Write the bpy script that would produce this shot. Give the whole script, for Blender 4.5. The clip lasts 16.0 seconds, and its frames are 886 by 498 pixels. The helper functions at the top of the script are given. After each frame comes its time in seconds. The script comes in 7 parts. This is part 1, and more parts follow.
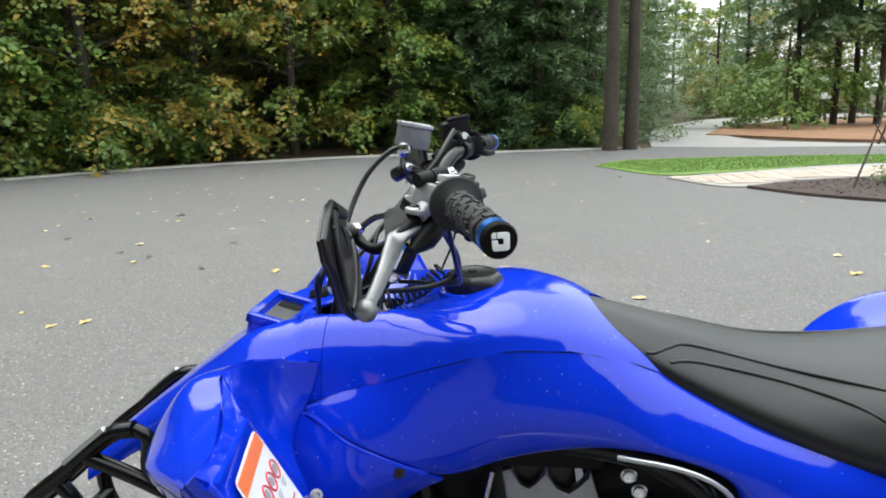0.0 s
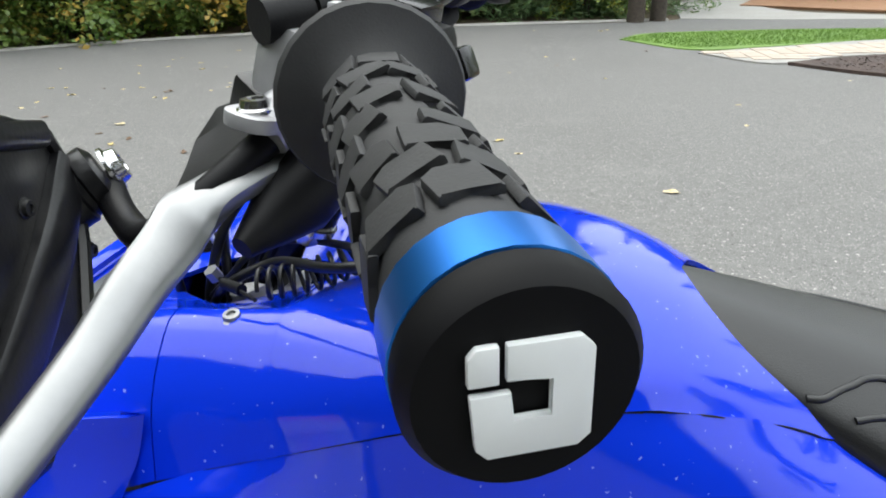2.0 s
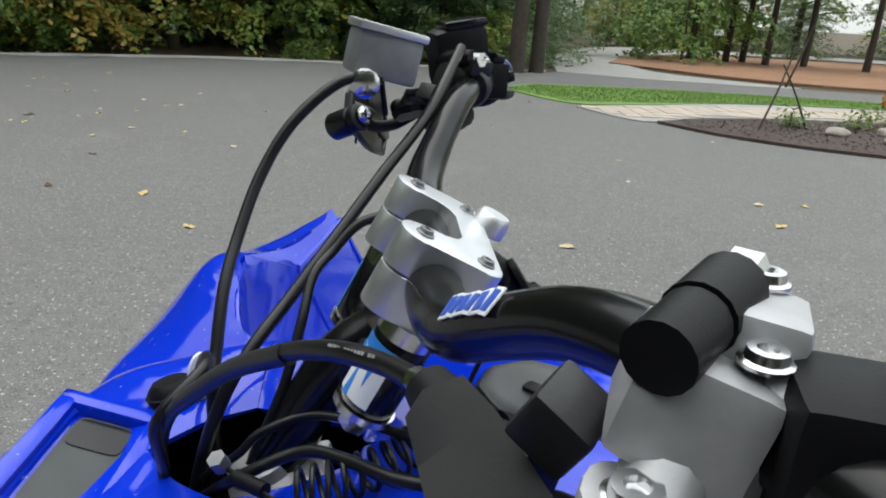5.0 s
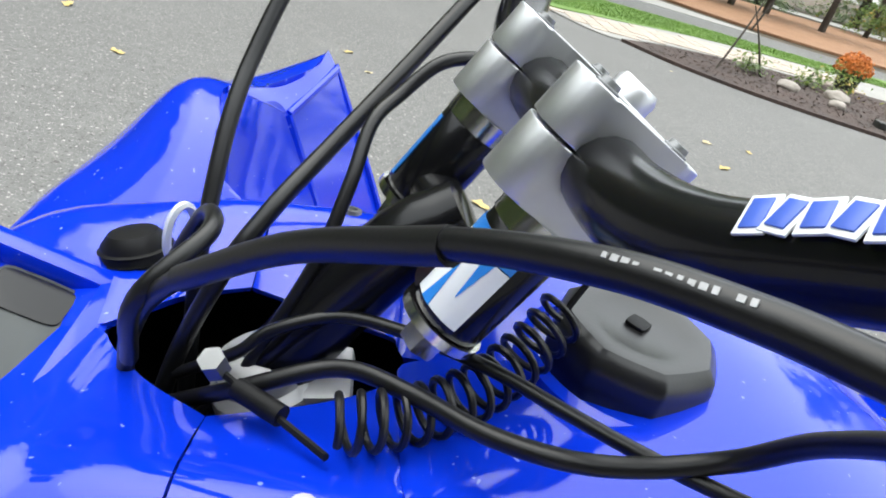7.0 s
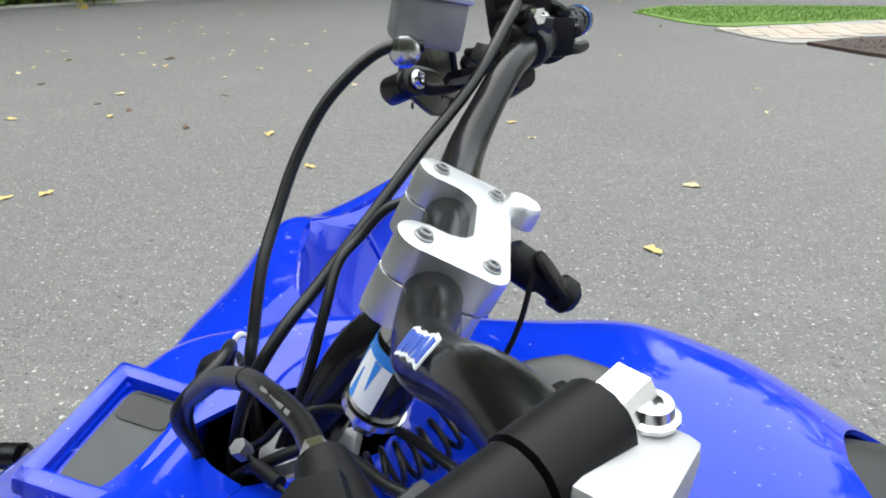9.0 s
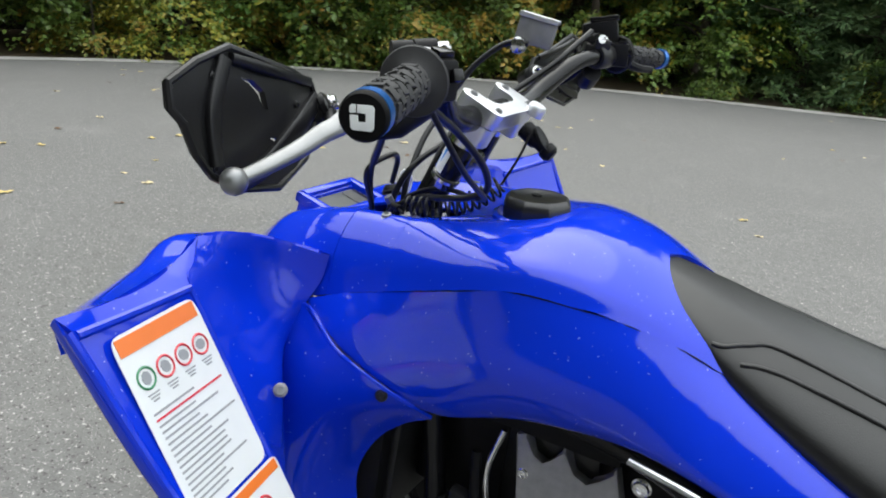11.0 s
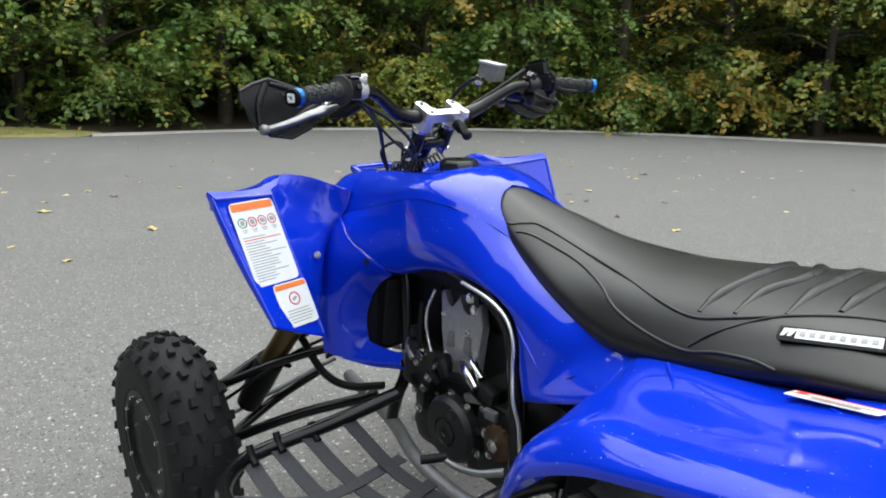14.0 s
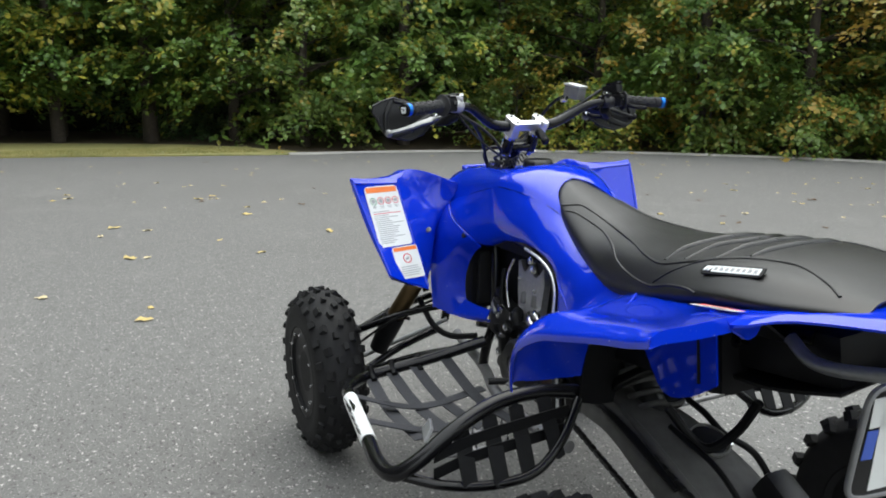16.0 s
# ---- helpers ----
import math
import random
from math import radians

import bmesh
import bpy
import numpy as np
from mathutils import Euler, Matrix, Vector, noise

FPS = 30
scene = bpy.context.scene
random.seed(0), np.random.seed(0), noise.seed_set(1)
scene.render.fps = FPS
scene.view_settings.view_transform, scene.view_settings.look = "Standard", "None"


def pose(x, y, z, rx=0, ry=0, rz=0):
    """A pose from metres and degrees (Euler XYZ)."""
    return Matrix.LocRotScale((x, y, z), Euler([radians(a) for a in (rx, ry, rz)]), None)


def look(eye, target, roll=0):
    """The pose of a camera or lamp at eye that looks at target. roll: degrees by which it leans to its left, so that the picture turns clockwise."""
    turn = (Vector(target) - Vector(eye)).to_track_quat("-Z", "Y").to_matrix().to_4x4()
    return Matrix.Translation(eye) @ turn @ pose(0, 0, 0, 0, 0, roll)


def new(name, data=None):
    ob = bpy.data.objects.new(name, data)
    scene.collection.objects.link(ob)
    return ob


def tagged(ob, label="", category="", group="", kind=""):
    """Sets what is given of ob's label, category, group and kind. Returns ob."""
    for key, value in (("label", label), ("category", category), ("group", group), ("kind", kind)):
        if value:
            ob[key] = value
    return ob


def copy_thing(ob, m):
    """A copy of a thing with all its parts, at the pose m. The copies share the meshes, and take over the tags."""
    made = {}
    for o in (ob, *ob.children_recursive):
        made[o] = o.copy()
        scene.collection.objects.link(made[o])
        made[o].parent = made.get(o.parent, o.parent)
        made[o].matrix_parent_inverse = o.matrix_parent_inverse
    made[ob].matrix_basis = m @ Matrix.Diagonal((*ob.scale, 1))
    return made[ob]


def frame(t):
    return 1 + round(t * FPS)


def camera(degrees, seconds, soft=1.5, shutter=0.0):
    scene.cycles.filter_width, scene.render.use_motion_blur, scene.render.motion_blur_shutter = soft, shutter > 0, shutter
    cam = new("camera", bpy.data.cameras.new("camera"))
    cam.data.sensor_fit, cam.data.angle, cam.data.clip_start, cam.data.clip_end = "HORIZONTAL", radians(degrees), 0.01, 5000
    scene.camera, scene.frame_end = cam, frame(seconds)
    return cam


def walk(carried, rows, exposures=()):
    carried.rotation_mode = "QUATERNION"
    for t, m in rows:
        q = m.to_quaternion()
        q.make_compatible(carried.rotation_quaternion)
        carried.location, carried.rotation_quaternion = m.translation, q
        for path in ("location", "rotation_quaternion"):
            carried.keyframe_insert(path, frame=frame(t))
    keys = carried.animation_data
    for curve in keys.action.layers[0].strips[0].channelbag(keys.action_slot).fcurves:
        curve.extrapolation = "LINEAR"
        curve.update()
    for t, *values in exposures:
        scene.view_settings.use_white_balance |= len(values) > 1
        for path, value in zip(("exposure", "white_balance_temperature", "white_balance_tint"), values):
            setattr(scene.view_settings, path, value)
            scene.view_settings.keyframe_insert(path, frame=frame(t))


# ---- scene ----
cam = camera(64.7, 16.0, soft=1.9)
PATH = [
    (0, (0.1, -0.93, 1.181), (-0.157, 1.007, 0.755), -1.6),
    (0.5, (0.132, -0.746, 1.148), (-0.209, 1.152, 0.618), -3.0),
    (1, (0.132, -0.603, 1.125), (-0.312, 1.232, 0.463), -4.5),
    (1.5, (0.089, -0.501, 1.115), (-0.286, 1.333, 0.411), -2.9),
    (2, (0.076, -0.472, 1.116), (-0.21, 1.358, 0.362), -1.5),
    (2.5, (0.066, -0.49, 1.125), (-0.163, 1.353, 0.383), -0.4),
    (3, (0.057, -0.513, 1.141), (-0.134, 1.355, 0.451), 0.7),
    (3.5, (0.035, -0.51, 1.159), (-0.143, 1.379, 0.527), 1.4),
    (3.7, (0.025, -0.496, 1.162), (-0.137, 1.398, 0.541), 1.2),
    (5.8, (-0.105, -0.3, 1.143), (0.17, 1.532, 0.389), 9.0),
    (6, (-0.115, -0.287, 1.133), (0.218, 1.519, 0.34), 10.8),
    (6.5, (-0.125, -0.268, 1.111), (0.236, 1.505, 0.26), 15.1),
    (7, (-0.128, -0.258, 1.096), (0.195, 1.494, 0.186), 16.9),
    (7.5, (-0.128, -0.235, 1.086), (0.156, 1.504, 0.141), 16.3),
    (8, (-0.105, -0.219, 1.106), (0.073, 1.55, 0.189), 9.9),
    (8.2, (-0.094, -0.223, 1.119), (-0.012, 1.564, 0.224), 4.0),
    (9.2, (0.02, -0.35, 1.185), (-0.33, 1.4, 0.36), 0.0),
    (10.3, (0.143, -0.484, 1.16), (-0.659, 1.204, 0.45), -1.1),
    (10.5, (0.204, -0.582, 1.142), (-0.648, 1.11, 0.503), 1.15),
    (11, (0.319, -0.723, 1.129), (-0.635, 0.919, 0.501), 4.7),
    (11.5, (0.519, -0.769, 1.113), (-0.736, 0.662, 0.498), 4.3),
    (12, (0.661, -0.818, 1.118), (-0.647, 0.58, 0.538), 1.3),
    (12.5, (0.773, -0.9, 1.119), (-0.597, 0.469, 0.621), 1.6),
    (13, (0.895, -0.969, 1.128), (-0.471, 0.391, 0.595), 2.8),
    (13.5, (0.96, -0.96, 1.118), (-0.435, 0.372, 0.591), 2.2),
    (14, (1.098, -0.943, 1.115), (-0.389, 0.303, 0.627), 1.2),
    (14.5, (1.198, -0.967, 1.121), (-0.33, 0.252, 0.699), 0.4),
    (15, (1.304, -1.032, 1.105), (-0.312, 0.067, 0.682), 0.6),
    (15.5, (1.435, -1.074, 1.098), (-0.29, -0.142, 0.702), 0.7),
    (16, (1.582, -1.025, 1.106), (-0.179, -0.18, 0.677), 0.7),
]
walk(cam, [(t, look(eye, target, roll)) for t, eye, target, roll in PATH], [(0.0, 1.1, 6500, 4), (2.5, 1.15, 6500, 4), (3.5, 0.95, 6500, 4), (5.8, 0.45, 6500, 4), (6.0, 0.5, 6500, 4), (6.5, 0.95, 6500, 4), (7.0, 1.2, 6500, 4), (7.5, 1.3, 6500, 4), (8.0, 1.4, 6500, 4), (10.3, 0.45, 6500, 4), (10.5, 0.55, 6500, 4), (11.0, 0.9, 6500, 4), (11.5, 1.0, 6500, 4), (15.0, 0.95, 6500, 4), (16.0, 0.85, 6500, 4)])

# ---- light ----
world = bpy.data.worlds.new("sky")
scene.world = world
world.use_nodes = True
wn = world.node_tree.nodes
sky = wn.new("ShaderNodeTexSky")
sky.sky_type = "NISHITA"
sky.sun_disc = False
sky.sun_elevation, sky.sun_rotation = radians(67), radians(320)
sky.air_density, sky.dust_density, sky.ozone_density = 1.0, 3.0, 1.0
veil = wn.new("ShaderNodeMix")  # thin cloud over the whole sky
veil.data_type = "RGBA"
veil.inputs[0].default_value = 0.74
tc = wn.new("ShaderNodeTexCoord")
up = wn.new("ShaderNodeSeparateXYZ")
world.node_tree.links.new(tc.outputs["Generated"], up.inputs[0])
dome = wn.new("ShaderNodeMapRange")  # an overcast dome is brightest overhead
dome.inputs["From Min"].default_value, dome.inputs["From Max"].default_value = 0.0, 1.0
dome.inputs["To Min"].default_value, dome.inputs["To Max"].default_value = 0.50, 1.32
world.node_tree.links.new(up.outputs[2], dome.inputs["Value"])
cloud = wn.new("ShaderNodeMix")
cloud.data_type, cloud.blend_type = "RGBA", "MULTIPLY"
cloud.inputs[0].default_value = 1.0
cloud.inputs[6].default_value = (10.4, 10.5, 10.7, 1)
world.node_tree.links.new(dome.outputs[0], cloud.inputs[7])
world.node_tree.links.new(cloud.outputs[2], veil.inputs[7])
world.node_tree.links.new(sky.outputs[0], veil.inputs[6])
world.node_tree.links.new(veil.outputs[2], wn["Background"].inputs[0])
wn["Background"].inputs[1].default_value = 0.15
sun = new("sun", bpy.data.lights.new("sun", "SUN"))
sun.data.energy, sun.data.angle, sun.data.color = 0.5, radians(60), (1.0, 0.98, 0.95)
sun.matrix_world = look((-5, 6, 18), (0, 0, 0))


# ---- materials ----
def material(name, color, rough=0.5, metal=0.0, vary=0.15, scale=40.0, bump=0.0, bump_scale=200.0, coat=0.0, color2=None, spec=0.5, island=False, obj=False):
    """A node material: two scales of noise on the colour, a little on the gloss, and fine relief."""
    m = bpy.data.materials.new(name)
    m.use_nodes = True
    t = m.node_tree
    b = t.nodes["Principled BSDF"]
    b.inputs["Metallic"].default_value = metal
    b.inputs["Specular IOR Level"].default_value = spec
    b.inputs["Coat Weight"].default_value = coat
    b.inputs["Coat Roughness"].default_value = 0.04
    co = t.nodes.new("ShaderNodeTexCoord")
    n1, n2 = t.nodes.new("ShaderNodeTexNoise"), t.nodes.new("ShaderNodeTexNoise")
    n1.inputs["Scale"].default_value, n2.inputs["Scale"].default_value = scale, scale / 9
    n1.inputs["Detail"].default_value = n2.inputs["Detail"].default_value = 4
    for n in (n1, n2):
        t.links.new(co.outputs["Object"], n.inputs["Vector"])
    add = t.nodes.new("ShaderNodeMath")
    add.operation = "ADD"
    t.links.new(n1.outputs["Fac"], add.inputs[0])
    t.links.new(n2.outputs["Fac"], add.inputs[1])
    ramp = t.nodes.new("ShaderNodeMapRange")
    ramp.inputs["From Min"].default_value, ramp.inputs["From Max"].default_value = 0.6, 1.4
    t.links.new(add.outputs[0], ramp.inputs["Value"])
    fac = ramp.outputs[0]
    if island or obj:
        r = t.nodes.new("ShaderNodeObjectInfo" if obj else "ShaderNodeNewGeometry")
        mixf = t.nodes.new("ShaderNodeMath")
        mixf.operation = "MULTIPLY_ADD"
        t.links.new(r.outputs["Random" if obj else "Random Per Island"], mixf.inputs[0])
        mixf.inputs[1].default_value = 0.8
        t.links.new(fac, mixf.inputs[2])
        half = t.nodes.new("ShaderNodeMath")
        half.operation = "MULTIPLY"
        half.inputs[1].default_value = 0.55
        t.links.new(mixf.outputs[0], half.inputs[0])
        fac = half.outputs[0]
    mix = t.nodes.new("ShaderNodeMix")
    mix.data_type = "RGBA"
    c2 = color2 or tuple(c * (1 + vary) for c in color)
    c1 = color if color2 else tuple(c * (1 - vary) for c in color)
    mix.inputs[6].default_value, mix.inputs[7].default_value = (*c1, 1), (*c2, 1)
    t.links.new(fac, mix.inputs[0])
    t.links.new(mix.outputs[2], b.inputs["Base Color"])
    rr = t.nodes.new("ShaderNodeMapRange")
    rr.inputs["To Min"].default_value, rr.inputs["To Max"].default_value = rough * 0.8, min(1, rough * 1.2)
    t.links.new(n2.outputs["Fac"], rr.inputs["Value"])
    t.links.new(rr.outputs[0], b.inputs["Roughness"])
    if bump:
        nb = t.nodes.new("ShaderNodeTexNoise")
        nb.inputs["Scale"].default_value, nb.inputs["Detail"].default_value = bump_scale, 3
        t.links.new(co.outputs["Object"], nb.inputs["Vector"])
        bp = t.nodes.new("ShaderNodeBump")
        bp.inputs["Strength"].default_value, bp.inputs["Distance"].default_value = bump, 0.4 / bump_scale
        t.links.new(nb.outputs["Fac"], bp.inputs["Height"])
        t.links.new(bp.outputs[0], b.inputs["Normal"])
    return m


BLUE = material("blue_plastic", (0.003, 0.030, 0.58), 0.08, vary=0.05, scale=9, bump=0.006, bump_scale=40, coat=0.35, spec=0.32)


def dusted(m, scale, lo, color, amount):
    """Adds small pale specks of dust and dried drops to a material."""
    t = m.node_tree
    b = t.nodes["Principled BSDF"]
    last = b.inputs["Base Color"].links[0].from_socket
    co, n, r, x = (t.nodes.new("ShaderNode" + k) for k in ("TexCoord", "TexNoise", "MapRange", "Mix"))
    x.data_type = "RGBA"
    n.inputs["Scale"].default_value, n.inputs["Detail"].default_value = scale, 1
    r.inputs["From Min"].default_value, r.inputs["From Max"].default_value, r.inputs["To Max"].default_value = lo, lo + 0.03, amount
    x.inputs[7].default_value = (*color, 1)
    t.links.new(co.outputs["Object"], n.inputs["Vector"])
    t.links.new(n.outputs["Fac"], r.inputs["Value"])
    t.links.new(r.outputs[0], x.inputs[0])
    t.links.new(last, x.inputs[6])
    t.links.new(x.outputs[2], b.inputs["Base Color"])


dusted(BLUE, 230, 0.748, (0.30, 0.38, 0.75), 0.6)
BLACK = material("black_plastic", (0.007, 0.007, 0.008), 0.46, vary=0.3, scale=60, bump=0.15, bump_scale=900, spec=0.16)
GLOSS = material("black_paint", (0.005, 0.005, 0.006), 0.22, vary=0.25, scale=30, coat=0.12, spec=0.26)
GUARDM = material("guard_plastic", (0.006, 0.006, 0.007), 0.33, vary=0.4, scale=25, bump=0.12, bump_scale=500, spec=0.34)
CAPM = material("cap_plastic", (0.0035, 0.0035, 0.004), 0.5, vary=0.3, scale=60, spec=0.10)
RUBBER = material("rubber", (0.009, 0.009, 0.010), 0.72, vary=0.4, scale=50, bump=0.25, bump_scale=500, spec=0.3)
GRIPM = material("grip_rubber", (0.016, 0.016, 0.017), 0.7, vary=0.35, scale=120, bump=0.3, bump_scale=1500)
VINYL = material("seat_vinyl", (0.006, 0.006, 0.0065), 0.38, vary=0.25, scale=20, bump=0.45, bump_scale=900, spec=0.52)
CAPTOP = material("satin_black_plastic", (0.012, 0.012, 0.013), 0.30, vary=0.25, scale=60, bump=0.12, bump_scale=700, spec=0.6)
ALU = material("aluminium", (0.70, 0.71, 0.73), 0.42, 1.0, vary=0.12, scale=60, bump=0.04, bump_scale=700)
LEVERM = material("lever_alloy", (0.24, 0.245, 0.25), 0.42, 0.8, vary=0.15, scale=70, bump=0.06, bump_scale=500)
CHROME = material("zinc", (0.72, 0.72, 0.73), 0.2, 1.0, vary=0.1, scale=80)
CASTING = material("grey_casting", (0.26, 0.26, 0.27), 0.5, 0.6, vary=0.2, scale=60, bump=0.3, bump_scale=700)
LIGHTCAST = material("light_alloy_casting", (0.42, 0.42, 0.43), 0.48, 0.55, vary=0.18, scale=90, bump=0.12, bump_scale=600)
ARMCAST = material("dark_grey_casting", (0.105, 0.103, 0.100), 0.6, 0.3, vary=0.3, scale=40, bump=0.3, bump_scale=500)
DARKCAST = material("black_casting", (0.018, 0.018, 0.019), 0.4, 0.2, vary=0.4, scale=60, bump=0.25, bump_scale=600)
BRONZE = material("bronze_anodised", (0.16, 0.11, 0.055), 0.34, 0.9, vary=0.2, scale=30)
RUST = material("rusty_steel", (0.10, 0.06, 0.035), 0.6, 0.6, vary=0.5, scale=90, bump=0.3, bump_scale=500)
ANOD = material("blue_anodised", (0.02, 0.16, 0.55), 0.3, 0.9, vary=0.12, scale=60)
WHITE = material("white_print", (0.74, 0.76, 0.76), 0.35, vary=0.04, scale=40)
ORANGE = material("orange_print", (0.80, 0.19, 0.03), 0.35, vary=0.06, scale=40)
RED = material("red_print", (0.60, 0.03, 0.05), 0.35, vary=0.06, scale=40)
GREEN = material("green_print", (0.04, 0.22, 0.10), 0.35, vary=0.06, scale=40)
GREYP = material("grey_print", (0.30, 0.31, 0.32), 0.4, vary=0.1, scale=60)
LIGHTBLUE = material("light_blue_print", (0.03, 0.22, 0.66), 0.3, vary=0.06, scale=40)
MIDBLUE = material("mid_blue_print", (0.05, 0.11, 0.50), 0.3, vary=0.06, scale=40)
STRAP = material("nylon_strap", (0.035, 0.036, 0.042), 0.75, vary=0.3, scale=200, bump=0.4, bump_scale=1400)
LCD = material("display_glass", (0.07, 0.075, 0.075), 0.35, vary=0.15, scale=30, spec=0.15)



def asphalt_material():
    """Worn asphalt: stains of a metre, pale and dark aggregate of a few millimetres."""
    m = material("asphalt", (0.104, 0.102, 0.100), 0.85, scale=150, color2=(0.186, 0.183, 0.178), bump=0.7, bump_scale=120, spec=0.3)
    t = m.node_tree
    b = t.nodes["Principled BSDF"]
    last = b.inputs["Base Color"].links[0].from_socket
    co = t.nodes.new("ShaderNodeTexCoord")

    def layer(last, tex, lo, hi, color, amount):
        r = t.nodes.new("ShaderNodeMapRange")
        r.inputs["From Min"].default_value, r.inputs["From Max"].default_value = lo, hi
        r.inputs["To Max"].default_value = amount
        t.links.new(tex, r.inputs["Value"])
        x = t.nodes.new("ShaderNodeMix")
        x.data_type = "RGBA"
        x.inputs[7].default_value = (*color, 1)
        t.links.new(r.outputs[0], x.inputs[0])
        t.links.new(last, x.inputs[6])
        return x.outputs[2]

    for scale, lo, hi, color, amount in ((0.35, 0.48, 0.75, (0.115, 0.112, 0.108), 0.45), (1.6, 0.56, 0.75, (0.21, 0.205, 0.197), 0.3), (7.0, 0.58, 0.75, (0.12, 0.115, 0.11), 0.35), (28.0, 0.64, 0.72, (0.070, 0.068, 0.065), 0.75), (55.0, 0.63, 0.68, (0.46, 0.445, 0.42), 0.85), (80.0, 0.60, 0.67, (0.040, 0.039, 0.037), 0.85), (140.0, 0.62, 0.67, (0.42, 0.41, 0.39), 0.7)):
        n = t.nodes.new("ShaderNodeTexNoise")
        n.inputs["Scale"].default_value, n.inputs["Detail"].default_value = scale, 3
        t.links.new(co.outputs["Object"], n.inputs["Vector"])
        last = layer(last, n.outputs["Fac"], lo, hi, color, amount)
    t.links.new(last, b.inputs["Base Color"])
    return m


ASPHALT = asphalt_material()
CABLEM = material("cable_sheath", (0.006, 0.006, 0.007), 0.34, vary=0.3, scale=60, bump=0.08, bump_scale=700, spec=0.4)
VERGEM = material("leafy_grass", (0.20, 0.21, 0.07), 0.9, scale=9, color2=(0.38, 0.33, 0.13), bump=0.5, bump_scale=60)
SOIL = material("leaf_litter", (0.035, 0.028, 0.018), 0.95, scale=9, color2=(0.11, 0.075, 0.04), bump=0.8, bump_scale=25)
GRASSM = material("grass", (0.085, 0.17, 0.025), 0.8, scale=14, color2=(0.17, 0.28, 0.05), bump=0.4, bump_scale=80)
MULCH = material("mulch", (0.03, 0.022, 0.02), 0.95, scale=22, color2=(0.09, 0.06, 0.05), bump=0.9, bump_scale=30)
PINESTRAW = material("pine_straw", (0.20, 0.10, 0.05), 0.95, scale=5, color2=(0.34, 0.19, 0.11), bump=0.6, bump_scale=30)
PAVER = material("paver_stone", (0.36, 0.30, 0.25), 0.85, scale=20, color2=(0.50, 0.43, 0.36), bump=0.3, bump_scale=120, obj=True)
CONCRETE = material("pale_concrete", (0.26, 0.25, 0.235), 0.9, scale=12, color2=(0.37, 0.36, 0.34), bump=0.4, bump_scale=90)
BARK = material("bark", (0.030, 0.024, 0.019), 0.95, scale=18, color2=(0.080, 0.064, 0.050), bump=1.0, bump_scale=26)


def leaf_material(name, a, b, c):
    """Leaves whose tint runs from a through b to c, leaf by leaf, with light coming through."""
    m = bpy.data.materials.new(name)
    m.use_nodes = True
    t = m.node_tree
    p = t.nodes["Principled BSDF"]
    g = t.nodes.new("ShaderNodeNewGeometry")
    oi = t.nodes.new("ShaderNodeObjectInfo")
    co = t.nodes.new("ShaderNodeTexCoord")
    n = t.nodes.new("ShaderNodeTexNoise")
    n.inputs["Scale"].default_value = 1.3
    t.links.new(co.outputs["Object"], n.inputs["Vector"])
    s = t.nodes.new("ShaderNodeMath")
    s.operation = "MULTIPLY_ADD"
    t.links.new(g.outputs["Random Per Island"], s.inputs[0])
    s.inputs[1].default_value = 0.30
    t.links.new(n.outputs["Fac"], s.inputs[2])
    s2 = t.nodes.new("ShaderNodeMath")
    s2.operation = "MULTIPLY_ADD"
    t.links.new(oi.outputs["Random"], s2.inputs[0])
    s2.inputs[1].default_value = 0.3
    t.links.new(s.outputs[0], s2.inputs[2])
    r = t.nodes.new("ShaderNodeValToRGB")
    e = r.color_ramp.elements
    e[0].position, e[0].color = 0.45, (*a, 1)
    e[1].position, e[1].color = 1.28, (*c, 1)
    mid = e.new(0.85)
    mid.color = (*b, 1)
    t.links.new(s2.outputs[0], r.inputs[0])
    t.links.new(r.outputs[0], p.inputs["Base Color"])
    p.inputs["Roughness"].default_value = 0.36
    p.inputs["Specular IOR Level"].default_value = 0.5
    tr = t.nodes.new("ShaderNodeBsdfTranslucent")
    t.links.new(r.outputs[0], tr.inputs[0])
    mx = t.nodes.new("ShaderNodeMixShader")
    mx.inputs[0].default_value = 0.38
    t.links.new(p.outputs[0], mx.inputs[1])
    t.links.new(tr.outputs[0], mx.inputs[2])
    t.links.new(mx.outputs[0], t.nodes["Material Output"].inputs[0])
    return m


LEAF_A = leaf_material("leaf_green", (0.070, 0.145, 0.030), (0.17, 0.275, 0.058), (0.42, 0.38, 0.06))
LEAF_B = leaf_material("leaf_turning", (0.080, 0.150, 0.032), (0.180, 0.255, 0.055), (0.44, 0.30, 0.06))
NEEDLE = leaf_material("needle", (0.075, 0.145, 0.064), (0.135, 0.215, 0.085), (0.21, 0.26, 0.10))


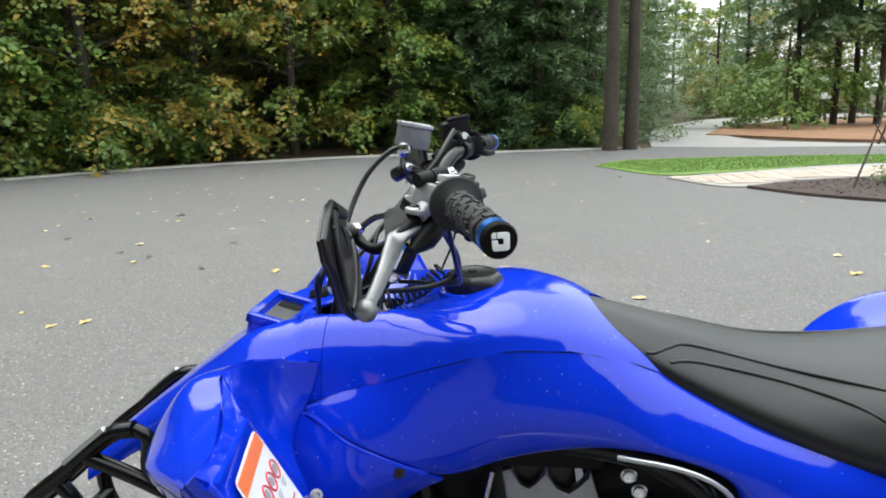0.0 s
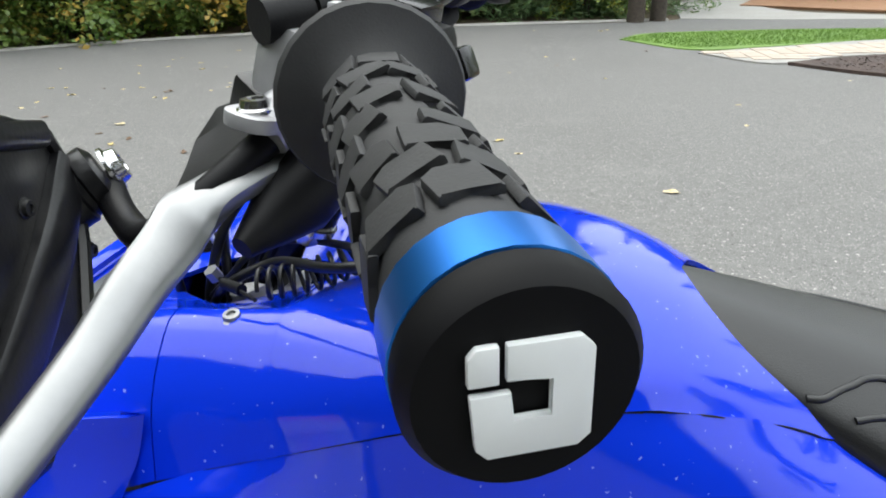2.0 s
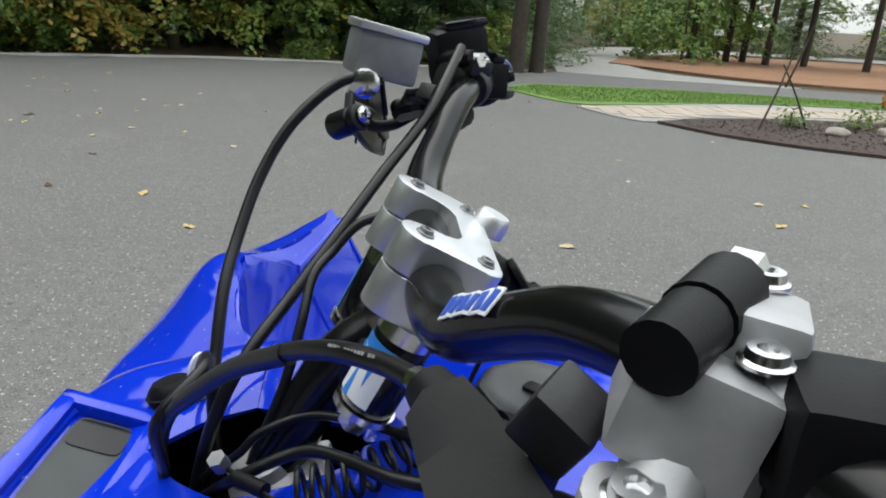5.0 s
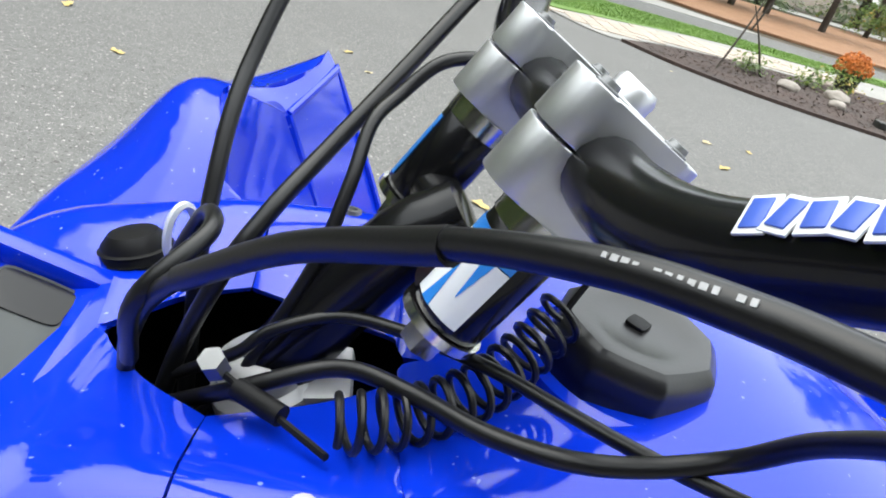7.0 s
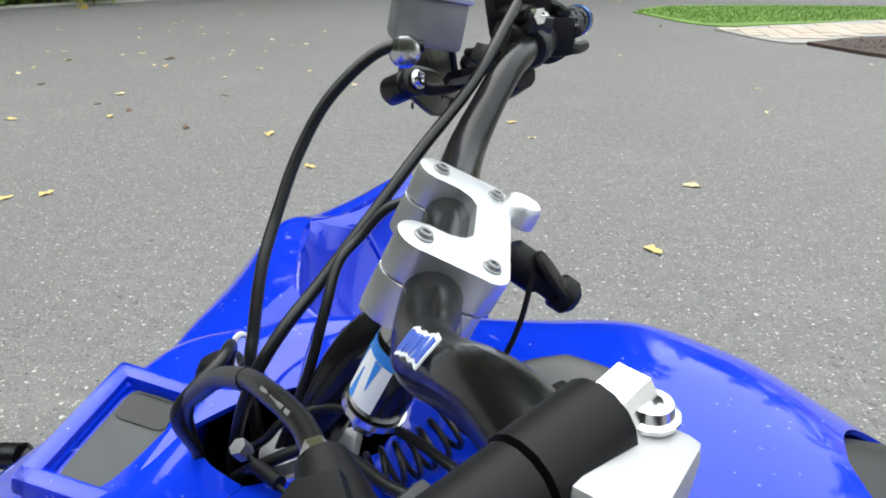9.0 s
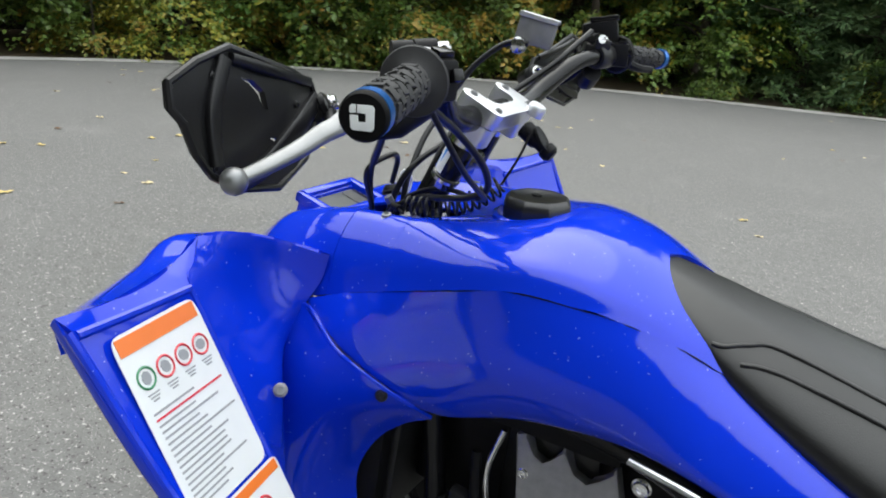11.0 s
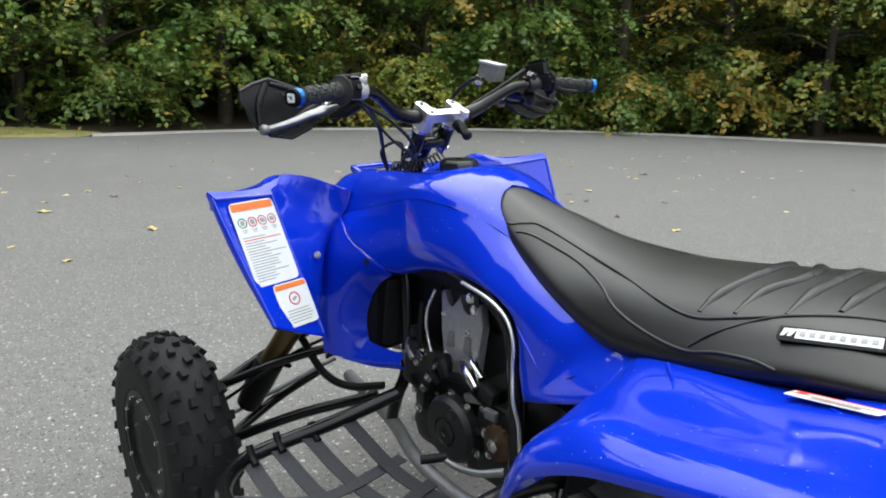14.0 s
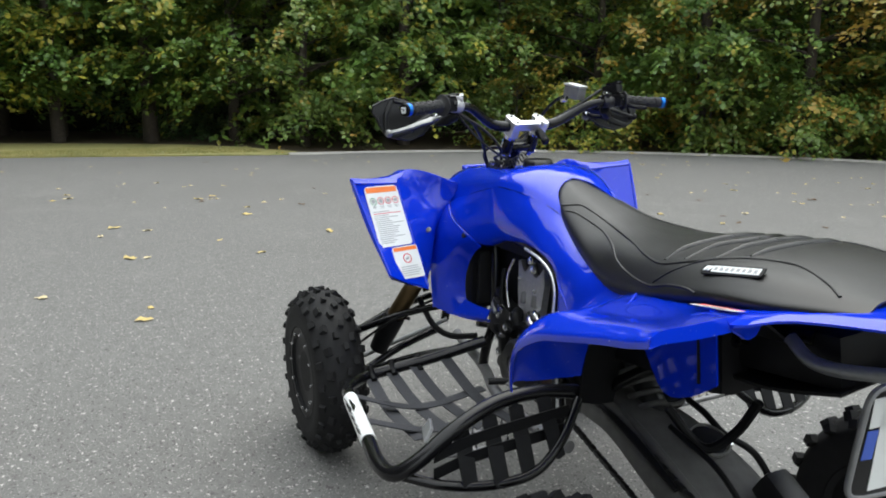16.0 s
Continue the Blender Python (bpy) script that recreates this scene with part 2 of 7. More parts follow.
# ---- mesh helpers ----
def part(name, bm, mat, parent=None, label="", smooth=True, angle=38, solid=0.0):
    """One mesh object out of a bmesh (or a ready mesh), under its parent."""
    if isinstance(bm, bmesh.types.BMesh):
        me = bpy.data.meshes.new(name)
        bm.to_mesh(me)
        bm.free()
    else:
        me = bm
    if smooth:
        me.shade_smooth()
        me.set_sharp_from_angle(angle=radians(angle))
    me.materials.append(mat)
    ob = new(name, me)
    if parent is not None:
        ob.parent = parent
        if isinstance(parent.data, bpy.types.Mesh) or parent.matrix_basis != Matrix():
            ob.matrix_parent_inverse = parent.matrix_basis.inverted()
    if label:
        ob["label"] = label
    if solid:
        s = ob.modifiers.new("thickness", "SOLIDIFY")
        s.thickness, s.offset = solid, 0
        bpy.context.view_layer.update()
        me = bpy.data.meshes.new_from_object(ob.evaluated_get(bpy.context.evaluated_depsgraph_get()))
        ob.modifiers.clear()
        ob.data = me
        me.set_sharp_from_angle(angle=radians(angle))
    return ob


def empty(name, label, category, group="", kind=""):
    e = new(name)
    e.empty_display_size = 0.1
    return tagged(e, label, category, group, kind)


def spline(points, n):
    """Catmull-Rom through the points, n steps a span."""
    p = np.array(points, float)
    if n <= 1 or len(p) < 3:
        return p if n <= 1 else np.concatenate([p[0] + (p[1] - p[0]) * np.arange(n)[:, None] / n, p[1:]])
    q = np.concatenate([[2 * p[0] - p[1]], p, [2 * p[-1] - p[-2]]])
    out = []
    for i in range(len(p) - 1):
        a, b, c, d = q[i : i + 4]
        for u in np.arange(n) / n:
            out.append(0.5 * (2 * b + (c - a) * u + (2 * a - 5 * b + 4 * c - d) * u * u + (3 * b - a - 3 * c + d) * u**3))
    return np.array(out + [p[-1]])


def grid_bm(rows, bm=None):
    bm = bm or bmesh.new()
    vs = [[bm.verts.new(v) for v in row] for row in rows]
    for a, b in zip(vs, vs[1:]):
        for i in range(len(a) - 1):
            q = [a[i], a[i + 1], b[i + 1], b[i]]
            if len({tuple(np.round(v.co, 6)) for v in q}) == 4:
                bm.faces.new(q)
    return bm


def loft(rows, nu=4, nv=4, side=1, m=None, bm=None):
    """A smooth sheet through rows of points; side -1 mirrors it over the middle plane."""
    r = np.array(rows, float)
    r = np.array([spline(row, nv) for row in r])
    r = np.array([spline(r[:, j], nu) for j in range(r.shape[1])]).transpose(1, 0, 2)
    r[:, :, 1] *= side
    if m is not None:
        r = np.array([[m @ Vector(v) for v in row] for row in r])
    return grid_bm(r, bm)


def soft_loft(rows, nu=5, nv=4, side=1, bm=None, rounds=2):
    """A sheet of flat strips whose creases between the columns are a little rounded."""
    r = np.array(rows, float)
    u = np.linspace(0, r.shape[1] - 1, (r.shape[1] - 1) * nv + 1)
    i = np.minimum(u.astype(int), r.shape[1] - 2)
    f = (u - i)[None, :, None]
    r = r[:, i] * (1 - f) + r[:, i + 1] * f
    for _ in range(rounds):
        r[:, 1:-1] = 0.25 * r[:, :-2] + 0.5 * r[:, 1:-1] + 0.25 * r[:, 2:]
    r = np.array([spline(r[:, j], nu) for j in range(r.shape[1])]).transpose(1, 0, 2)
    r[:, :, 1] *= side
    return grid_bm(r, bm)


def tube(points, r, n=10, smooth=4, m=None, bm=None, caps=True, closed=False):
    """A round bar along the points; r is a number or one for each point."""
    bm = bm or bmesh.new()
    p = spline(points, smooth)
    rad = np.interp(np.linspace(0, 1, len(p)), np.linspace(0, 1, len(r)), r) if isinstance(r, (list, tuple)) else np.full(len(p), r)
    d = np.gradient(p, axis=0)
    d /= np.linalg.norm(d, axis=1)[:, None] + 1e-12
    up = Vector((0, 0, 1)) if abs(d[0][2]) < 0.9 else Vector((1, 0, 0))
    rings = []
    for c, t, s in zip(p, d, rad):
        t, s = Vector(t), float(s)
        a = t.cross(up).normalized()
        b = a.cross(t).normalized()
        up = b
        ring = [Vector(c) + s * (a * math.cos(2 * math.pi * k / n) + b * math.sin(2 * math.pi * k / n)) for k in range(n)]
        rings.append([bm.verts.new(m @ v if m else v) for v in ring])
    for x, y in zip(rings, rings[1:]):
        for k in range(n):
            bm.faces.new((x[k], x[(k + 1) % n], y[(k + 1) % n], y[k]))
    if caps:
        bm.faces.new(rings[0][::-1])
        bm.faces.new(rings[-1])
    return bm


def box(sx, sy, sz, m=None, bevel=0.0, bm=None):
    b = bmesh.new()
    bmesh.ops.create_cube(b, size=1)
    bmesh.ops.scale(b, vec=(sx, sy, sz), verts=b.verts)
    if bevel:
        bmesh.ops.bevel(b, geom=b.edges[:], offset=bevel, segments=2, profile=0.6, affect="EDGES")
    if m:
        bmesh.ops.transform(b, matrix=m, verts=b.verts)
    return merge(bm, b)


def merge(bm, b):
    if bm is None:
        return b
    me = bpy.data.meshes.new("tmp")
    b.to_mesh(me)
    b.free()
    bm.from_mesh(me)
    bpy.data.meshes.remove(me)
    return bm


def lathe(profile, n=32, m=None, bm=None):
    """Turns (radius, height) pairs about the z axis."""
    b = bmesh.new()
    rings = [[b.verts.new((max(r, 1e-5) * math.cos(2 * math.pi * k / n), max(r, 1e-5) * math.sin(2 * math.pi * k / n), h)) for k in range(n)] for r, h in profile]
    for x, y in zip(rings, rings[1:]):
        for k in range(n):
            b.faces.new((x[k], x[(k + 1) % n], y[(k + 1) % n], y[k]))
    b.faces.new(rings[0][::-1])
    b.faces.new(rings[-1])
    if m:
        bmesh.ops.transform(b, matrix=m, verts=b.verts)
    return merge(bm, b)


def prism(outline, depth, m=None, bevel=0.0, bm=None):
    """A flat plate: the outline in x and y, from -depth / 2 to depth / 2 in z."""
    b = bmesh.new()
    lo = [b.verts.new((x, y, -depth / 2)) for x, y in outline]
    hi = [b.verts.new((x, y, depth / 2)) for x, y in outline]
    b.faces.new(lo[::-1])
    b.faces.new(hi)
    k = len(lo)
    for i in range(k):
        b.faces.new((lo[i], lo[(i + 1) % k], hi[(i + 1) % k], hi[i]))
    if bevel:
        bmesh.ops.bevel(b, geom=b.edges[:], offset=bevel, segments=2, profile=0.6, affect="EDGES")
    if m:
        bmesh.ops.transform(b, matrix=m, verts=b.verts)
    return merge(bm, b)


def along(a, b, at=0.5):
    """A pose with its z axis from a to b, standing at a share of the way."""
    a, b = Vector(a), Vector(b)
    return Matrix.Translation(a.lerp(b, at)) @ (b - a).to_track_quat("Z", "Y").to_matrix().to_4x4()


def facing(origin, right, up):
    """A pose with x along right and y along up."""
    x = Vector(right).normalized()
    z = x.cross(Vector(up)).normalized()
    y = z.cross(x)
    m = Matrix((x, y, z)).transposed().to_4x4()
    m.translation = origin
    return m


def oval(w, h, n=20, power=2.0):
    out = []
    for k in range(n):
        c, s = math.cos(2 * math.pi * k / n), math.sin(2 * math.pi * k / n)
        out.append((w / 2 * math.copysign(abs(c) ** (2 / power), c), h / 2 * math.copysign(abs(s) ** (2 / power), s)))
    return out


# ---- ground ----
def sheet(name, outline, z, mat, label, category, thick=0.02, smooth=6):
    p = spline([*outline, outline[0]], smooth)[:-1]
    thick = max(thick, z + 0.02)
    bm = prism([tuple(v) for v in p], thick, pose(0, 0, z - thick / 2))
    bmesh.ops.triangulate(bm, faces=[f for f in bm.faces if len(f.verts) > 4])
    return tagged(part(name, bm, mat, smooth=False), label, category, kind="structure")


bm = bmesh.new()
bmesh.ops.create_grid(bm, x_segments=60, y_segments=60, size=400)
bmesh.ops.translate(bm, vec=(0, 0, -0.03), verts=bm.verts)
tagged(part("ground", bm, SOIL, smooth=False), "brown woodland soil under fallen leaves", "ground", kind="structure")

EDGE = [(-13, -9), (-12.1, -2.6), (-11.6, 0.4), (-11.35, 2.0), (-11.15, 4.8), (-10.3, 7.4), (-8.9, 9.5), (-7.2, 11.1), (-5.6, 12.1), (-3.6, 13.1), (-0.5, 13.75), (2.3, 14.2)]
sheet("driveway", EDGE + [(3.2, 16.5), (4.6, 15.2), (7, 13.9), (16, 12.5), (17, 9), (17, -14), (0, -17), (-11, -15)], 0.0, ASPHALT,
      "grey worn asphalt driveway with scattered leaves", "driveway")
sheet("road", [(2.6, 14.6), (3.4, 20), (5.5, 26), (9, 30), (16, 31.5), (26, 31), (26, 28.2), (14, 28.4), (9.5, 26.5), (5.6, 20.5), (5.2, 16.2), (7.5, 14.0), (4.6, 14.0)], 0.006, CONCRETE,
      "pale grey curving road beyond the driveway", "road")
sheet("island", [(4.6, 18.4), (6.4, 22.6), (9.5, 25.2), (14, 26.2), (24, 26), (24, 15.5), (12, 14.6), (7.5, 15.2)], 0.03, PINESTRAW,
      "round bed covered with reddish brown pine straw", "bed")
sheet("lawn", [(1.1, 10.7), (1.7, 11.6), (3.7, 11.95), (6.2, 11.95), (12, 11.6), (18, 11.2), (18, 9.9), (12, 10.6), (6, 10.7), (3.0, 9.6), (1.9, 9.3)], 0.014, GRASSM,
      "narrow strip of bright green lawn", "lawn")
sheet("verge", [(-13.2, -9), (-12.3, -2.6), (-11.7, 0.4), (-11.4, 1.9), (-12.4, 2.1), (-15, -0.5), (-17, -9)], 0.012, VERGEM, "grass verge strewn with yellow leaves", "verge")
sheet("flower_bed", [(2.65, 7.85), (3.2, 7.05), (4.2, 6.4), (6, 5.9), (9, 5.6), (14, 5.8), (14, 8.4), (8, 8.8), (5.0, 8.75), (3.5, 8.3)], 0.035, MULCH,
      "flower bed of dark bark mulch", "flower bed")
sheet("path_base", [(1.9, 8.9), (2.5, 7.9), (3.4, 8.45), (5.0, 8.85), (8, 8.9), (14, 8.5), (14, 10.3), (6, 10.5), (3, 9.5)], 0.018, CONCRETE, "pale sand joints under the paver path", "path")
curb = [(x * 1.008, y * 1.008, 0.0) for x, y in EDGE[3:]]
p = spline(curb, 5)
bm = bmesh.new()
rows = []
for i, c in enumerate(p):
    d = p[min(i + 1, len(p) - 1)] - p[max(i - 1, 0)]
    nrm = np.array([-d[1], d[0], 0]) / np.hypot(d[0], d[1])
    w = 0.05 + 0.02 * math.sin(i * 1.7)
    rows.append([c - nrm * w * 1.6 + (0, 0, 0.0), c - nrm * w + (0, 0, 0.03), c + nrm * w + (0, 0, 0.034), c + nrm * w * 1.7 + (0, 0, -0.02)])
tagged(part("kerb", grid_bm(rows, bm), CONCRETE), "low pale asphalt kerb along the wood's edge", "kerb", kind="structure")

# ---- the quad bike ----
# x runs to its tail, y to its right, z up; the sprung body leans a little to its left.
LEAN = Matrix.Translation((0, 0, 0.95)) @ pose(0, 0, 0, 1.5, 0, 0) @ Matrix.Translation((0, 0, -0.95))
quad = empty("quad_bike", "blue sport quad bike with black seat parked on asphalt", "quad bike")


def body(name, bm, mat, label="", parent=None, **kw):
    """A part of the sprung body."""
    bmesh.ops.transform(bm, matrix=LEAN, verts=bm.verts)
    return part(name, bm, mat, parent or quad, label, **kw)


def halves(rows, nu=4, nv=4):
    """A sheet and its mirror image in one mesh, welded in the middle."""
    bm = loft(rows, nu, nv, 1)
    loft(rows, nu, nv, -1, bm=bm)
    bmesh.ops.remove_doubles(bm, verts=bm.verts, dist=0.0012)
    bmesh.ops.recalc_face_normals(bm, faces=bm.faces)
    return bm


def section(x, *yz):
    return [(x, y, z) for y, z in yz]


# Tank cover between steering opening and seat.
tank_rows = [
    section(-0.1596, (0.047, 0.890), (0.074, 0.903), (0.104, 0.910), (0.139, 0.874), (0.153, 0.824)),
    section(-0.115, (0.031, 0.893), (0.074, 0.905), (0.106, 0.914), (0.140, 0.880), (0.153, 0.838)),
    section(-0.086, (0.016, 0.898), (0.074, 0.910), (0.106, 0.915), (0.139, 0.886), (0.1525, 0.847)),
    section(-0.075, (0.0, 0.900), (0.060, 0.911), (0.106, 0.916), (0.139, 0.888), (0.1525, 0.851)),
    section(0.01, (0.0, 0.920), (0.055, 0.922), (0.104, 0.917), (0.137, 0.901), (0.1495, 0.875)),
    section(0.07, (0.0, 0.934), (0.050, 0.932), (0.097, 0.923), (0.131, 0.909), (0.144, 0.887)),
    section(0.12, (0.0, 0.928), (0.045, 0.926), (0.086, 0.917), (0.119, 0.902), (0.1318, 0.8825)),
    section(0.158, (0.0, 0.917), (0.040, 0.914), (0.075, 0.906), (0.106, 0.893), (0.1213, 0.8765)),
    [(0.172, 0.0, 0.911), (0.183, 0.034, 0.902), (0.204, 0.062, 0.884), (0.232, 0.077, 0.862), (0.262, 0.086, 0.837)],
]
body("tank_cover", halves(tank_rows), BLUE, "glossy blue plastic tank cover", solid=0.004)

# Front cowl with the display hood.
cowl_rows = [
    section(-0.565, (0.0, 0.668), (0.020, 0.668), (0.040, 0.662), (0.054, 0.648), (0.058, 0.632)),
    section(-0.44, (0.0, 0.764), (0.030, 0.764), (0.055, 0.756), (0.072, 0.738), (0.078, 0.71)),
    section(-0.33, (0.0, 0.842), (0.045, 0.844), (0.085, 0.838), (0.118, 0.805), (0.126, 0.775)),
    section(-0.275, (0.0, 0.868), (0.05, 0.873), (0.095, 0.880), (0.140, 0.84), (0.16, 0.79)),
    section(-0.222, (0.0, 0.885), (0.045, 0.889), (0.098, 0.897), (0.142, 0.857), (0.158, 0.803)),
    section(-0.206, (0.014, 0.887), (0.055, 0.891), (0.100, 0.900), (0.141, 0.862), (0.157, 0.808)),
    section(-0.187, (0.032, 0.889), (0.063, 0.897), (0.102, 0.906), (0.139, 0.867), (0.1545, 0.815)),
    section(-0.1606, (0.047, 0.890), (0.074, 0.903), (0.104, 0.910), (0.139, 0.874), (0.153, 0.824)),
]
cowl = body("front_cowl", halves(cowl_rows), BLUE, "glossy blue plastic front cowl", solid=0.004)

for side in (-1, 1):
    # Side panel that arches over the engine, from the shroud's crest back to the seat's foot.
    edge = [((-0.182, 0.159, 0.814), (-0.181, 0.165, 0.809)), ((-0.121, 0.1525, 0.837), (-0.120, 0.177, 0.781)), ((-0.070, 0.1515, 0.853), (-0.058, 0.168, 0.748)),
            ((0.01, 0.149, 0.874), (-0.005, 0.152, 0.722)), ((0.07, 0.1435, 0.886), (0.087, 0.147, 0.751)), ((0.185, 0.113, 0.870), (0.190, 0.144, 0.763)),
            ((0.262, 0.086, 0.836), (0.275, 0.148, 0.752)), ((0.359, 0.113, 0.792), (0.330, 0.153, 0.731)), ((0.42, 0.131, 0.772), (0.352, 0.157, 0.690)),
            ((0.47, 0.145, 0.758), (0.362, 0.166, 0.640)), ((0.52, 0.150, 0.748), (0.386, 0.182, 0.604)), ((0.555, 0.152, 0.744), (0.470, 0.200, 0.640)), ((0.585, 0.158, 0.746), (0.560, 0.212, 0.678))]
    rows = []
    for k, (a, b) in enumerate(edge):
        a, b = np.array(a), np.array(b)
        swell = 0.0 if k == 0 else 0.008 if k < 3 else 0.013
        tuck = 0.012 if k > 2 else 0.0
        high = 1.05 if 6 <= k <= 9 else 0.8 if k == 5 else 0.5
        rows.append([a, a * 0.74 + b * 0.26 + (0, swell * high, 0.002), a * 0.4 + b * 0.6 + (0, swell * (1.15 if 4 <= k <= 9 else 1.0), 0), a * 0.08 + b * 0.92 + (0, 0.006 if k else 0, 0), b + (0, -tuck, 0)])
    panel = loft(rows[:11], 5, 4, side)
    loft(rows[10:], 4, 4, side, bm=panel)
    bmesh.ops.remove_doubles(panel, verts=panel.verts, dist=0.0008)
    bmesh.ops.recalc_face_normals(panel, faces=panel.faces)
    body("side_panel", panel, BLUE, "blue side panel arching over the engine", solid=0.004)
    body("panel_crease", tube([(x, y * side, z) for x, y, z in ((0.352, 0.1645, 0.722), (0.376, 0.169, 0.700), (0.408, 0.176, 0.676), (0.436, 0.184, 0.655))], [0.0008, 0.0026, 0.0024, 0.0008], 8, 5), BLUE, "raised crease of the side panel")
    # Radiator shroud below the crest, round the front of the engine.
    facet = [[(-0.181, 0.169, 0.811), (-0.120, 0.186, 0.781), (-0.058, 0.177, 0.748), (-0.012, 0.153, 0.720)],
             [(-0.197, 0.192, 0.755), (-0.150, 0.203, 0.735), (-0.105, 0.190, 0.714), (-0.050, 0.150, 0.697)],
             [(-0.202, 0.205, 0.693), (-0.163, 0.208, 0.672), (-0.128, 0.188, 0.660), (-0.090, 0.148, 0.657)],
             [(-0.200, 0.214, 0.623), (-0.168, 0.208, 0.606), (-0.142, 0.186, 0.598), (-0.116, 0.148, 0.600)],
             [(-0.192, 0.216, 0.565), (-0.164, 0.207, 0.553), (-0.136, 0.182, 0.545), (-0.111, 0.146, 0.540)],
             [(-0.182, 0.218, 0.516), (-0.150, 0.200, 0.508), (-0.115, 0.170, 0.507), (-0.085, 0.140, 0.512)]]
    body("radiator_shroud", loft(facet, 5, 5, side), BLUE, "blue faceted radiator shroud", solid=0.004)
    lip = [[(-0.114, 0.150, 0.545), (-0.070, 0.138, 0.538), (-0.016, 0.122, 0.536)], [(-0.118, 0.176, 0.516), (-0.070, 0.156, 0.512), (-0.016, 0.134, 0.514)], [(-0.150, 0.196, 0.503), (-0.080, 0.160, 0.498), (-0.016, 0.120, 0.502)]]
    body("shroud_lip", loft(lip, 4, 4, side), BLUE, "blue lower lip of the shroud", solid=0.004)
    body("shroud_edge", tube([(x, y * side, z) for x, y, z in ((-0.184, 0.217, 0.512), (-0.194, 0.216, 0.565), (-0.202, 0.214, 0.623), (-0.203, 0.205, 0.693), (-0.198, 0.192, 0.755), (-0.182, 0.169, 0.811), (-0.12, 0.1865, 0.781), (-0.062, 0.177, 0.750), (-0.03, 0.162, 0.732))], 0.0026, 8, 5), BLUE, "rounded bright edge of the shroud")
    for gap in ([(-0.180, 0.1675, 0.8140), (-0.12, 0.1835, 0.7850), (-0.060, 0.1740, 0.7535)], [(-0.160, 0.1555, 0.823), (-0.121, 0.1553, 0.8375), (-0.07, 0.1543, 0.8525), (0.01, 0.1517, 0.8745), (0.07, 0.1462, 0.8865), (0.12, 0.1338, 0.8822), (0.158, 0.1230, 0.8762), (0.185, 0.1158, 0.8700), (0.225, 0.1005, 0.8550), (0.262, 0.088, 0.8365)],
                [(0.482, 0.1905, 0.683), (0.508, 0.180, 0.700), (0.545, 0.166, 0.722), (0.562, 0.158, 0.736)]):
        body("panel_gap", tube([(x, (y - 0.0012) * side, z) for x, y, z in gap], 0.0008, 6, 6), BLACK, "dark joint between panels")
    # Front fender: label face, the dished inner face, the stepped crest and the top that runs forward.
    top_out, low_out, low_mid = (-0.167, 0.457, 0.902), (-0.036, 0.402, 0.663), (-0.050, 0.292, 0.612)
    step, peak = (-0.185, 0.322, 0.880), (-0.226, 0.276, 0.908)
    fender = bmesh.new()
    face = []
    for u in np.linspace(0, 1, 7):
        a = np.array((-0.157, 0.450, 0.889)) * (1 - u) + np.array(low_out) * u + (0, 0.004 * math.sin(math.pi * u), 0)
        face.append([a, a * 0.5 + 0.5 * (np.array(step) * (1 - u) + np.array(low_mid) * u), np.array(step) * (1 - u) + np.array(low_mid) * u])
    loft(face, 1, 1, side, bm=fender)
    loft([[top_out, (-0.176, 0.405, 0.896), (-0.192, 0.355, 0.893), (-0.208, 0.318, 0.897), peak], [(-0.157, 0.450, 0.889), (-0.166, 0.405, 0.8865), (-0.174, 0.370, 0.884), (-0.180, 0.345, 0.882), step]], 2, 4, side, bm=fender)
    crest = [peak, (-0.220, 0.225, 0.901), (-0.205, 0.175, 0.882), (-0.163, 0.147, 0.869)]
    rows = [crest,
            [(-0.206, 0.300, 0.894), (-0.216, 0.235, 0.868), (-0.208, 0.188, 0.850), (-0.172, 0.152, 0.838)],
            [step, (-0.200, 0.255, 0.832), (-0.200, 0.206, 0.815), (-0.184, 0.168, 0.808)],
            [(-0.139, 0.313, 0.790), (-0.150, 0.268, 0.762), (-0.165, 0.226, 0.752), (-0.198, 0.192, 0.752)],
            [(-0.092, 0.302, 0.696), (-0.120, 0.272, 0.675), (-0.152, 0.238, 0.672), (-0.203, 0.205, 0.690)],
            [low_mid, (-0.098, 0.275, 0.624), (-0.145, 0.245, 0.638), (-0.202, 0.212, 0.640)]]
    loft(rows, 5, 5, side, bm=fender)
    ridge = [*crest[::-1], (-0.208, 0.318, 0.897), (-0.176, 0.405, 0.896), top_out]
    middle = [(-0.245, 0.132, 0.842), (-0.262, 0.175, 0.858), (-0.266, 0.235, 0.882), (-0.262, 0.285, 0.898), (-0.244, 0.330, 0.888), (-0.212, 0.395, 0.886), (-0.173, 0.456, 0.895)]
    front = [(-0.345, 0.116, 0.792), (-0.325, 0.185, 0.826), (-0.312, 0.250, 0.836), (-0.300, 0.290, 0.842), (-0.284, 0.330, 0.846), (-0.250, 0.385, 0.862), (-0.184, 0.448, 0.884)]
    lip = [tuple(np.array(v) + (0.006, 0, -0.018)) for v in front]
    loft([ridge, middle, front, lip], 5, 4, side, bm=fender)
    out = [[top_out, (-0.173, 0.456, 0.895), (-0.184, 0.448, 0.884)], [(-0.097, 0.436, 0.787), (-0.103, 0.438, 0.782), (-0.111, 0.433, 0.776)], [low_out, (-0.040, 0.402, 0.660), (-0.046, 0.400, 0.657)]]
    loft(out, 4, 3, side, bm=fender)
    foot = [[low_out, (-0.043, 0.345, 0.636), low_mid], [(-0.060, 0.396, 0.652), (-0.066, 0.345, 0.628), (-0.072, 0.290, 0.608)]]
    loft(foot, 3, 4, side, bm=fender)
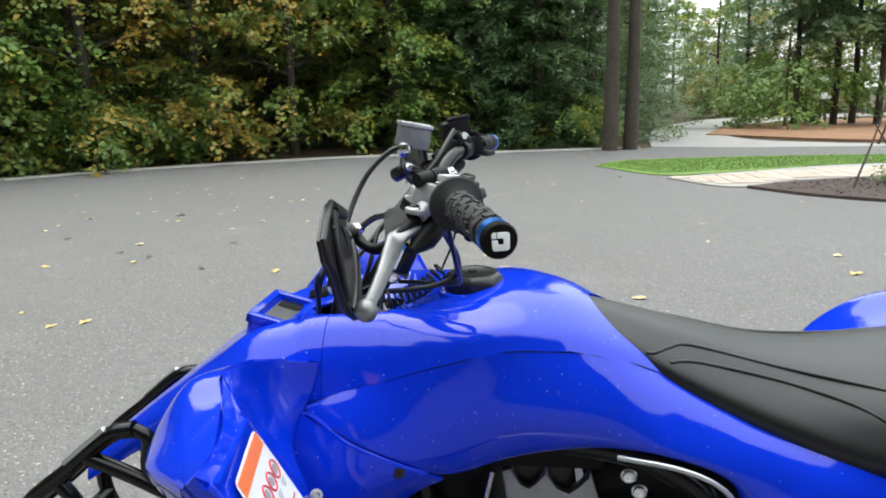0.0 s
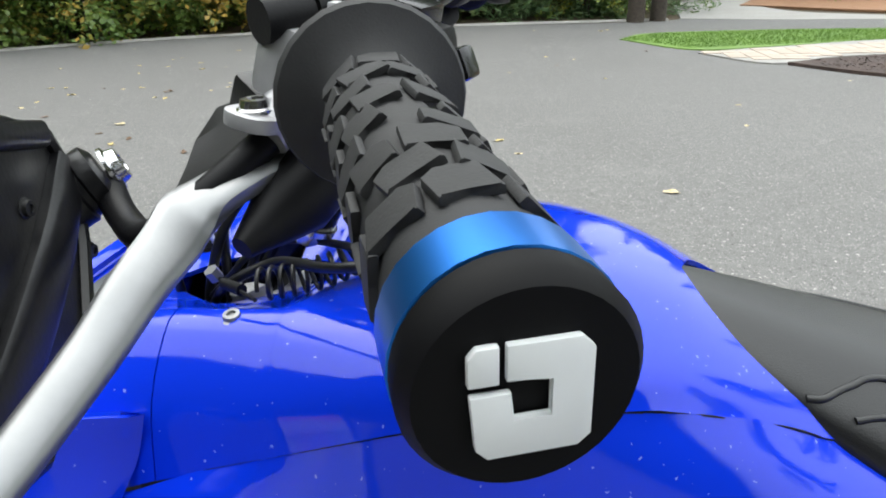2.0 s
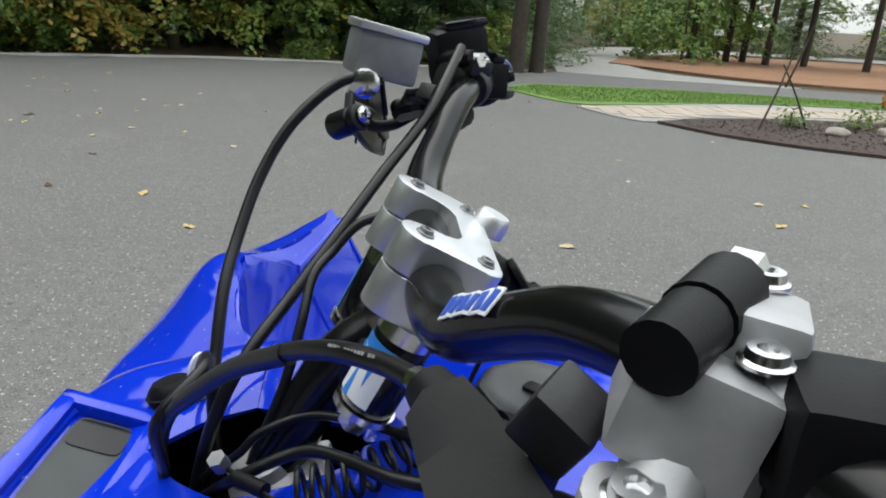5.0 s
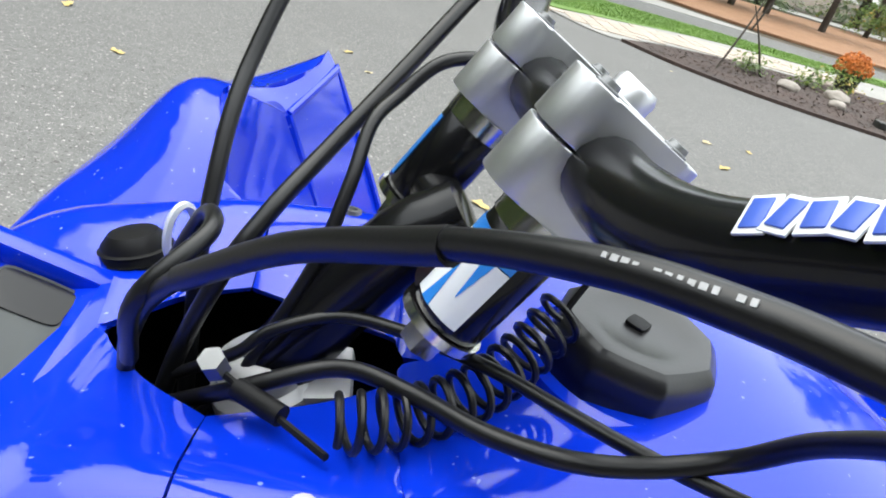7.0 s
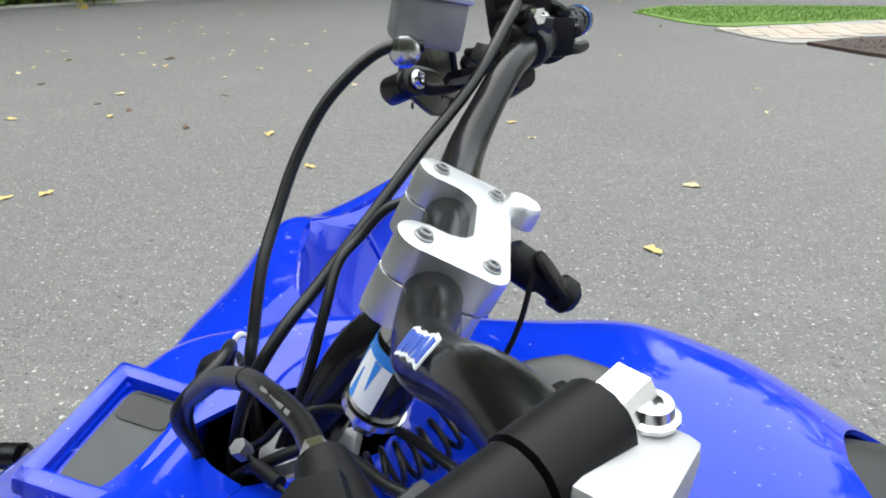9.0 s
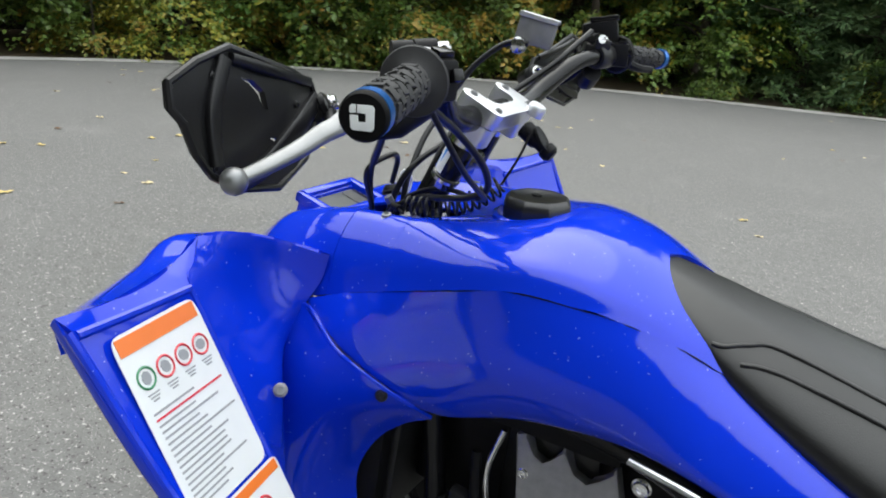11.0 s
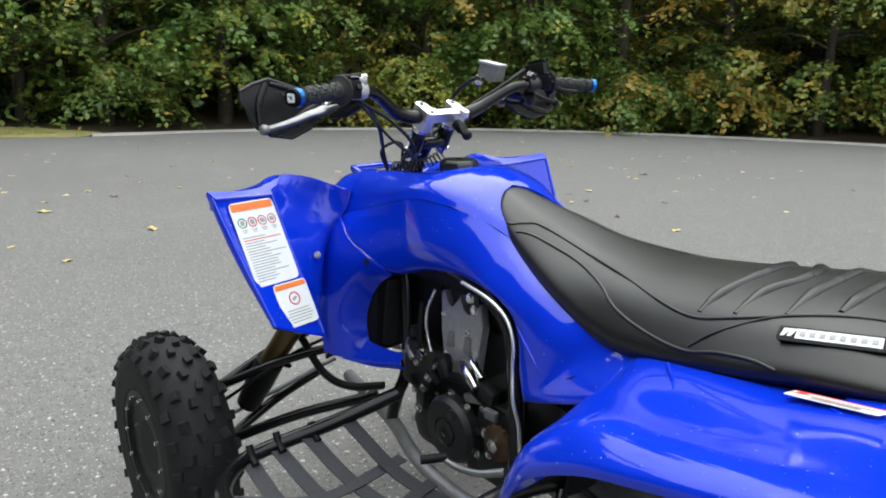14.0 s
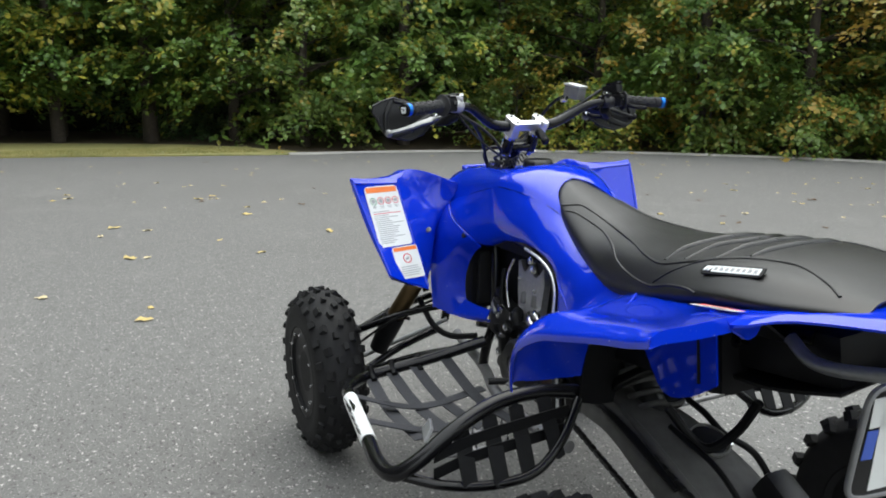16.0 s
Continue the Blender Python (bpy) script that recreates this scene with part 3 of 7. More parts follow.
    bmesh.ops.remove_doubles(fender, verts=fender.verts, dist=0.002)
    bmesh.ops.recalc_face_normals(fender, faces=fender.faces)
    fen = body("front_fender", fender, BLUE, "blue front fender with raised rear edge", solid=0.005, angle=24)
    # Proud border that frames the label face
    for line in ([(-0.160, 0.454, 0.893), (-0.097, 0.433, 0.783), (-0.036, 0.404, 0.666)], [step, (-0.117, 0.309, 0.745), (-0.052, 0.294, 0.618)], [(-0.157, 0.450, 0.890), (-0.172, 0.382, 0.884), step]):
        body("fender_rim", tube([(x + 0.002, y * side, z) for x, y, z in line], 0.0042, 8, 5), BLUE, "rounded border of the label face", fen)
    recess = [[(-0.325, 0.114, 0.782), (-0.305, 0.190, 0.800)], [(-0.395, 0.086, 0.742), (-0.360, 0.165, 0.765)], [(-0.470, 0.066, 0.690), (-0.420, 0.120, 0.690)]]
    body("lamp_recess", loft(recess, 4, 3, side), BLACK, "black recess beside the nose", solid=0.004)
    # Rear fender: rolled down in front of the wheel, a flat plate behind, a turned outer rim.
    rows = [[(0.505, 0.200, 0.560), (0.520, 0.270, 0.574), (0.535, 0.340, 0.588), (0.548, 0.390, 0.604), (0.561, 0.406, 0.599), (0.566, 0.405, 0.590)],
            [(0.530, 0.208, 0.645), (0.545, 0.270, 0.655), (0.565, 0.340, 0.666), (0.582, 0.405, 0.674), (0.597, 0.428, 0.660), (0.602, 0.428, 0.650)],
            [(0.555, 0.205, 0.690), (0.575, 0.270, 0.708), (0.602, 0.340, 0.720), (0.622, 0.414, 0.730), (0.638, 0.440, 0.712), (0.644, 0.440, 0.702)],
            [(0.580, 0.168, 0.742), (0.625, 0.250, 0.754), (0.665, 0.330, 0.763), (0.690, 0.414, 0.779), (0.712, 0.449, 0.757), (0.717, 0.449, 0.746)],
            [(0.660, 0.165, 0.764), (0.700, 0.262, 0.7745), (0.748, 0.345, 0.781), (0.768, 0.420, 0.797), (0.788, 0.456, 0.783), (0.792, 0.456, 0.772)],
            [(0.790, 0.168, 0.782), (0.815, 0.262, 0.7945), (0.850, 0.360, 0.805), (0.868, 0.430, 0.820), (0.884, 0.465, 0.812), (0.888, 0.465, 0.801)],
            [(0.850, 0.166, 0.791), (0.880, 0.268, 0.811), (0.915, 0.370, 0.823), (0.935, 0.440, 0.836), (0.950, 0.475, 0.831), (0.953, 0.475, 0.820)],
            [(0.890, 0.164, 0.797), (0.921, 0.280, 0.819), (0.955, 0.380, 0.833), (0.982, 0.452, 0.848), (1.000, 0.486, 0.848), (1.003, 0.486, 0.838)]]
    rear = soft_loft(rows, 6, 4, side)
    tail = [[(0.890, 0.164, 0.797), (0.921, 0.280, 0.819), (0.955, 0.380, 0.833), (0.982, 0.452, 0.848), (1.000, 0.486, 0.848)], [(0.892, 0.170, 0.785), (0.923, 0.280, 0.797), (0.957, 0.380, 0.815), (0.984, 0.452, 0.832), (1.001, 0.486, 0.838)]]
    soft_loft(tail, 2, 4, side, bm=rear)
    bmesh.ops.remove_doubles(rear, verts=rear.verts, dist=0.0015)
    bmesh.ops.recalc_face_normals(rear, faces=rear.faces)
    rfen = body("rear_fender", rear, BLUE, "blue rear fender with dust specks", solid=0.004, angle=40)
    body("plate_crease", tube([(x, y * side, z) for x, y, z in ((0.655, 0.205, 0.772), (0.700, 0.262, 0.7740), (0.748, 0.345, 0.780), (0.850, 0.362, 0.804), (0.955, 0.390, 0.832))], 0.0026, 8, 5), BLUE, "raised crease of the fender plate", rfen)
    tab = [[(0.888, 0.170, 0.799), (0.905, 0.225, 0.808), (0.921, 0.280, 0.818)], [(0.900, 0.185, 0.785), (0.913, 0.230, 0.790), (0.924, 0.268, 0.800)], [(0.905, 0.200, 0.774), (0.913, 0.226, 0.775), (0.922, 0.248, 0.788)]]
    body("fender_tab", loft(tab, 3, 3, side), BLUE, "small hanging tab of the rear fender", rfen, solid=0.004)
    rows = [[(0.628, 0.165, 0.745), (0.630, 0.160, 0.700), (0.634, 0.158, 0.655)], [(0.672, 0.168, 0.752), (0.674, 0.162, 0.670), (0.688, 0.158, 0.590)], [(0.740, 0.168, 0.765), (0.742, 0.162, 0.690), (0.750, 0.158, 0.605)], [(0.806, 0.170, 0.775), (0.806, 0.163, 0.710), (0.808, 0.158, 0.648)]]
    inner = body("inner_fender", loft(rows, 3, 3, side), BLUE, "blue inner fender", solid=0.004)
    body("panel_groove", tube([(0.768, 0.1685 * side, 0.745), (0.769, 0.165 * side, 0.70), (0.772, 0.162 * side, 0.640)], 0.003, 6, 3), BLACK, "dark groove", inner)

# Strip of body beside and behind the seat.
tail_rows = [section(0.86, (0.0, 0.80), (0.10, 0.80), (0.20, 0.802), (0.245, 0.806)), section(0.93, (0.0, 0.815), (0.10, 0.815), (0.19, 0.816), (0.272, 0.808)),
             section(0.97, (0.0, 0.825), (0.09, 0.825), (0.16, 0.824), (0.20, 0.815)), section(1.12, (0.0, 0.845), (0.07, 0.845), (0.12, 0.842), (0.15, 0.832))]
body("tail_cowl", halves(tail_rows), BLUE, "blue tail piece behind the seat", solid=0.004)

# Seat
zc = [(0.172, 0.906), (0.23, 0.890), (0.30, 0.871), (0.40, 0.847), (0.50, 0.840), (0.60, 0.847), (0.70, 0.859), (0.82, 0.870), (0.92, 0.864), (1.02, 0.846)]
ed = [(0.044, 0.886), (0.074, 0.850), (0.098, 0.812), (0.127, 0.774), (0.150, 0.746), (0.166, 0.752), (0.180, 0.772), (0.189, 0.802), (0.182, 0.816), (0.130, 0.826)]
rows = []
for (x, z), (w, ze) in zip(zc, ed):
    h = z - ze
    s = 0.36 if x < 0.5 else 0.26
    rows.append([(x, 0, z), (x, 0.42 * w, z - 0.06 * h), (x, 0.78 * w, z - s * h), (x + 0.004, 0.98 * w, z - 0.64 * h), (x + 0.004, 1.05 * w, ze + 0.12 * h), (x, 1.0 * w, ze - 0.006)])
seat_rows = rows
seat = body("seat", halves(rows, 5, 4), VINYL, "black ribbed vinyl seat with piping", solid=0.004)


SKIN = np.array([spline(row, 8) for row in np.array(seat_rows)])
SKIN = np.array([spline(SKIN[:, j], 8) for j in range(SKIN.shape[1])]).transpose(1, 0, 2)


def on_seat(u, v, lift=0.002):
    """A point on the seat's skin: u along its length, v from the middle to the edge (0 to 5)."""
    i, j = min(int(u * 8), SKIN.shape[0] - 2), min(int(v * 8), SKIN.shape[1] - 2)
    fu, fv = u * 8 - i, v * 8 - j
    a = SKIN[i, j] * (1 - fv) + SKIN[i, j + 1] * fv
    b = SKIN[i + 1, j] * (1 - fv) + SKIN[i + 1, j + 1] * fv
    n = np.cross(SKIN[i + 1, j] - SKIN[i, j], SKIN[i, j + 1] - SKIN[i, j])
    return a * (1 - fu) + b * fu + n / (np.linalg.norm(n) + 1e-9) * lift


# Wheels, which stand upright on the ground.
def wheel(x, y, r, w, rim_r, side, name, label, drop, rows, count):
    """A balloon tyre with small raised knobs round a covered rim."""
    m = pose(x, y, r, 90 if side < 0 else -90, 0, 0)

    def crown(o):
        return r - 0.008 - drop * (abs(o) / 0.45) ** 2.2

    low = crown(0.45)
    wall = [(rim_r, -0.38 * w), (rim_r + 0.010, -0.455 * w), (rim_r + 0.016, -0.472 * w), (rim_r + 0.019, -0.464 * w), (0.5 * (rim_r + low) + 0.008, -0.505 * w), (low - 0.008, -0.485 * w)]
    prof = wall + [(crown(o), o * w) for o in np.linspace(-0.45, 0.45, 13)] + [(a, -b) for a, b in wall[::-1]]
    t = part(name, lathe(prof, 56, m), RUBBER, quad, label)
    for off, bw, bl, phase, twist in rows:
        b = box(0.020, bl * 1.25, bw * 1.2, None, 0.0018)
        block = bpy.data.meshes.new("tread_knob")
        b.to_mesh(block)
        b.free()
        block.materials.append(RUBBER)
        tilt = math.degrees(math.atan(drop * 2.2 * (abs(off) / 0.45) ** 1.2 / (0.45 * w))) * (1 if off > 0 else -1)
        for k in range(count):
            a = 360.0 * (k + phase) / count
            knob = new("tread_knob", block)
            knob.matrix_basis = m @ pose(0, 0, 0, 0, 0, a) @ Matrix.Translation((crown(off) + 0.002, 0, off * w)) @ pose(0, 0, 0, twist * (1 if k % 2 else -0.6), tilt, 0)
            knob.parent = t
    rim = lathe([(rim_r + 0.006, -0.42 * w), (rim_r - 0.004, -0.38 * w), (rim_r - 0.012, 0.20 * w), (rim_r - 0.02, 0.36 * w), (rim_r + 0.004, 0.40 * w), (rim_r + 0.01, 0.46 * w), (rim_r - 0.006, 0.465 * w),
                 (rim_r - 0.014, 0.40 * w), (0.30 * rim_r, 0.37 * w), (0.26 * rim_r, 0.33 * w), (0.01, 0.33 * w)], 40, m)
    rim_ob = part("wheel_rim", rim, BLACK, quad, "dull black wheel cover")
    for k in range(12):
        a = 2 * math.pi * k / 12
        part("rim_bolt", lathe([(0.005, 0), (0.005, 0.006), (0.001, 0.007)], 8, m @ Matrix.Translation(((rim_r - 0.008) * math.cos(a), (rim_r - 0.008) * math.sin(a), 0.455 * w))), CHROME, rim_ob)


front_rows = [(-0.43, 0.014, 0.017, 0.0, 8), (-0.27, 0.013, 0.019, 0.5, 16), (-0.08, 0.013, 0.017, 0.1, -14), (0.08, 0.013, 0.017, 0.6, 14), (0.27, 0.013, 0.019, 0.0, -16), (0.43, 0.014, 0.017, 0.5, 8)]
rear_rows = [(-0.44, 0.026, 0.016, 0.0, 6), (-0.29, 0.022, 0.018, 0.5, 12), (-0.10, 0.024, 0.016, 0.1, -10), (0.10, 0.024, 0.016, 0.6, 10), (0.29, 0.022, 0.018, 0.0, -12), (0.44, 0.026, 0.016, 0.5, 6)]
for side in (-1, 1):
    wheel(-0.455, side * 0.463, 0.258, 0.150, 0.128, side, "front_tyre", "knobbly black front tyre", 0.034, front_rows, 22)
    wheel(0.825, side * 0.455, 0.246, 0.24, 0.118, side, "rear_tyre", "wide knobbly black rear tyre", 0.030, rear_rows, 22)

# ---- handlebar ----
STEER = LEAN @ Matrix.Translation((-0.0535, 0.003, 0.002)) @ pose(0, 0, 0, 0, 0, 3.7) @ Matrix.Translation((0.052, 0, 0))


def steer(name, bm, mat, label="", parent=None, **kw):
    bmesh.ops.transform(bm, matrix=STEER, verts=bm.verts)
    return part(name, bm, mat, parent or quad, label, **kw)


half_bar = [(-0.050, 0, 1.027), (-0.050, 0.05, 1.027), (-0.049, 0.085, 1.029), (-0.045, 0.12, 1.0395), (-0.033, 0.155, 1.059), (-0.019, 0.19, 1.0775), (-0.006, 0.225, 1.085), (0.0115, 0.29, 1.088), (0.028, 0.335, 1.087), (0.049, 0.41, 1.080)]
pts = [(x, -y, z) for x, y, z in half_bar[:0:-1]] + half_bar
rad = [0.011, 0.011, 0.011, 0.011, 0.0112, 0.0116, 0.0130, 0.0143, 0.0143]
bar = steer("handlebar", tube(pts, rad + [0.0143] + rad[::-1], 16, 5), GLOSS, "scratched black tapered handlebar")


def on_bar(o, side):
    """A place and the outward way on the bar, o metres from the middle."""
    h = np.array(half_bar)
    p = np.array([np.interp(o, h[:, 1], h[:, k]) for k in range(3)])
    d = np.array([np.interp(o + 0.004, h[:, 1], h[:, k]) - np.interp(o - 0.004, h[:, 1], h[:, k]) for k in range(3)])
    f = np.array([1, side, 1])
    return Vector(p * f), Vector(d * f).normalized()


for side in (-1, 1):
    a, d = on_bar(0.287, side)
    e, _ = on_bar(0.404, side)
    d = (e - a).normalized()
    m = along(a, e, 0)
    L = (e - a).length
    grip = steer("grip", lathe([(0.011, 0), (0.024, 0.0), (0.0265, 0.002), (0.0255, 0.0045), (0.018, 0.0065), (0.0136, 0.011), (0.0134, 0.014), (0.0134, L - 0.008), (0.012, L - 0.006)], 28, m), GRIPM, "black rubber grip with moulded blocks", bar)
    rng = random.Random(5)
    for k in range(9):
        for j in range(8):
            a0 = 2 * math.pi * (j + 0.5 * (k % 2) + rng.uniform(-0.08, 0.08)) / 8
            q = m @ pose(0, 0, 0.018 + k * (L - 0.034) / 8.5, 0, 0, math.degrees(a0)) @ Matrix.Translation((0.0138, 0, 0)) @ pose(0, 0, 0, rng.uniform(-11, 11), 0, 0)
            wide, long = rng.uniform(0.0088, 0.0112), rng.uniform(0.0098, 0.0128)
            if rng.random() < 0.86:
                steer("tread_block", prism([(-0.5 * long, -0.5 * wide), (0.5 * long, -0.5 * wide), (0.5 * long, 0.2 * wide), (0.2 * long, 0.5 * wide), (-0.5 * long, 0.5 * wide), (-0.36 * long, 0.0)], 0.0017, q @ pose(0, 0, 0, 0, 90, rng.choice((0, 180))), 0.0005), GRIPM, parent=grip)
    steer("lock_ring", lathe([(0.0140, L - 0.008), (0.0152, L - 0.0075), (0.0152, L + 0.0020), (0.0140, L + 0.0024)], 28, m), ANOD, "blue anodised lock ring", grip)
    cap = steer("end_cap", lathe([(0.0135, L + 0.0022), (0.0150, L + 0.0026), (0.0150, L + 0.0065), (0.0135, L + 0.0085), (0.001, L + 0.0088)], 40, m), CAPM, "black bar end cap", grip)
    # White plain emblem: a square ring with a notch.
    up = Vector((0, 0, 1))
    f = facing(e + d * 0.0096, up.cross(d) if side < 0 else up.cross(d), up)
    ring = [(-0.0072, 0.0014), (-0.0066, -0.0058), (-0.0052, -0.0072), (0.0056, -0.0072), (0.0072, -0.0058), (0.0072, 0.0058), (0.0056, 0.0074), (-0.0030, 0.0074), (-0.0030, 0.0028), (0.0026, 0.0028), (0.0026, -0.0026), (-0.0024, -0.0026), (-0.0024, 0.0014)]
    steer("emblem", prism(ring, 0.0012, f, 0.0003), WHITE, "white square emblem", cap)
    steer("emblem", prism([(-0.0074, 0.0026), (-0.0038, 0.0026), (-0.0038, 0.0074), (-0.0064, 0.0074), (-0.0074, 0.0062)], 0.0012, f, 0.0003), WHITE, "white square emblem", cap)


def sheet_with_holes(outline, holes):
    """A flat triangulated sheet in x and y with openings."""
    bm = bmesh.new()
    edges = []
    for loop in [outline, *holes]:
        v = [bm.verts.new((x, y, 0)) for x, y in loop]
        edges += [bm.edges.new((v[i], v[(i + 1) % len(v)])) for i in range(len(v))]
    bmesh.ops.triangle_fill(bm, use_beauty=True, use_dissolve=False, edges=edges)
    return bm


def bolt(m, r, mat, parent, lean=True, label=""):
    bm = lathe([(r * 1.25, 0), (r * 1.25, r * 0.2), (r, r * 0.3), (r * 0.9, r * 0.75), (r * 0.5, r * 0.78), (r * 0.45, r * 0.5), (r * 0.01, r * 0.5)], 14, m)
    return (body if lean else steer)("bolt", bm, mat, label, parent)


def blade_bm(points, half_width, half_thick, face):
    """A flat rounded blade along the points, its broad side turned to face."""
    p = spline(points, 5)
    hw = np.interp(np.linspace(0, 1, len(p)), np.linspace(0, 1, len(half_width)), half_width)
    rows = []
    for i, c in enumerate(p):
        t = Vector(p[min(i + 1, len(p) - 1)] - p[max(i - 1, 0)]).normalized()
        n = Vector(face)
        n = (n - t * n.dot(t)).normalized()
        a = t.cross(n)
        rows.append([Vector(c) + a * x * float(hw[i]) + n * y * half_thick for x, y in [*oval(2, 2, 16, 3.2), oval(2, 2, 16, 3.2)[0]]])
    bm = grid_bm(rows)
    bmesh.ops.remove_doubles(bm, verts=bm.verts, dist=1e-5)
    bmesh.ops.holes_fill(bm, edges=bm.edges)
    bmesh.ops.recalc_face_normals(bm, faces=bm.faces)
    return bm


# ---- bar clamp and steering column ----
CL = Matrix.Translation((-0.050, 0, 1.027)) @ pose(0, 0, 0, 0, 26, 0)
NOSE = [(-0.0145 - 0.0135 * math.sin(a), 0.0135 * math.cos(a)) for a in np.linspace(0, math.pi, 15)]


def tail(y0, y1, x, r):
    """Rounded back corners from y0 to y1."""
    s = 1 if y1 > y0 else -1
    return [(x - r + r * math.sin(a), y0 + s * (r - r * math.cos(a))) for a in np.linspace(0, math.pi / 2, 6)] + [(x - r + r * math.cos(a), y1 - s * (r - r * math.sin(a))) for a in np.linspace(0, math.pi / 2, 6)]


scoop = [(0.009 - 0.012 * (1 - math.cos(a)), 0.030 - 0.012 * (1 - math.sin(a))) for a in np.linspace(math.pi / 2, 0, 7)]
plan = [(x, y + 0.0435) for x, y in NOSE] + [(x, y) for x, y in scoop] + [(x, -y) for x, y in scoop[::-1]] + [(x, y - 0.0435) for x, y in NOSE] + tail(-0.057, 0.057, 0.029, 0.011)
clamp_ob = steer("bar_clamp", prism(plan, 0.0195, CL @ pose(0, 0, 0.0104), 0.0010), ALU, "matte silver aluminium handlebar clamp with two rounded noses", bar)
for y in (-0.0435, 0.0435):
    steer("clamp_block", prism([(x, v + y) for x, v in NOSE] + tail(y - 0.0135, y + 0.0135, 0.026, 0.008), 0.0235, CL @ pose(0, 0, -0.0122), 0.0010), ALU, "aluminium lower clamp half", clamp_ob)
    for x in (-0.0150, 0.0195):
        bolt(CL @ pose(x, y, 0.0200), 0.0040, LEVERM, clamp_ob, False)
    # Rubber mounted post below each clamp half
    post_x = -0.006 if y > 0 else 0.003
    steer("collar", lathe([(0.0165, -0.033), (0.0165, -0.024), (0.012, -0.0235)], 24, CL @ pose(post_x, y, 0)), CHROME, "zinc collar", clamp_ob)
    sl = steer("sleeve", lathe([(0.0152, -0.077), (0.0158, -0.076), (0.0158, -0.034), (0.0152, -0.033)], 24, CL @ pose(post_x, y, 0)), GLOSS, "black sleeve with blue and white print", clamp_ob)
    # the print wraps the outer front of the sleeve
    for mat, z0, z1, a0, a1, lab in ((WHITE, -0.073, -0.045, 120, 262, "white print"), (LIGHTBLUE, -0.0445, -0.038, 120, 262, "light blue print band")):
        if y > 0:
            a0, a1, mat, lab = 176, 190, LIGHTBLUE, "light blue print edge"
        strip = []
        for k in range(13):
            a = radians(a0 + (a1 - a0) * k / 12)
            strip.append([Vector((post_x + 0.0161 * math.cos(a), y + 0.0161 * math.sin(a), z)) for z in (z0, z1)])
        b = grid_bm(strip)
        bmesh.ops.transform(b, matrix=CL, verts=b.verts)
        steer("print", b, mat, lab, sl, solid=0.0004)
    for k, (c, w, z0, z1) in enumerate(() if y > 0 else ((150, 16, -0.073, -0.055), (178, 18, -0.061, -0.045), (205, 18, -0.073, -0.054), (232, 16, -0.063, -0.045))):
        pts = []
        for z, ww in ((z0, w if k % 2 == 0 else 1), (z1, 1 if k % 2 == 0 else w)):
            pts.append([Vector((post_x + 0.0164 * math.cos(radians(c + q * ww) * (1 if y < 0 else -1)), y + 0.0164 * math.sin(radians(c + q * ww) * (1 if y < 0 else -1)), z)) for q in (-0.5, 0, 0.5)])
        b = grid_bm(pts)
        bmesh.ops.transform(b, matrix=CL, verts=b.verts)
        steer("print", b, LIGHTBLUE, "light blue wedge", sl, solid=0.0004)
    steer("washer", lathe([(0.0175, -0.0815), (0.0175, -0.0775)], 24, CL @ pose(post_x, y, 0)), CHROME, "zinc washer", clamp_ob)
    steer("nut", lathe([(0.004, -0.096), (0.0085, -0.094), (0.0095, -0.0825), (0.0095, -0.0815)], 6, CL @ pose(post_x, y, 0)), CHROME, "zinc nut", clamp_ob)
yoke = tube([CL @ Vector((-0.006, -0.0435, -0.066)), CL @ Vector((0.0, -0.018, -0.066)), CL @ Vector((0.0, 0.018, -0.066)), CL @ Vector((-0.006, 0.0435, -0.066))], 0.0125, 12, 4)
steer("yoke", yoke, GLOSS, "black steering yoke", bar)
steer("steering_column", tube([CL @ Vector((0.0, 0, -0.055)), (-0.105, 0, 0.945), (-0.165, 0, 0.82), (-0.24, 0, 0.60)], [0.016, 0.017, 0.0175, 0.0175], 14, 4), GLOSS, "black steering column", bar)
# Tether switch behind the clamp
ts = steer("tether_switch", lathe([(0.009, 0), (0.011, 0.002), (0.011, 0.022), (0.008, 0.026), (0.008, 0.034), (0.0105, 0.036), (0.0105, 0.044), (0.007, 0.048)], 18, CL @ pose(0.036, 0.018, 0.002, 0, 100, 0)), BLACK, "black engine stop tether switch", bar)
steer("tether_clip", prism(oval(0.034, 0.022, 20), 0.004, CL @ pose(0.064, 0.014, 0.004, 0, 30, 0), 0.001), BLACK, "black oval clip", ts)
steer("switch_button", lathe([(0.011, 0), (0.011, 0.010), (0.009, 0.013), (0.001, 0.013)], 18, CL @ pose(0.034, 0.034, 0.016, 0, 0, 0)), ALU, "silver button", ts)

# Print on the left bend of the bar: a plain slanted badge of two blues.
a, d = on_bar(0.128, -1)
b, _ = on_bar(0.176, -1)
mid, d = (a + b) / 2, (b - a).normalized()
face = Vector((-0.75, 0.05, 0.66))
fm = facing(mid + (face - d * face.dot(d)).normalized() * 0.0134, d, (face - d * face.dot(d)).normalized().cross(d))
for i in range(6):
    x, tilt = -0.0235 + 0.0068 * i, -10 if i % 2 else 8
    h = 0.0118 - 0.0016 * math.sin(math.pi * i / 5)
    lift = -0.0012 * (x / 0.029) ** 2
    steer("badge", box(0.0072, h, 0.0008, fm @ pose(x, 0, lift, 0, 0, tilt), 0.0003), WHITE, "white badge edge", bar)
    steer("badge_mark", box(0.0048, h - 0.003, 0.0006, fm @ pose(x, 0, lift + 0.0006, 0, 0, tilt), 0.0002), MIDBLUE, "blue badge mark", bar)

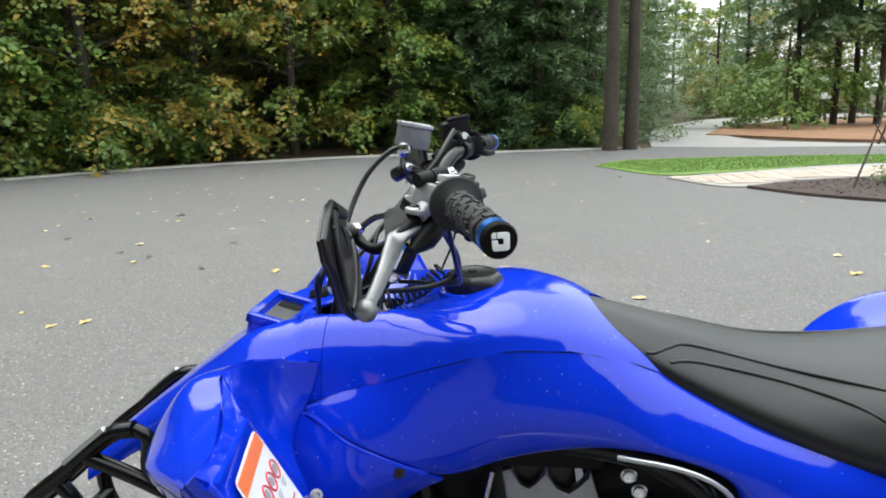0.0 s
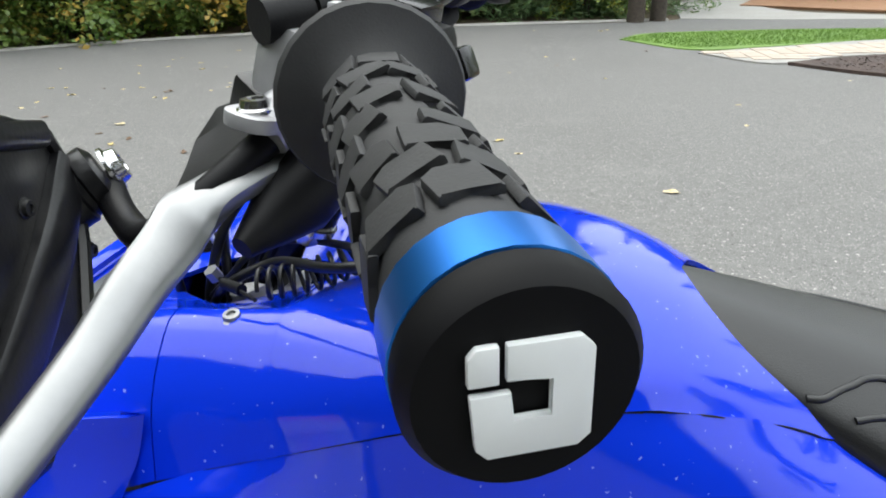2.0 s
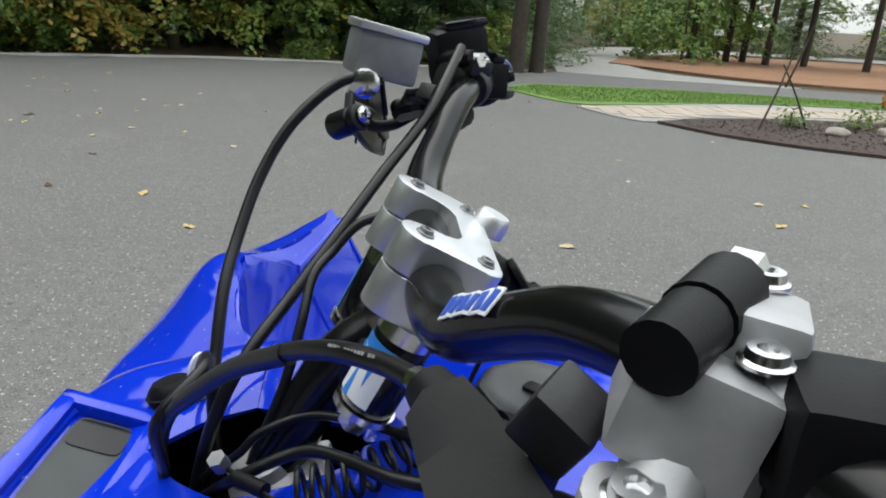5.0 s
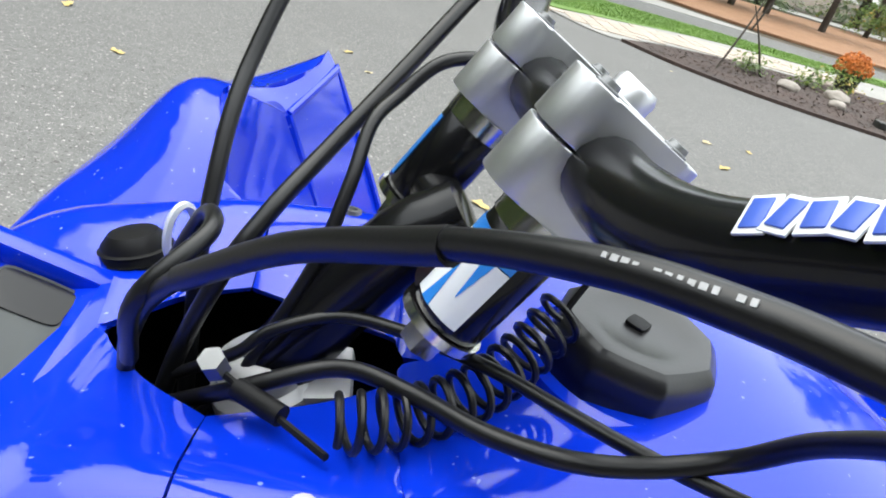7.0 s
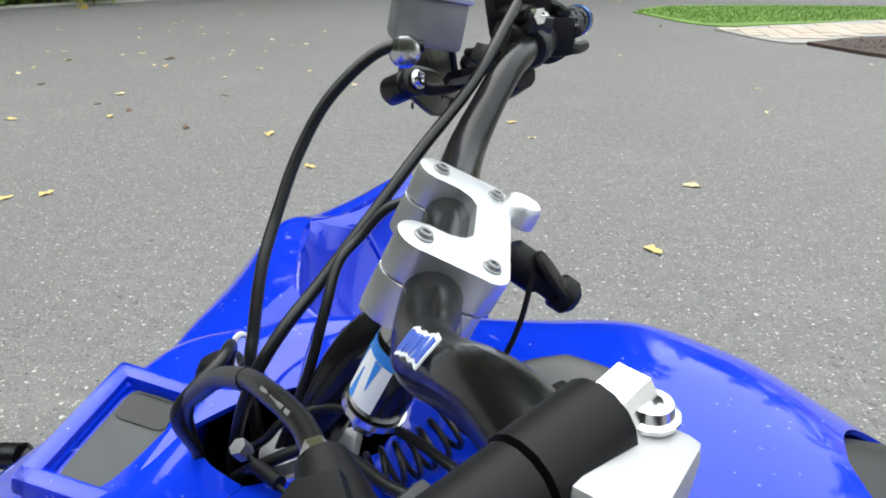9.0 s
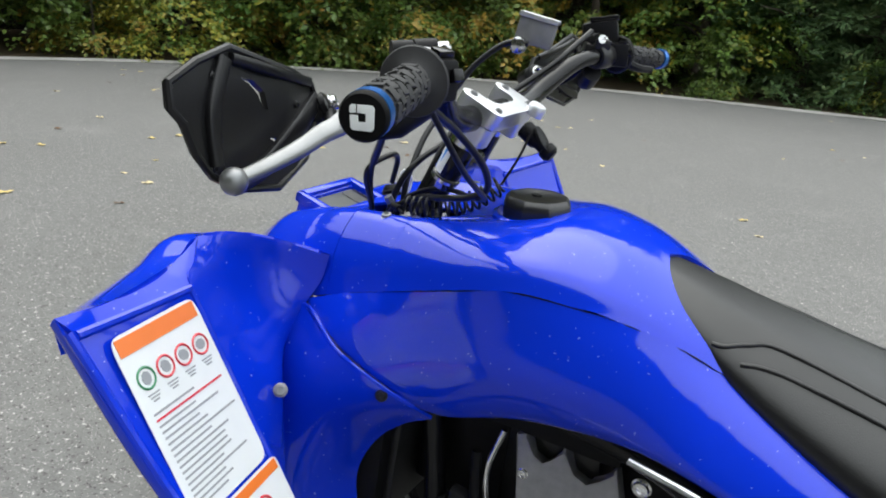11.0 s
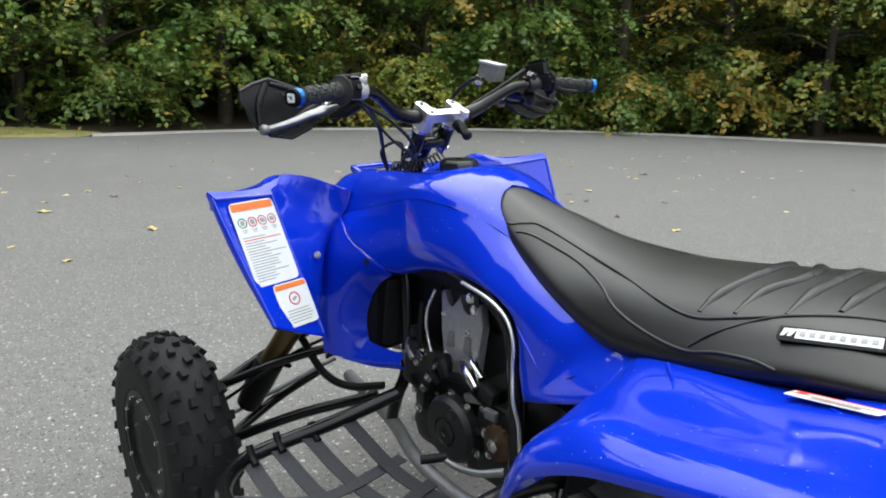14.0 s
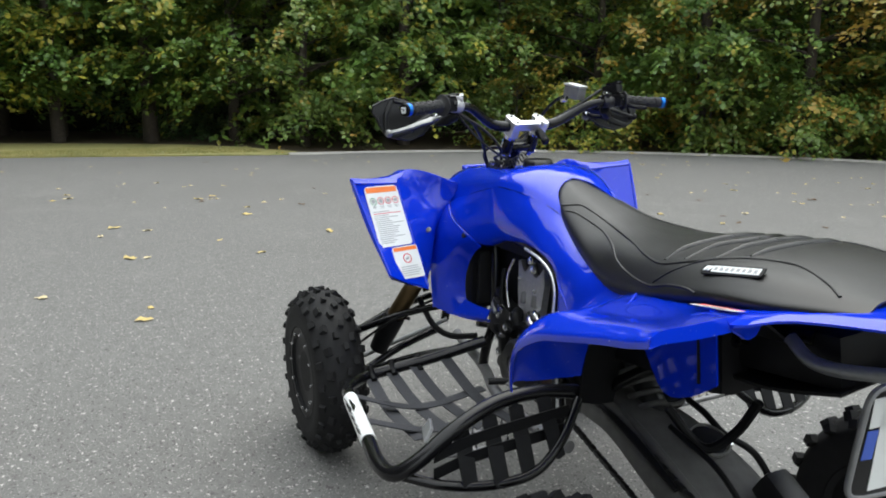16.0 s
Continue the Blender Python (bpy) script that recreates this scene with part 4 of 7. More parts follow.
# ---- hand controls ----
for side in (-1, 1):
    def mir(v):
        return (v[0], v[1] * side, v[2])

    p, d = on_bar(0.245, side)
    cast = LIGHTCAST if side < 0 else DARKCAST
    perch = steer("lever_perch", lathe([(0.0150, -0.016), (0.0172, -0.013), (0.0172, 0.013), (0.0150, 0.016)], 20, along(p - d, p + d)), cast, "cast alloy lever perch", bar)
    steer("perch_block", box(0.028, 0.034, 0.024, Matrix.Translation(mir((-0.014, 0.246, 1.090))) @ pose(0, 0, 0, 8 * side, 14, 24 * side), 0.0045), cast, "chunky cast alloy block", perch)
    steer("perch_cap", box(0.022, 0.026, 0.013, Matrix.Translation(mir((-0.001, 0.240, 1.103))) @ pose(0, 0, 0, 6 * side, 4, 30 * side), 0.003), cast, "cast alloy clamp cap", perch)
    steer("perch_arm", tube([mir((-0.014, 0.248, 1.084)), mir((-0.022, 0.258, 1.078)), mir((-0.028, 0.266, 1.072))], [0.0110, 0.0090, 0.0080], 12), cast, "cast alloy arm", perch)
    steer("pivot_plate", prism(oval(0.022, 0.022, 20, 2.6), 0.005, Matrix.Translation(mir((-0.029, 0.264, 1.077))) @ pose(0, 0, 0, 6 * side, 8, 30 * side), 0.0012), cast, "alloy pivot ear", perch)
    for x, o, z, r in ((-0.030, 0.265, 1.0795, 0.0055), (-0.006, 0.256, 1.1035, 0.0042), (0.006, 0.231, 1.109, 0.0042)):
        bolt(pose(*mir((x, o, z))), r, CHROME, perch, False)
    for u0, u1, r in ((0.0, 0.44, 0.0074), (0.47, 0.94, 0.0080)):
        a, e = Vector(mir((-0.028, 0.259, 1.106))), Vector(mir((-0.001, 0.231, 1.109)))
        steer("cable_adjuster", tube([a.lerp(e, u0), a.lerp(e, u1)], r, 16, 1), BLACK, "black cable adjuster barrel", perch)
    steer("adjuster_nut", tube([mir((-0.002, 0.233, 1.1085)), mir((0.004, 0.226, 1.1095))], 0.0064, 6), CHROME, "zinc nut", perch)
    steer("perch_gusset", box(0.016, 0.020, 0.014, Matrix.Translation(mir((-0.036, 0.236, 1.078))) @ pose(0, 0, 0, 0, 30, 35 * side), 0.002), DARKCAST, "dark angular gusset", perch)
    # switch housing
    p2 = on_bar(0.266, side)[0]
    sw = bmesh.new()
    box(0.036, 0.026, 0.032, Matrix.Translation(p2 + Vector((0.008, 0, 0.002))) @ pose(0, 0, 0, 0, 0, 20 * side), 0.005, sw)
    housing = steer("switch_housing", sw, BLACK, "black switch housing", bar)
    steer("switch_cap", box(0.012, 0.016, 0.008, Matrix.Translation(p2 + Vector((0.016, 0, 0.021))) @ pose(0, 0, 0, 0, 15, 20 * side), 0.002), GLOSS, "glossy switch", housing)
    steer("switch_cap", box(0.010, 0.010, 0.008, Matrix.Translation(p2 + Vector((0.029, 0, 0.006))) @ pose(0, 0, 0, 0, 70, 20 * side), 0.002), GLOSS, "glossy switch", housing)
    # lever: flat blade that ends in a ball
    drop = 0.0 if side < 0 else 0.016
    blade = [mir((x, o, z + drop)) for x, o, z in ((-0.012, 0.238, 1.064), (-0.025, 0.256, 1.062), (-0.038, 0.271, 1.0585), (-0.0480, 0.284, 1.053), (-0.0495, 0.298, 1.048), (-0.051, 0.318, 1.0435), (-0.053, 0.340, 1.036), (-0.056, 0.372, 1.028), (-0.059, 0.402, 1.022))]
    lv = blade_bm(blade, [0.0060, 0.0078, 0.0090, 0.0094, 0.0088, 0.0078, 0.0068, 0.0060, 0.0052], 0.0042, (0.5, -0.35 * side, 0.8))
    bmesh.ops.create_uvsphere(lv, u_segments=14, v_segments=10, radius=0.0098, matrix=Matrix.Translation(blade[-1]))
    steer("lever", lv, LEVERM if side < 0 else BLACK, "worn silver alloy lever" if side < 0 else "black lever", bar)
    # angular rubber boot over the pivot, and the dark casting below it
    hood = [[(-0.068, 0.214, 1.061), (-0.064, 0.211, 1.067), (-0.054, 0.209, 1.070)], [(-0.066, 0.231, 1.059), (-0.055, 0.226, 1.065), (-0.047, 0.224, 1.069)], [(-0.063, 0.249, 1.054), (-0.052, 0.245, 1.057), (-0.038, 0.246, 1.063)], [(-0.059, 0.274, 1.049), (-0.056, 0.272, 1.052), (-0.050, 0.269, 1.055)]]
    steer("dust_boot", grid_bm([[mir(v) for v in r] for r in hood]), BLACK, "black angular rubber dust boot", bar, solid=0.006, angle=16)
    steer("perch_underside", tube([mir((-0.008, 0.240, 1.064)), mir((-0.022, 0.262, 1.050)), mir((-0.034, 0.284, 1.041))], [0.013, 0.014, 0.004], 12, 3), BLACK, "black underside of the perch", perch)
    # hand guard shield
    outline = [(0.252, 1.052), (0.263, 1.072), (0.30, 1.085), (0.374, 1.106), (0.406, 1.098), (0.431, 1.087), (0.433, 1.071), (0.424, 1.060), (0.418, 1.040), (0.407, 1.024), (0.382, 1.010), (0.338, 1.002), (0.292, 1.016), (0.268, 1.034)]
    slots = [[(0.365, 1.085), (0.352, 1.082), (0.341, 1.073), (0.339, 1.060), (0.345, 1.062), (0.349, 1.072), (0.357, 1.080)], [(0.342, 1.040), (0.330, 1.038), (0.322, 1.030), (0.322, 1.018), (0.327, 1.020), (0.330, 1.030), (0.336, 1.036)]]
    g = sheet_with_holes(outline, slots)
    bmesh.ops.subdivide_edges(g, edges=g.edges[:], cuts=1)

    def guard_x(o, z):
        return -0.092 - 0.20 * max(0.0, 0.31 - o) + 0.085 * (o - 0.25) - 0.14 * (z - 1.05) - 0.5 * (o - 0.35) ** 2 - 0.4 * (z - 1.05) ** 2

    for v in g.verts:
        o, z = v.co.x, v.co.y
        v.co = (guard_x(o, z), o * side, z)
    guard = steer("hand_guard", g, GUARDM, "black plastic hand guard with two slots", bar, solid=0.005)
    rim = [mir((guard_x(o, z) + 0.003, o, z)) for o, z in outline]
    steer("guard_rim", tube([*rim, rim[0]], 0.0030, 8, 1, caps=False), GUARDM, "rounded rim", guard)
    for line, w in (([(0.258, 1.058), (0.300, 1.044), (0.345, 1.024), (0.385, 1.013)], 0.0085), ([(0.380, 1.099), (0.398, 1.066), (0.402, 1.030)], 0.0060), ([(0.270, 1.074), (0.330, 1.088), (0.374, 1.099)], 0.0045)):
        pts = [mir((guard_x(o, z) + 0.004, o, z)) for o, z in line]
        steer("guard_rib", blade_bm(pts, [w, w, w * 0.8], 0.0038, (1, 0, 0.1)), GUARDM, "broad raised rib", guard)
    for o, z in ((0.262, 1.030), (0.300, 1.060), (0.392, 1.088), (0.404, 1.028)):
        bolt(facing(mir((guard_x(o, z) + 0.003, o, z)), (0, -side, 0), (0, 0, 1)), 0.0026, DARKCAST, guard, False)
    steer("guard_post", lathe([(0.0110, 0), (0.0125, 0.002), (0.0125, 0.024), (0.0112, 0.025), (0.0112, 0.027), (0.0125, 0.028), (0.0125, 0.033), (0.009, 0.035)], 20, along(mir((-0.120, 0.268, 1.040)), mir((-0.095, 0.250, 1.054)), 0)), GUARDM, "black guard mount", guard)
    bolt(along(mir((-0.093, 0.248, 1.0555)), mir((-0.084, 0.243, 1.060)), 0.0), 0.0066, CHROME, guard, False)
    steer("guard_arm", tube([mir((-0.094, 0.250, 1.052)), mir((-0.084, 0.262, 1.044)), mir((-0.066, 0.280, 1.043)), mir((-0.048, 0.278, 1.054)), mir((-0.028, 0.262, 1.070))], 0.0055, 10), BLACK, "bent black guard arm", guard)

# Brake reservoir and throttle on the right
res = steer("brake_reservoir", box(0.050, 0.040, 0.034, Matrix.Translation((-0.078, 0.190, 1.112)) @ pose(0, 0, 0, 0, 12, 15), 0.004), CASTING, "grey brake fluid reservoir", bar)
steer("reservoir_lid", box(0.054, 0.044, 0.006, Matrix.Translation((-0.074, 0.190, 1.131)) @ pose(0, 0, 0, 0, 12, 15), 0.002), ALU, "aluminium lid", res)
steer("banjo", lathe([(0.009, 0), (0.011, 0.003), (0.011, 0.012), (0.006, 0.015)], 14, pose(-0.09, 0.168, 1.095, 90, 0, 0)), CHROME, "zinc banjo bolt", res)
thr = steer("throttle_housing", box(0.05, 0.034, 0.048, Matrix.Translation((-0.012, 0.272, 1.108)) @ pose(0, 0, 0, 0, -10, 16), 0.008), BLACK, "black thumb throttle housing", bar)
steer("throttle_lid", box(0.04, 0.026, 0.008, Matrix.Translation((-0.010, 0.272, 1.135)) @ pose(0, 0, 0, 0, -10, 16), 0.003), GLOSS, "black lid", thr)
steer("thumb_lever", tube([(0.01, 0.285, 1.085), (0.035, 0.305, 1.072), (0.05, 0.34, 1.068)], [0.007, 0.006, 0.005], 8), BLACK, "black thumb lever", thr)

# ---- cables ----
def cable(name, pts, r, label, mat=CABLEM):
    return body(name, tube(pts, r, 10, 8), mat, label)


lead = [(-0.055, -0.189, 1.062), (-0.065, -0.174, 1.058), (-0.082, -0.155, 1.051), (-0.105, -0.126, 1.033), (-0.138, -0.088, 1.001)]
clutch = cable("clutch_cable", [*lead, (-0.170, -0.060, 0.966), (-0.190, -0.040, 0.930), (-0.198, -0.022, 0.880), (-0.19, -0.015, 0.80)], 0.0037, "black scuffed clutch cable")
body("cable_boot", tube([(-0.038, -0.216, 1.061), (-0.045, -0.205, 1.0615), (-0.0515, -0.194, 1.0635)], [0.0098, 0.0094, 0.0070], 20, 3), BLACK, "black rubber cable boot", clutch)
body("cable_adjuster", tube([(-0.037, -0.217, 1.061), (-0.026, -0.231, 1.063)], 0.0082, 14, 1), DARKCAST, "dark knurled adjuster", clutch)
body("cable_ferrule", tube([(-0.0515, -0.194, 1.0635), (-0.0552, -0.1888, 1.0620)], 0.0042, 6, 1), CHROME, "zinc ferrule", clutch)
body("cable_sleeve", tube([(-0.103, -0.128, 1.034), (-0.138, -0.088, 1.001), (-0.172, -0.058, 0.963)], 0.0046, 12, 6), CABLEM, "worn sleeve on the cable", clutch)
run = spline(lead[1:3], 9)
rng = random.Random(21)
for k in range(14):
    if k in (2, 9):
        continue
    d = Vector(run[-1]) - Vector(run[0])
    m = facing(Vector(run[0]) + d * (k + 0.5) / 14 + Vector((-0.62, -0.25, 0.74)).normalized() * 0.0038, d, (0.3, 0.3, 0.6))
    body("cable_print", box(d.length * rng.uniform(0.035, 0.055), rng.uniform(0.0009, 0.0014), 0.0005, m), LIGHTCAST, "grey worn unreadable print", clutch)
cable("brake_hose", [(-0.090, 0.165, 1.100), (-0.118, 0.155, 1.098), (-0.150, 0.138, 1.070), (-0.170, 0.120, 1.035), (-0.181, 0.095, 0.998), (-0.185, 0.070, 0.971), (-0.185, 0.045, 0.937), (-0.184, 0.028, 0.905), (-0.18, 0.015, 0.80)], 0.0042, "black braided brake hose")
cable("throttle_cable", [(-0.030, 0.235, 1.120), (-0.054, 0.170, 1.077), (-0.084, 0.120, 1.041), (-0.111, 0.080, 1.007), (-0.136, 0.045, 0.976), (-0.154, 0.015, 0.955), (-0.170, -0.004, 0.925), (-0.185, -0.010, 0.870), (-0.19, -0.01, 0.80)], 0.0042, "black throttle cable")
cable("thin_wire", [(-0.070, 0.064, 1.030), (-0.094, 0.060, 1.023), (-0.110, 0.050, 1.007), (-0.120, 0.035, 0.996), (-0.124, 0.015, 0.974), (-0.132, -0.002, 0.940), (-0.155, -0.015, 0.88)], 0.0032, "thin black wire")
cable("wire_loom", [(-0.180, -0.020, 0.870), (-0.150, -0.043, 0.906), (-0.114, -0.043, 0.925), (-0.087, -0.062, 0.935), (-0.064, -0.084, 0.943), (-0.041, -0.097, 0.950), (-0.018, -0.101, 0.956), (0.006, -0.106, 0.970), (0.010, -0.125, 0.998), (0.002, -0.165, 1.034), (0.002, -0.205, 1.056), (0.004, -0.238, 1.074)], 0.0036, "black wire loom to the switches")
cable("thin_wire", [(-0.180, -0.012, 0.880), (-0.155, -0.021, 0.905), (-0.143, -0.019, 0.918), (-0.117, -0.017, 0.930), (-0.090, -0.030, 0.938), (-0.059, -0.052, 0.945), (-0.036, -0.074, 0.950), (-0.013, -0.095, 0.955), (0.012, -0.122, 0.966), (0.014, -0.170, 1.000), (0.012, -0.230, 1.062)], 0.0028, "thin black wire")
body("steering_bearing", lathe([(0.020, 0.0), (0.026, 0.003), (0.026, 0.012), (0.022, 0.016), (0.022, 0.024), (0.016, 0.028)], 24, pose(-0.138, -0.004, 0.868, 0, -20, 0)), LIGHTCAST, "bright cast steering bearing housing", cowl)
body("bearing_strap", box(0.050, 0.030, 0.010, pose(-0.128, -0.006, 0.884, 12, -14, 0), 0.003), LIGHTCAST, "bright alloy bracket in the opening", cowl)
cable("wire_loop", [(-0.195, -0.030, 0.900), (-0.188, -0.050, 0.945), (-0.170, -0.030, 0.965), (-0.178, 0.0, 0.955), (-0.192, 0.010, 0.92)], 0.0036, "looped black wire")
# coiled tether on the tank
coil = []
line = spline([(-0.113, -0.069, 0.921), (-0.087, -0.062, 0.924), (-0.062, -0.048, 0.928), (-0.042, -0.030, 0.936), (-0.024, -0.012, 0.952)], 60)
d = np.gradient(line, axis=0)
d /= np.linalg.norm(d, axis=1)[:, None]
for k, (c, t) in enumerate(zip(line, d)):
    t = Vector(t)
    u = t.cross(Vector((0, 0, 1))).normalized()
    w = u.cross(t)
    a = 2 * math.pi * k / 17.5
    coil.append(Vector(c) + 0.0105 * (u * math.cos(a) + w * math.sin(a)))
tether = body("tether", tube(coil, 0.0016, 8, 1), CABLEM, "coiled black plastic tether cord")
body("tether_end", tube([(-0.024, -0.012, 0.952), (-0.010, -0.002, 0.985), (-0.004, 0.010, 1.012)], 0.0016, 6, 4), BLACK, "straight cord end", tether)
body("tether_ferrule", tube([(-0.150, -0.046, 0.909), (-0.131, -0.059, 0.911)], 0.0044, 10, 1), BLACK, "black crimp", tether)
body("tether_lead", tube([(-0.113, -0.078, 0.914), (-0.122, -0.068, 0.911), (-0.152, -0.044, 0.910), (-0.160, -0.038, 0.911)], 0.0016, 6, 4), BLACK, "cord end", tether)
body("tether_nut", lathe([(0.0055, 0), (0.0055, 0.009)], 6, pose(-0.159, -0.038, 0.909, 20, -20, 0)), LEVERM, "dull zinc nut", tether)

# ---- fuel cap, display, key switch ----
capm = bmesh.new()
prof = []
for z, r in ((0.910, 0.0365), (0.916, 0.0390), (0.934, 0.0395), (0.940, 0.0385), (0.9435, 0.0350), (0.945, 0.0335), (0.9455, 0.0240), (0.9448, 0.0225), (0.9448, 0.0)):
    lobe = [1 if r < 0.03 else 0.25 + 0.77 * math.cos(math.pi / 8) / math.cos(a % (math.pi / 4) - math.pi / 8) for a in np.linspace(0, 2 * math.pi, 97)]
    prof.append([(0.018 + max(r, 1e-4) * f * math.cos(a), max(r, 1e-4) * f * math.sin(a), z) for f, a in zip(lobe, np.linspace(0, 2 * math.pi, 97))])
fuel = body("fuel_cap", grid_bm(prof, capm), CAPTOP, "satin black eight-sided fuel cap")
body("vent", prism(oval(0.010, 0.010, 16, 6), 0.002, pose(0.016, 0, 0.9455, 0, 0, 45), 0.0005), BLACK, "dark square vent", fuel)
body("cap_collar", lathe([(0.052, 0.912), (0.050, 0.922), (0.045, 0.924), (0.043, 0.914)], 40, pose(0.018, 0, 0)), BLUE, "blue collar round the cap", fuel)
G = Matrix.Translation((-0.252, -0.016, 0.884)) @ pose(0, 0, 0, 0, 16, 0)
body("display_housing", prism(oval(0.072, 0.112, 32, 7), 0.034, G @ pose(0, 0, -0.014), 0.004), BLUE, "raised blue display housing", cowl)
# Added black tray and walls: they shut out light below the steering opening
body("steering_tub", box(0.24, 0.20, 0.01, pose(-0.12, 0, 0.79), 0.003), BLACK, "added black tray that keeps the steering opening dark", cowl)
for y in (-0.098, 0.098):
    body("tub_wall", box(0.24, 0.006, 0.085, pose(-0.12, y, 0.835)), BLACK, "added black tray wall", cowl)
body("tub_wall", box(0.006, 0.20, 0.08, pose(-0.236, 0, 0.832)), BLACK, "added black tray wall", cowl)
disp = body("display", prism(oval(0.038, 0.084, 28, 9), 0.003, G @ pose(0, 0, 0.0035), 0.0006), LCD, "dark grey display window")
body("display_mask", prism(oval(0.034, 0.026, 24, 6), 0.001, G @ pose(0, 0.026, 0.0054)), GLOSS, "black mask of the display", disp)
for sx, sy, cx, cy in ((0.014, 0.112, 0.029, 0.0), (0.012, 0.112, -0.030, 0.0), (0.072, 0.013, 0.0, 0.0495), (0.072, 0.013, 0.0, -0.0495)):
    body("display_frame", box(sx, sy, 0.014, G @ pose(cx, cy, 0.006), 0.0035), BLUE, "raised blue bar round the display", cowl)
rimp = [G @ Vector((x, y, 0.003)) for x, y in oval(0.054, 0.098, 28, 8)]
body("display_rim", tube([*rimp, rimp[0]], 0.0055, 8, 1, caps=False), BLUE, "raised blue rim", disp)
key = body("key_switch", lathe([(0.019, 0), (0.0205, 0.003), (0.018, 0.010), (0.0165, 0.022), (0.012, 0.027), (0.001, 0.028)], 22, pose(-0.216, 0.056, 0.876, -8, -16, 0)), BLACK, "black rubber key switch cover")
for z in (0.013, 0.018):
    body("cover_rib", lathe([(0.0165, z), (0.0185, z + 0.001), (0.0165, z + 0.002)], 22, pose(-0.216, 0.056, 0.876, -8, -16, 0)), BLACK, parent=key)
loop = [(-0.198 + 0.010 * math.cos(a) * 0.5, 0.050 + 0.006 * math.cos(a), 0.912 + 0.016 * math.sin(a)) for a in np.linspace(0, 2 * math.pi, 14)]
body("key_loop", tube(loop, 0.0022, 6, 2, caps=False), WHITE, "white plastic loop", key)
for y in (-0.103, 0.103):
    bolt(pose(-0.118, y, 0.9135, -10 if y > 0 else 10, 0, 0), 0.0060, LEVERM, cowl)
    s = 1 if y > 0 else -1
    q = Vector((0.55, 0.62 * s, 0.55)).to_track_quat("Z", "Y").to_matrix().to_4x4()
    bolt(Matrix.Translation((-0.144, 0.247 * s, 0.750)) @ q, 0.0062, CASTING, cowl)
    q = Vector((0.10, 0.95 * s, 0.25)).to_track_quat("Z", "Y").to_matrix().to_4x4()
    bolt(Matrix.Translation((-0.062, 0.179 * s, 0.742)) @ q, 0.0062, DARKCAST, cowl)

# ---- labels on the fender, seat and rear fender ----
LU = (Vector((-0.153, -0.4345, 0.880)) - Vector((-0.078, -0.4175, 0.732)))
LR = Vector((-0.0248, 0.1038, -0.0025))
lab_n = LR.cross(LU).normalized()
LF = facing(Vector((-0.129, -0.374, 0.8005)) + lab_n * 0.0078, LR, LU)
sign = body("warning_label", prism(oval(0.104, 0.168, 32, 14), 0.0008, LF), WHITE, "white warning label with unreadable print")
body("label_band", box(0.096, 0.015, 0.0006, LF @ pose(0, 0.0735, 0.0007)), ORANGE, "orange heading band", sign)
for k in range(4):
    c = (-0.034 + 0.0232 * k, 0.0425)
    ring = tube([(c[0] + 0.0092 * math.cos(a), c[1] + 0.0092 * math.sin(a), 0.0006) for a in np.linspace(0, 2 * math.pi, 17)], 0.0012, 4, 1, caps=False)
    bmesh.ops.transform(ring, matrix=LF, verts=ring.verts)
    body("pictogram_ring", ring, GREEN if k == 0 else RED, parent=sign)
    body("pictogram", prism(oval(0.010, 0.012, 8), 0.0006, LF @ pose(c[0], c[1], 0.0006, 0, 0, 30 * k)), GREYP, parent=sign)
    for j in range(3):
        body("print_line", box(0.013 - 0.003 * j, 0.0013, 0.0005, LF @ pose(c[0], 0.0285 - 0.0028 * j, 0.0006)), GREYP, parent=sign)
rng = random.Random(8)
for k in range(17):
    w = 0.088 * rng.uniform(0.45, 1.0)
    body("print_line", box(w, 0.0019, 0.0005, LF @ pose(-0.044 + w / 2, 0.013 - 0.0054 * k, 0.0006)), RED if k == 1 else GREYP, parent=sign)
LF2 = LF @ pose(0.021, -0.1315, 0.0)
sign2 = body("warning_label", prism(oval(0.080, 0.088, 32, 14), 0.0008, LF2), WHITE, "small white warning label with unreadable print")
body("label_band", box(0.074, 0.010, 0.0006, LF2 @ pose(0, 0.0365, 0.0007)), ORANGE, "orange heading band", sign2)
ring = tube([(0.012 * math.cos(a), 0.010 + 0.012 * math.sin(a), 0.0006) for a in np.linspace(0, 2 * math.pi, 21)], 0.0014, 4, 1, caps=False)
bmesh.ops.transform(ring, matrix=LF2, verts=ring.verts)
body("pictogram_ring", ring, RED, parent=sign2)
body("pictogram", prism(oval(0.015, 0.006, 8), 0.0006, LF2 @ pose(0, 0.010, 0.0006, 0, 0, 25)), GREYP, parent=sign2)
for k in range(5):
    body("print_line", box(0.066 * rng.uniform(0.7, 1), 0.0018, 0.0005, LF2 @ pose(0, -0.012 - 0.0058 * k, 0.0006)), GREYP, parent=sign2)
RL = facing(Vector((0.858, -0.229, 0.8085)), (0.092, -0.012, 0.0165), (-0.03, 0.102, -0.020))
rsign = body("rear_label", prism(oval(0.096, 0.026, 24, 12), 0.0008, RL), WHITE, "narrow white label edged in red")
for y, h in ((0.0108, 0.0022), (0.0005, 0.0016)):
    body("label_band", box(0.092, h, 0.0005, RL @ pose(0, y, 0.0007)), RED if h > 0.002 else ORANGE, "red line", rsign)
body("pictogram", prism(oval(0.012, 0.010, 14), 0.0005, RL @ pose(-0.036, 0.004, 0.0008)), RED, parent=rsign)
for k in range(3):
    body("print_line", box(0.05, 0.0011, 0.0005, RL @ pose(0.004, -0.0035 - 0.0028 * k, 0.0007)), GREYP, parent=rsign)

